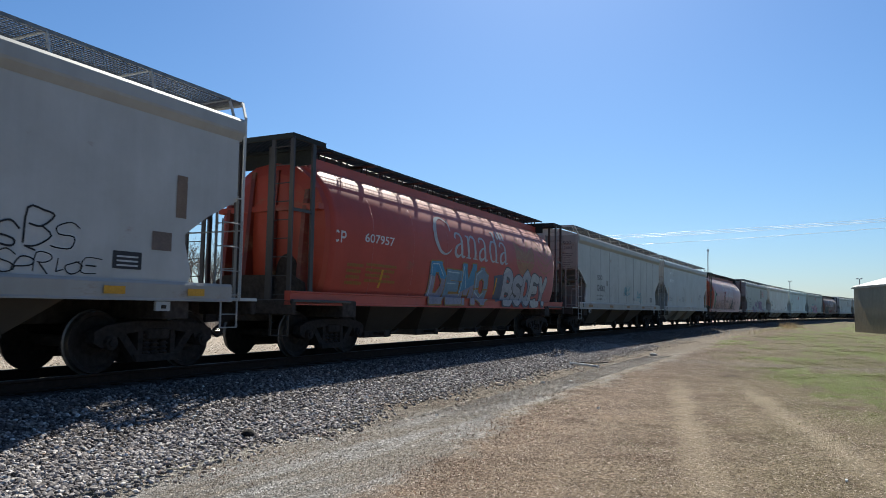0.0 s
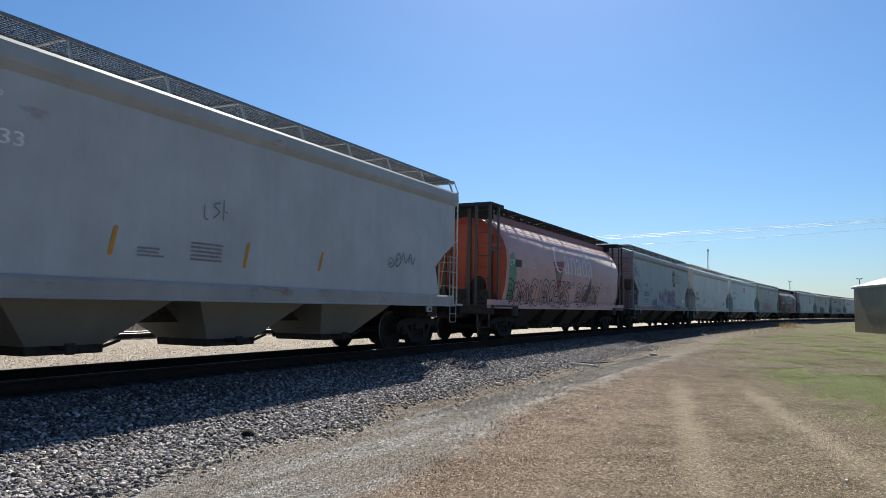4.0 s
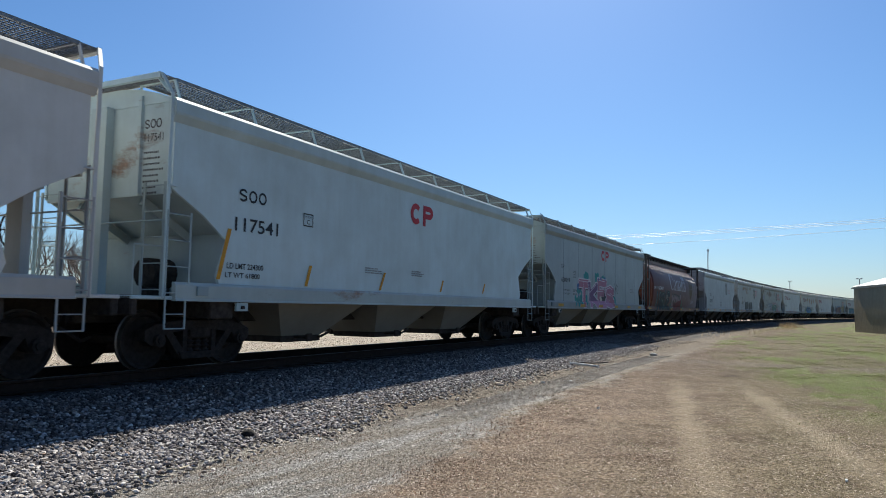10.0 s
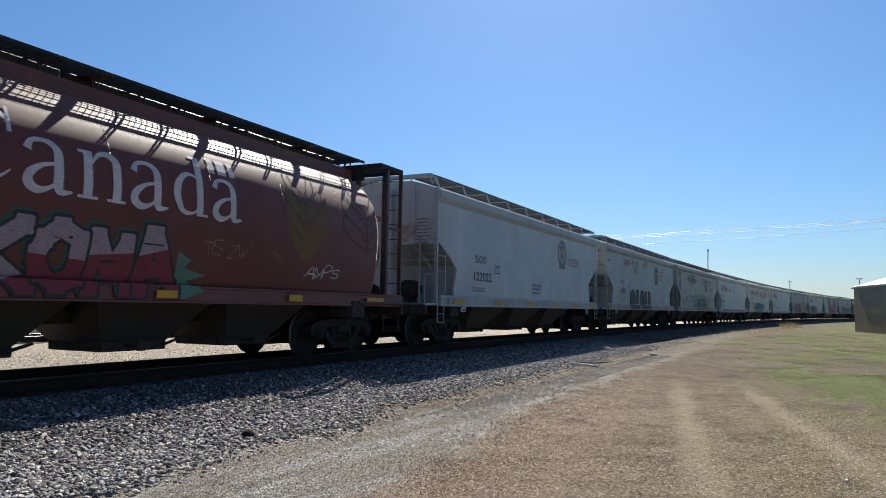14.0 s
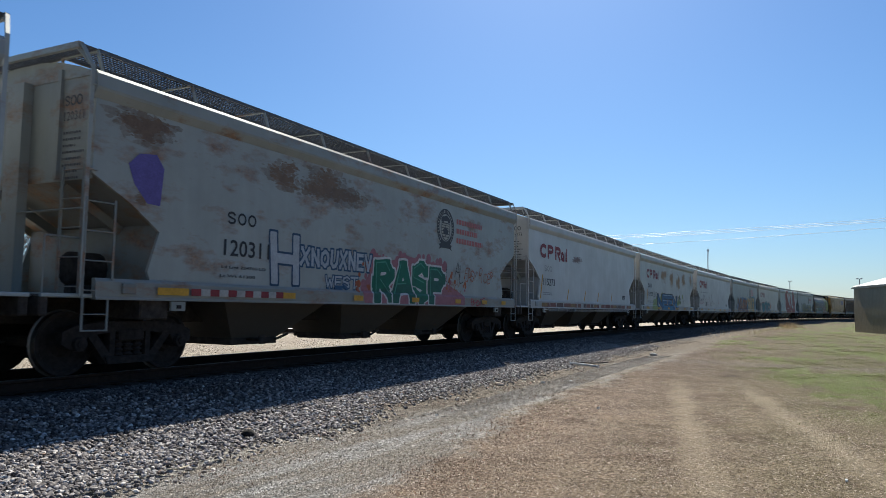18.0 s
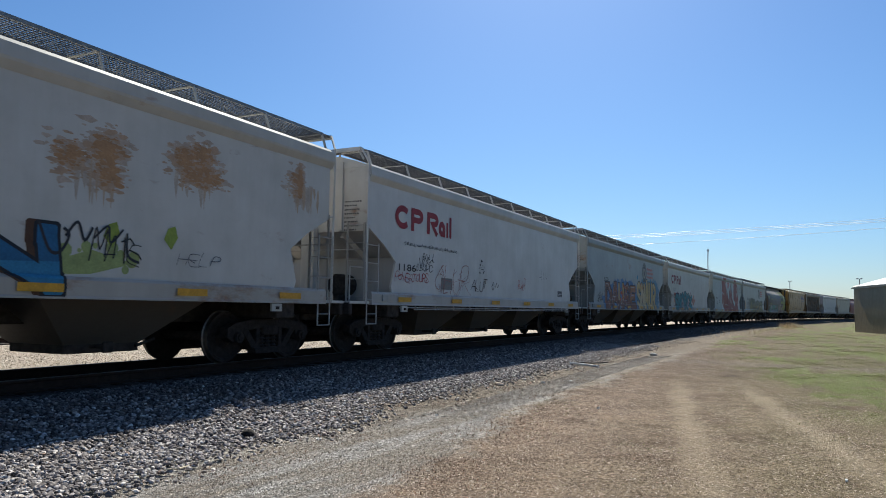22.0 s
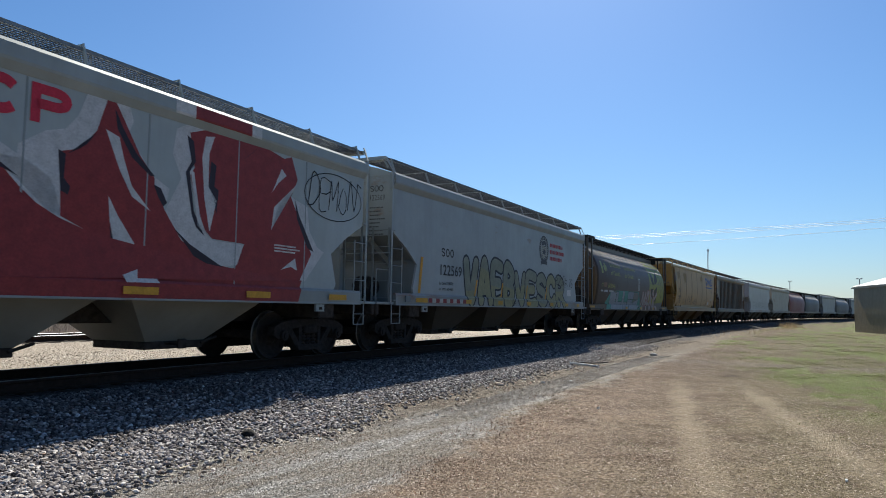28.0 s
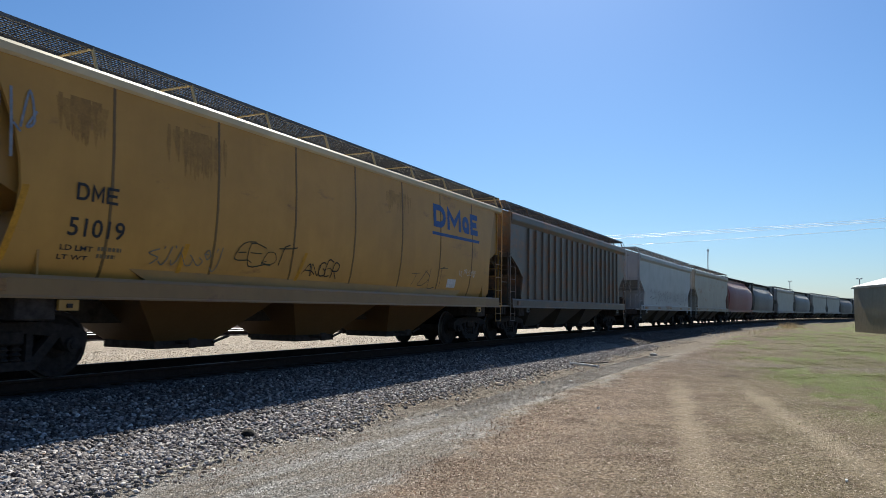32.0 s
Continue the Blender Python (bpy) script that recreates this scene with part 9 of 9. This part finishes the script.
def bar_taper(bm, a, b, r0, r1, sides):
    d = b - a
    q = d.to_track_quat("Z", "Y")
    v0, v1 = [], []
    for i in range(sides):
        o = q @ Vector((math.cos(2 * math.pi * i / sides), math.sin(2 * math.pi * i / sides), 0))
        v0.append(bm.verts.new(a + o * r0))
        v1.append(bm.verts.new(b + o * max(r1, 0.006)))
    for i in range(sides):
        j = (i + 1) % sides
        bm.faces.new((v0[i], v0[j], v1[j], v1[i]))


rng = random.Random(5)
SEEDLINGS = [bare_tree(s, 8.0) for s in (3, 8, 21, 34)]
spots = []
for i in range(100):
    spots.append((rng.uniform(2, 110), rng.uniform(22, 44)))
spots.sort()
for i, (x, y) in enumerate(spots):
    m = Matrix.Translation((x, y, -0.55)) @ Matrix.Rotation(rng.uniform(0, 6.28), 4, "Z")
    if i < 4:
        SEEDLINGS[i].matrix_basis = m
    else:
        copy_thing(SEEDLINGS[i % 4], m)


def brush_row():
    """Low leafless brush at the foot of the trees."""
    g = np.random.default_rng(4)
    n = 22000
    x, y = g.uniform(0, 120, n), g.uniform(19, 29, n)
    h = g.uniform(0.3, 1.0, n) + 1.6 * g.random(n) ** 3
    lean = g.uniform(-0.5, 0.5, (n, 2)) * h[:, None]
    v = np.empty((n, 3, 3))
    v[:, 0] = np.stack([x - 0.02, y, np.full(n, -0.55)], 1)
    v[:, 1] = np.stack([x + 0.02, y + 0.02, np.full(n, -0.55)], 1)
    v[:, 2] = np.stack([x + lean[:, 0], y + lean[:, 1], -0.55 + h], 1)
    me = bpy.data.meshes.new("brush")
    me.from_pydata(v.reshape(-1, 3).tolist(), [], np.arange(3 * n).reshape(-1, 3).tolist())
    me.materials.append(BARK)
    thing("brush", "low grey-brown winter brush under the trees", "brush", kind="stuff", data=me)


brush_row()


# ---- grass, weeds and litter ----
def blade_material(name, stops):
    m, n, l, b = material(name, 0.8)
    geo = n.new("ShaderNodeNewGeometry")
    col = ramp(n, l, geo.outputs["Random Per Island"], stops)
    l.new(col, b.inputs["Base Color"])
    b.inputs["Specular IOR Level"].default_value = 0.1
    # thin dry blades let some of the sun through
    thin = n.new("ShaderNodeBsdfTranslucent")
    l.new(col, thin.inputs["Color"])
    both = n.new("ShaderNodeMixShader")
    both.inputs[0].default_value = 0.2
    l.new(b.outputs[0], both.inputs[1])
    l.new(thin.outputs[0], both.inputs[2])
    l.new(both.outputs[0], n["Material Output"].inputs["Surface"])
    return m


def blades(name, label, n, place, h0, h1, width, mat, seed, spread=0.9, rise=1.0):
    g = np.random.default_rng(seed)
    p = place(g, n)
    n = len(p)
    h = g.uniform(h0, h1, n)
    a = g.uniform(0, 6.283, n)
    lean = g.uniform(0.1, spread, n)
    side = np.stack([np.cos(a), np.sin(a), np.zeros(n)], 1) * (width / 2)
    b = a + g.uniform(0.8, 2.3, n)
    tip = p + np.stack([np.cos(b) * lean * h, np.sin(b) * lean * h, rise * h * np.sqrt(np.clip(1.1 - lean * lean, 0.05, 1))], 1)
    p[:, 2] += 0.012 * (1 - rise) * g.random(n)
    v = np.stack([p - side, p + side, tip], 1).reshape(-1, 3)
    me = bpy.data.meshes.new(name)
    me.vertices.add(3 * n)
    me.vertices.foreach_set("co", v.ravel())
    me.loops.add(3 * n)
    me.loops.foreach_set("vertex_index", np.arange(3 * n))
    me.polygons.add(n)
    me.polygons.foreach_set("loop_start", np.arange(0, 3 * n, 3))
    me.update(calc_edges=True)
    me.validate()
    me.materials.append(mat)
    return thing(name, label, "grass", kind="stuff", data=me)


def lane_edge(s):
    return np.interp(s, [0, 7.5, 11.5, 26, 95], [6.6, 6.6, 5.75, 5.7, 3.6])


def on_ground(s, w):
    y = -w - np.clip(s - BEND, 0, None) ** 2 / (2 * RADIUS)
    z = np.array([ground_place(float(a), float(b)).z for a, b in zip(s, w)])
    return np.stack([s, y, z - 0.003], 1)


def on_verge(g, n):
    """Points on the mown verge, thicker where it is near, thin on the wheel tracks and ragged along the lane."""
    s = 4.4 + 60.0 * g.random(2 * n) ** 2.3
    w = lane_edge(s) + 9.0 * g.random(2 * n) ** 1.15 + g.normal(0, 0.15, 2 * n)
    worn = np.minimum(abs(w + 0.18 * s - 10.62), abs(w + 0.215 * s - 12.67))
    clumps = np.sin(s * 5.1 + 2 * np.sin(w * 3.3)) * np.sin(w * 6.7 + 1.5 * np.sin(s * 2.9))
    keep = (g.random(2 * n) < np.clip(worn * 3.0, 0.7, 1)) & (g.random(2 * n) < 0.7 + 0.4 * clumps)
    s, w = s[keep][:n], w[keep][:n]
    return on_ground(s, w)


def on_green(g, n):
    """Points on the greener patches away from the lane."""
    s = 9.0 + 60.0 * g.random(5 * n) ** 1.5
    w = 5.8 + 9.0 * g.random(5 * n)
    zone = np.clip((w + 0.215 * s - 12.9) / 1.7, 0, 1) * np.clip((s - 11) / 6, 0, 1) * 0.93 + 0.07
    blotch = np.sin(s * 0.9 + 1.3 * np.sin(w * 1.1)) * np.sin(w * 1.7 + 1.2 * np.sin(s * 0.7)) + 0.5 * np.sin(3.1 * s + w) * np.sin(4.3 * w)
    keep = (g.random(5 * n) < zone) & (blotch + g.normal(0, 0.2, 5 * n) > 0.42)
    return on_ground(s[keep][:n], w[keep][:n])


STRAW = blade_material("straw_blades", [(0.0, (0.07, 0.048, 0.03)), (0.2, (0.15, 0.11, 0.083)), (0.5, (0.28, 0.218, 0.17)), (0.85, (0.56, 0.475, 0.395)), (0.94, (0.18, 0.155, 0.065)), (1.0, (0.12, 0.115, 0.04))])
blades("dry_grass", "short straw-coloured mown winter grass", 230000, on_verge, 0.02, 0.075, 0.008, STRAW, 1, 1.0, 0.3)
CHAFF = blade_material("dry_leaf_bits", [(0.0, (0.09, 0.06, 0.045)), (0.2, (0.19, 0.138, 0.105)), (0.5, (0.33, 0.26, 0.205)), (0.9, (0.64, 0.555, 0.47)), (1.0, (0.3, 0.14, 0.08))])
blades("grass_chaff", "pale and brown dry clippings lying on the grass", 60000, on_verge, 0.02, 0.05, 0.02, CHAFF, 9, 1.0, 0.12)
GREEN = blade_material("green_blades", [(0.0, (0.035, 0.045, 0.006)), (0.5, (0.08, 0.097, 0.016)), (1.0, (0.17, 0.18, 0.045))])
blades("green_grass", "greener tufts of short winter grass", 90000, on_green, 0.02, 0.07, 0.012, GREEN, 6, 1.0, 0.35)


def weed_place(points, r):
    def place(g, n):
        c = np.array(points)[g.integers(0, len(points), n)]
        q = c + np.concatenate([g.normal(0, r, (n, 2)), np.zeros((n, 1))], 1)
        return q
    return place


DEAD = blade_material("dead_brown_weeds", [(0.0, (0.035, 0.023, 0.016)), (0.5, (0.10, 0.06, 0.04)), (1.0, (0.26, 0.13, 0.08))])
wpts = [(9.7, -6.36, -0.6), (12.9, -5.76, -0.6), (9.2, -6.5, -0.6), (10.2, -6.2, -0.6), (10.9, -6.28, -0.6), (8.4, -6.33, -0.6), (6.7, -6.62, -0.6), (6.4, -6.95, -0.6), (16.5, -5.6, -0.61), (9.4, -6.25, -0.6), (13.0, -5.9, -0.6), (5.3, -5.0, -0.59), (6.2, -5.0, -0.59), (7.6, -5.1, -0.59), (11.5, -4.9, -0.6), (17.5, -4.6, -0.6), (19.0, -4.7, -0.6), (14.0, -4.7, -0.6), (23.0, -5.0, -0.6), (26.0, -5.1, -0.6)]
blades("dead_weeds", "patches of dead brown weeds along the lane", 3600, weed_place(wpts, 0.32), 0.02, 0.08, 0.009, DEAD, 2, 1.0, 0.5)
TALL = blade_material("tall_dry_weeds", [(0.0, (0.2, 0.14, 0.07)), (0.6, (0.42, 0.32, 0.19)), (1.0, (0.55, 0.45, 0.3))])
blades("tall_dry_weeds", "clump of tall dry weeds at the ballast's edge", 900, weed_place([(90.6, -8.9, -0.62), (91.6, -9.0, -0.62), (92.4, -9.15, -0.62)], 0.55), 0.15, 0.8, 0.03, TALL, 3, 1.2)
blades("verge_weeds", "thin dry weeds along the stones' foot far down the line", 1500, weed_place([(48 + 2.3 * i, -4.1 - 0.042 * i * i * 0.16 - 0.22 * i, -0.6) for i in range(18)], 0.8), 0.1, 0.45, 0.02, TALL, 4, 1.2)


def rubbish_place(g, n):
    """Bark, twigs and chips on the trodden strip at the foot of the stones."""
    s = 7.5 + 34.0 * g.random(n) ** 1.2
    w = 4.25 + g.normal(0, 0.33, n) - 0.012 * np.clip(s - 20, 0, None)
    return on_ground(s, w)


BARK_BITS = blade_material("bark_and_chips", [(0.0, (0.022, 0.016, 0.012)), (0.6, (0.085, 0.06, 0.045)), (0.8, (0.2, 0.15, 0.11)), (0.92, (0.55, 0.5, 0.43)), (1.0, (0.24, 0.09, 0.05))])
blades("bark_litter", "dark bark bits, twigs and pale chips by the stones' foot", 9000, rubbish_place, 0.04, 0.18, 0.04, BARK_BITS, 12, 1.0, 0.15)


def lane_place(rng):
    s = 4.0 + 24.0 * rng.random() ** 1.4
    w = rng.uniform(4.0 if s < 10 else 4.8, float(lane_edge(s)) - 0.1)
    p = ground_place(s, w)
    return p.x, p.y, p.z


stones("lane_gravel", "small loose gravel scattered on the lane", 42000, lane_place, 0.0085, GRIT, 0.5, True)


def lump(name, label, x, y, z, r, color, seed, flat=0.7):
    bm = bmesh.new()
    bmesh.ops.create_icosphere(bm, subdivisions=2, radius=r)
    for v in bm.verts:
        v.co *= 1 + 0.35 * noise.noise(v.co * (2.2 / r) * 0.4 + Vector((seed, 0, 0)))
        v.co.z *= flat
    m = plain(name + "_surface", color, 0.9, 0.0, 0.3, 20.0)
    thing(name, label, "rock", data=mesh_of(bm, name, m), m=pose(x, y, z + r * flat * 0.6))


lump("dark_rock", "dark rough rock at the foot of the ballast", 6.93, -4.04, -0.555, 0.085, (0.02, 0.017, 0.016), 1)
lump("tan_rock", "tan flat rock beside the lane", 14.35, -4.34, -0.585, 0.10, (0.38, 0.31, 0.25), 2, 0.4)
lump("grey_rock", "pale grey rock on the lane", 27.5, -5.2, -0.6, 0.13, (0.45, 0.42, 0.38), 3, 0.5)


def stick(name, label, pts, r, color):
    bm = bmesh.new()
    for a, b in zip(pts, pts[1:]):
        bar(bm, a, b, r, 6)
    thing(name, label, "stick", data=mesh_of(bm, name, plain(name + "_wood", color, 0.8, 0.0, 0.25, 15.0)))


stick("bleached_stick", "bleached broken branch lying by the ballast", [(20.56, -4.07, -0.50), (20.4, -4.5, -0.52), (20.1, -5.02, -0.53)], 0.034, (0.9, 0.85, 0.76))
stick("dark_branch", "dark thin branch lying by the ballast", [(20.75, -3.8, -0.49), (21.4, -4.5, -0.54), (22.3, -4.76, -0.56)], 0.02, (0.06, 0.045, 0.035))
stick("pale_twig", "pale dry twig on the gravel lane", [(5.15, -4.55, -0.56), (5.25, -4.65, -0.555), (5.4, -4.62, -0.56)], 0.008, (0.5, 0.42, 0.3))


def scrap(x, y, z, r, seed):
    g = random.Random(seed)
    bm = bmesh.new()
    pts = [(x + r * g.uniform(0.6, 1.2) * math.cos(i * 1.05), y + r * g.uniform(0.6, 1.2) * math.sin(i * 1.05)) for i in range(6)]
    top = [bm.verts.new((a, b, z + g.uniform(0.01, 0.03))) for a, b in pts]
    bot = [bm.verts.new((a, b, z + 0.004)) for a, b in pts]
    bm.faces.new(top)
    bm.faces.new(bot[::-1])
    for i in range(6):
        j = (i + 1) % 6
        bm.faces.new((bot[i], bot[j], top[j], top[i]))
    bmesh.ops.recalc_face_normals(bm, faces=bm.faces[:])
    thing("paper_scrap", "small crumpled white scrap on the ground", "litter", "white scraps", data=mesh_of(bm, "paper_scrap", SCRAP))


SCRAP = plain("white_scrap_paper", (0.75, 0.75, 0.73), 0.8, 0.0, 0.08, 9.0)
for i, (x, y, r) in enumerate(((8.3, -10.46, 0.018), (12.2, -7.0, 0.03), (15.6, -4.9, 0.05), (7.35, -4.75, 0.02), (9.9, -5.1, 0.025), (26.5, -5.4, 0.06), (16.4, -5.3, 0.045))):
    scrap(x, y, GROUND_Z + 0.02 if y > -5.3 else GROUND_Z, r, i)


# ---- what moves ----
def car_pose(s):
    """The pose of a car whose middle is s metres along the track."""
    a, _ = rail_line(s - BOGIE)
    b, _ = rail_line(s + BOGIE)
    d = b - a
    m = (a + b) / 2
    return pose(m.x, m.y, 0, 0, 0, math.degrees(math.atan2(d.y, d.x)))


def motions():
    for car, centre, *_ in TRAIN:
        walk(car, [(t, car_pose(centre - rolled(t))) for t in range(0, 33)])
    # every wheelset rolls alike: two keyed patterns, one for each axle of a bogie
    steps = [i / FPS for i in range(int(CLIP * FPS) + 1)]
    lead = {}
    for i, wheel in WHEELS:
        if i not in lead:
            x = (-0.889, 0.889)[i]
            walk(wheel, [(t, pose(x, 0, 0.457, 0, -math.degrees(rolled(t) / 0.457) % 360, 0)) for t in steps])
            lead[i] = wheel.animation_data
        else:
            wheel.rotation_mode = "QUATERNION"
            keys = wheel.animation_data_create()
            keys.action = lead[i].action
            keys.action_slot = lead[i].action_slot


motions()
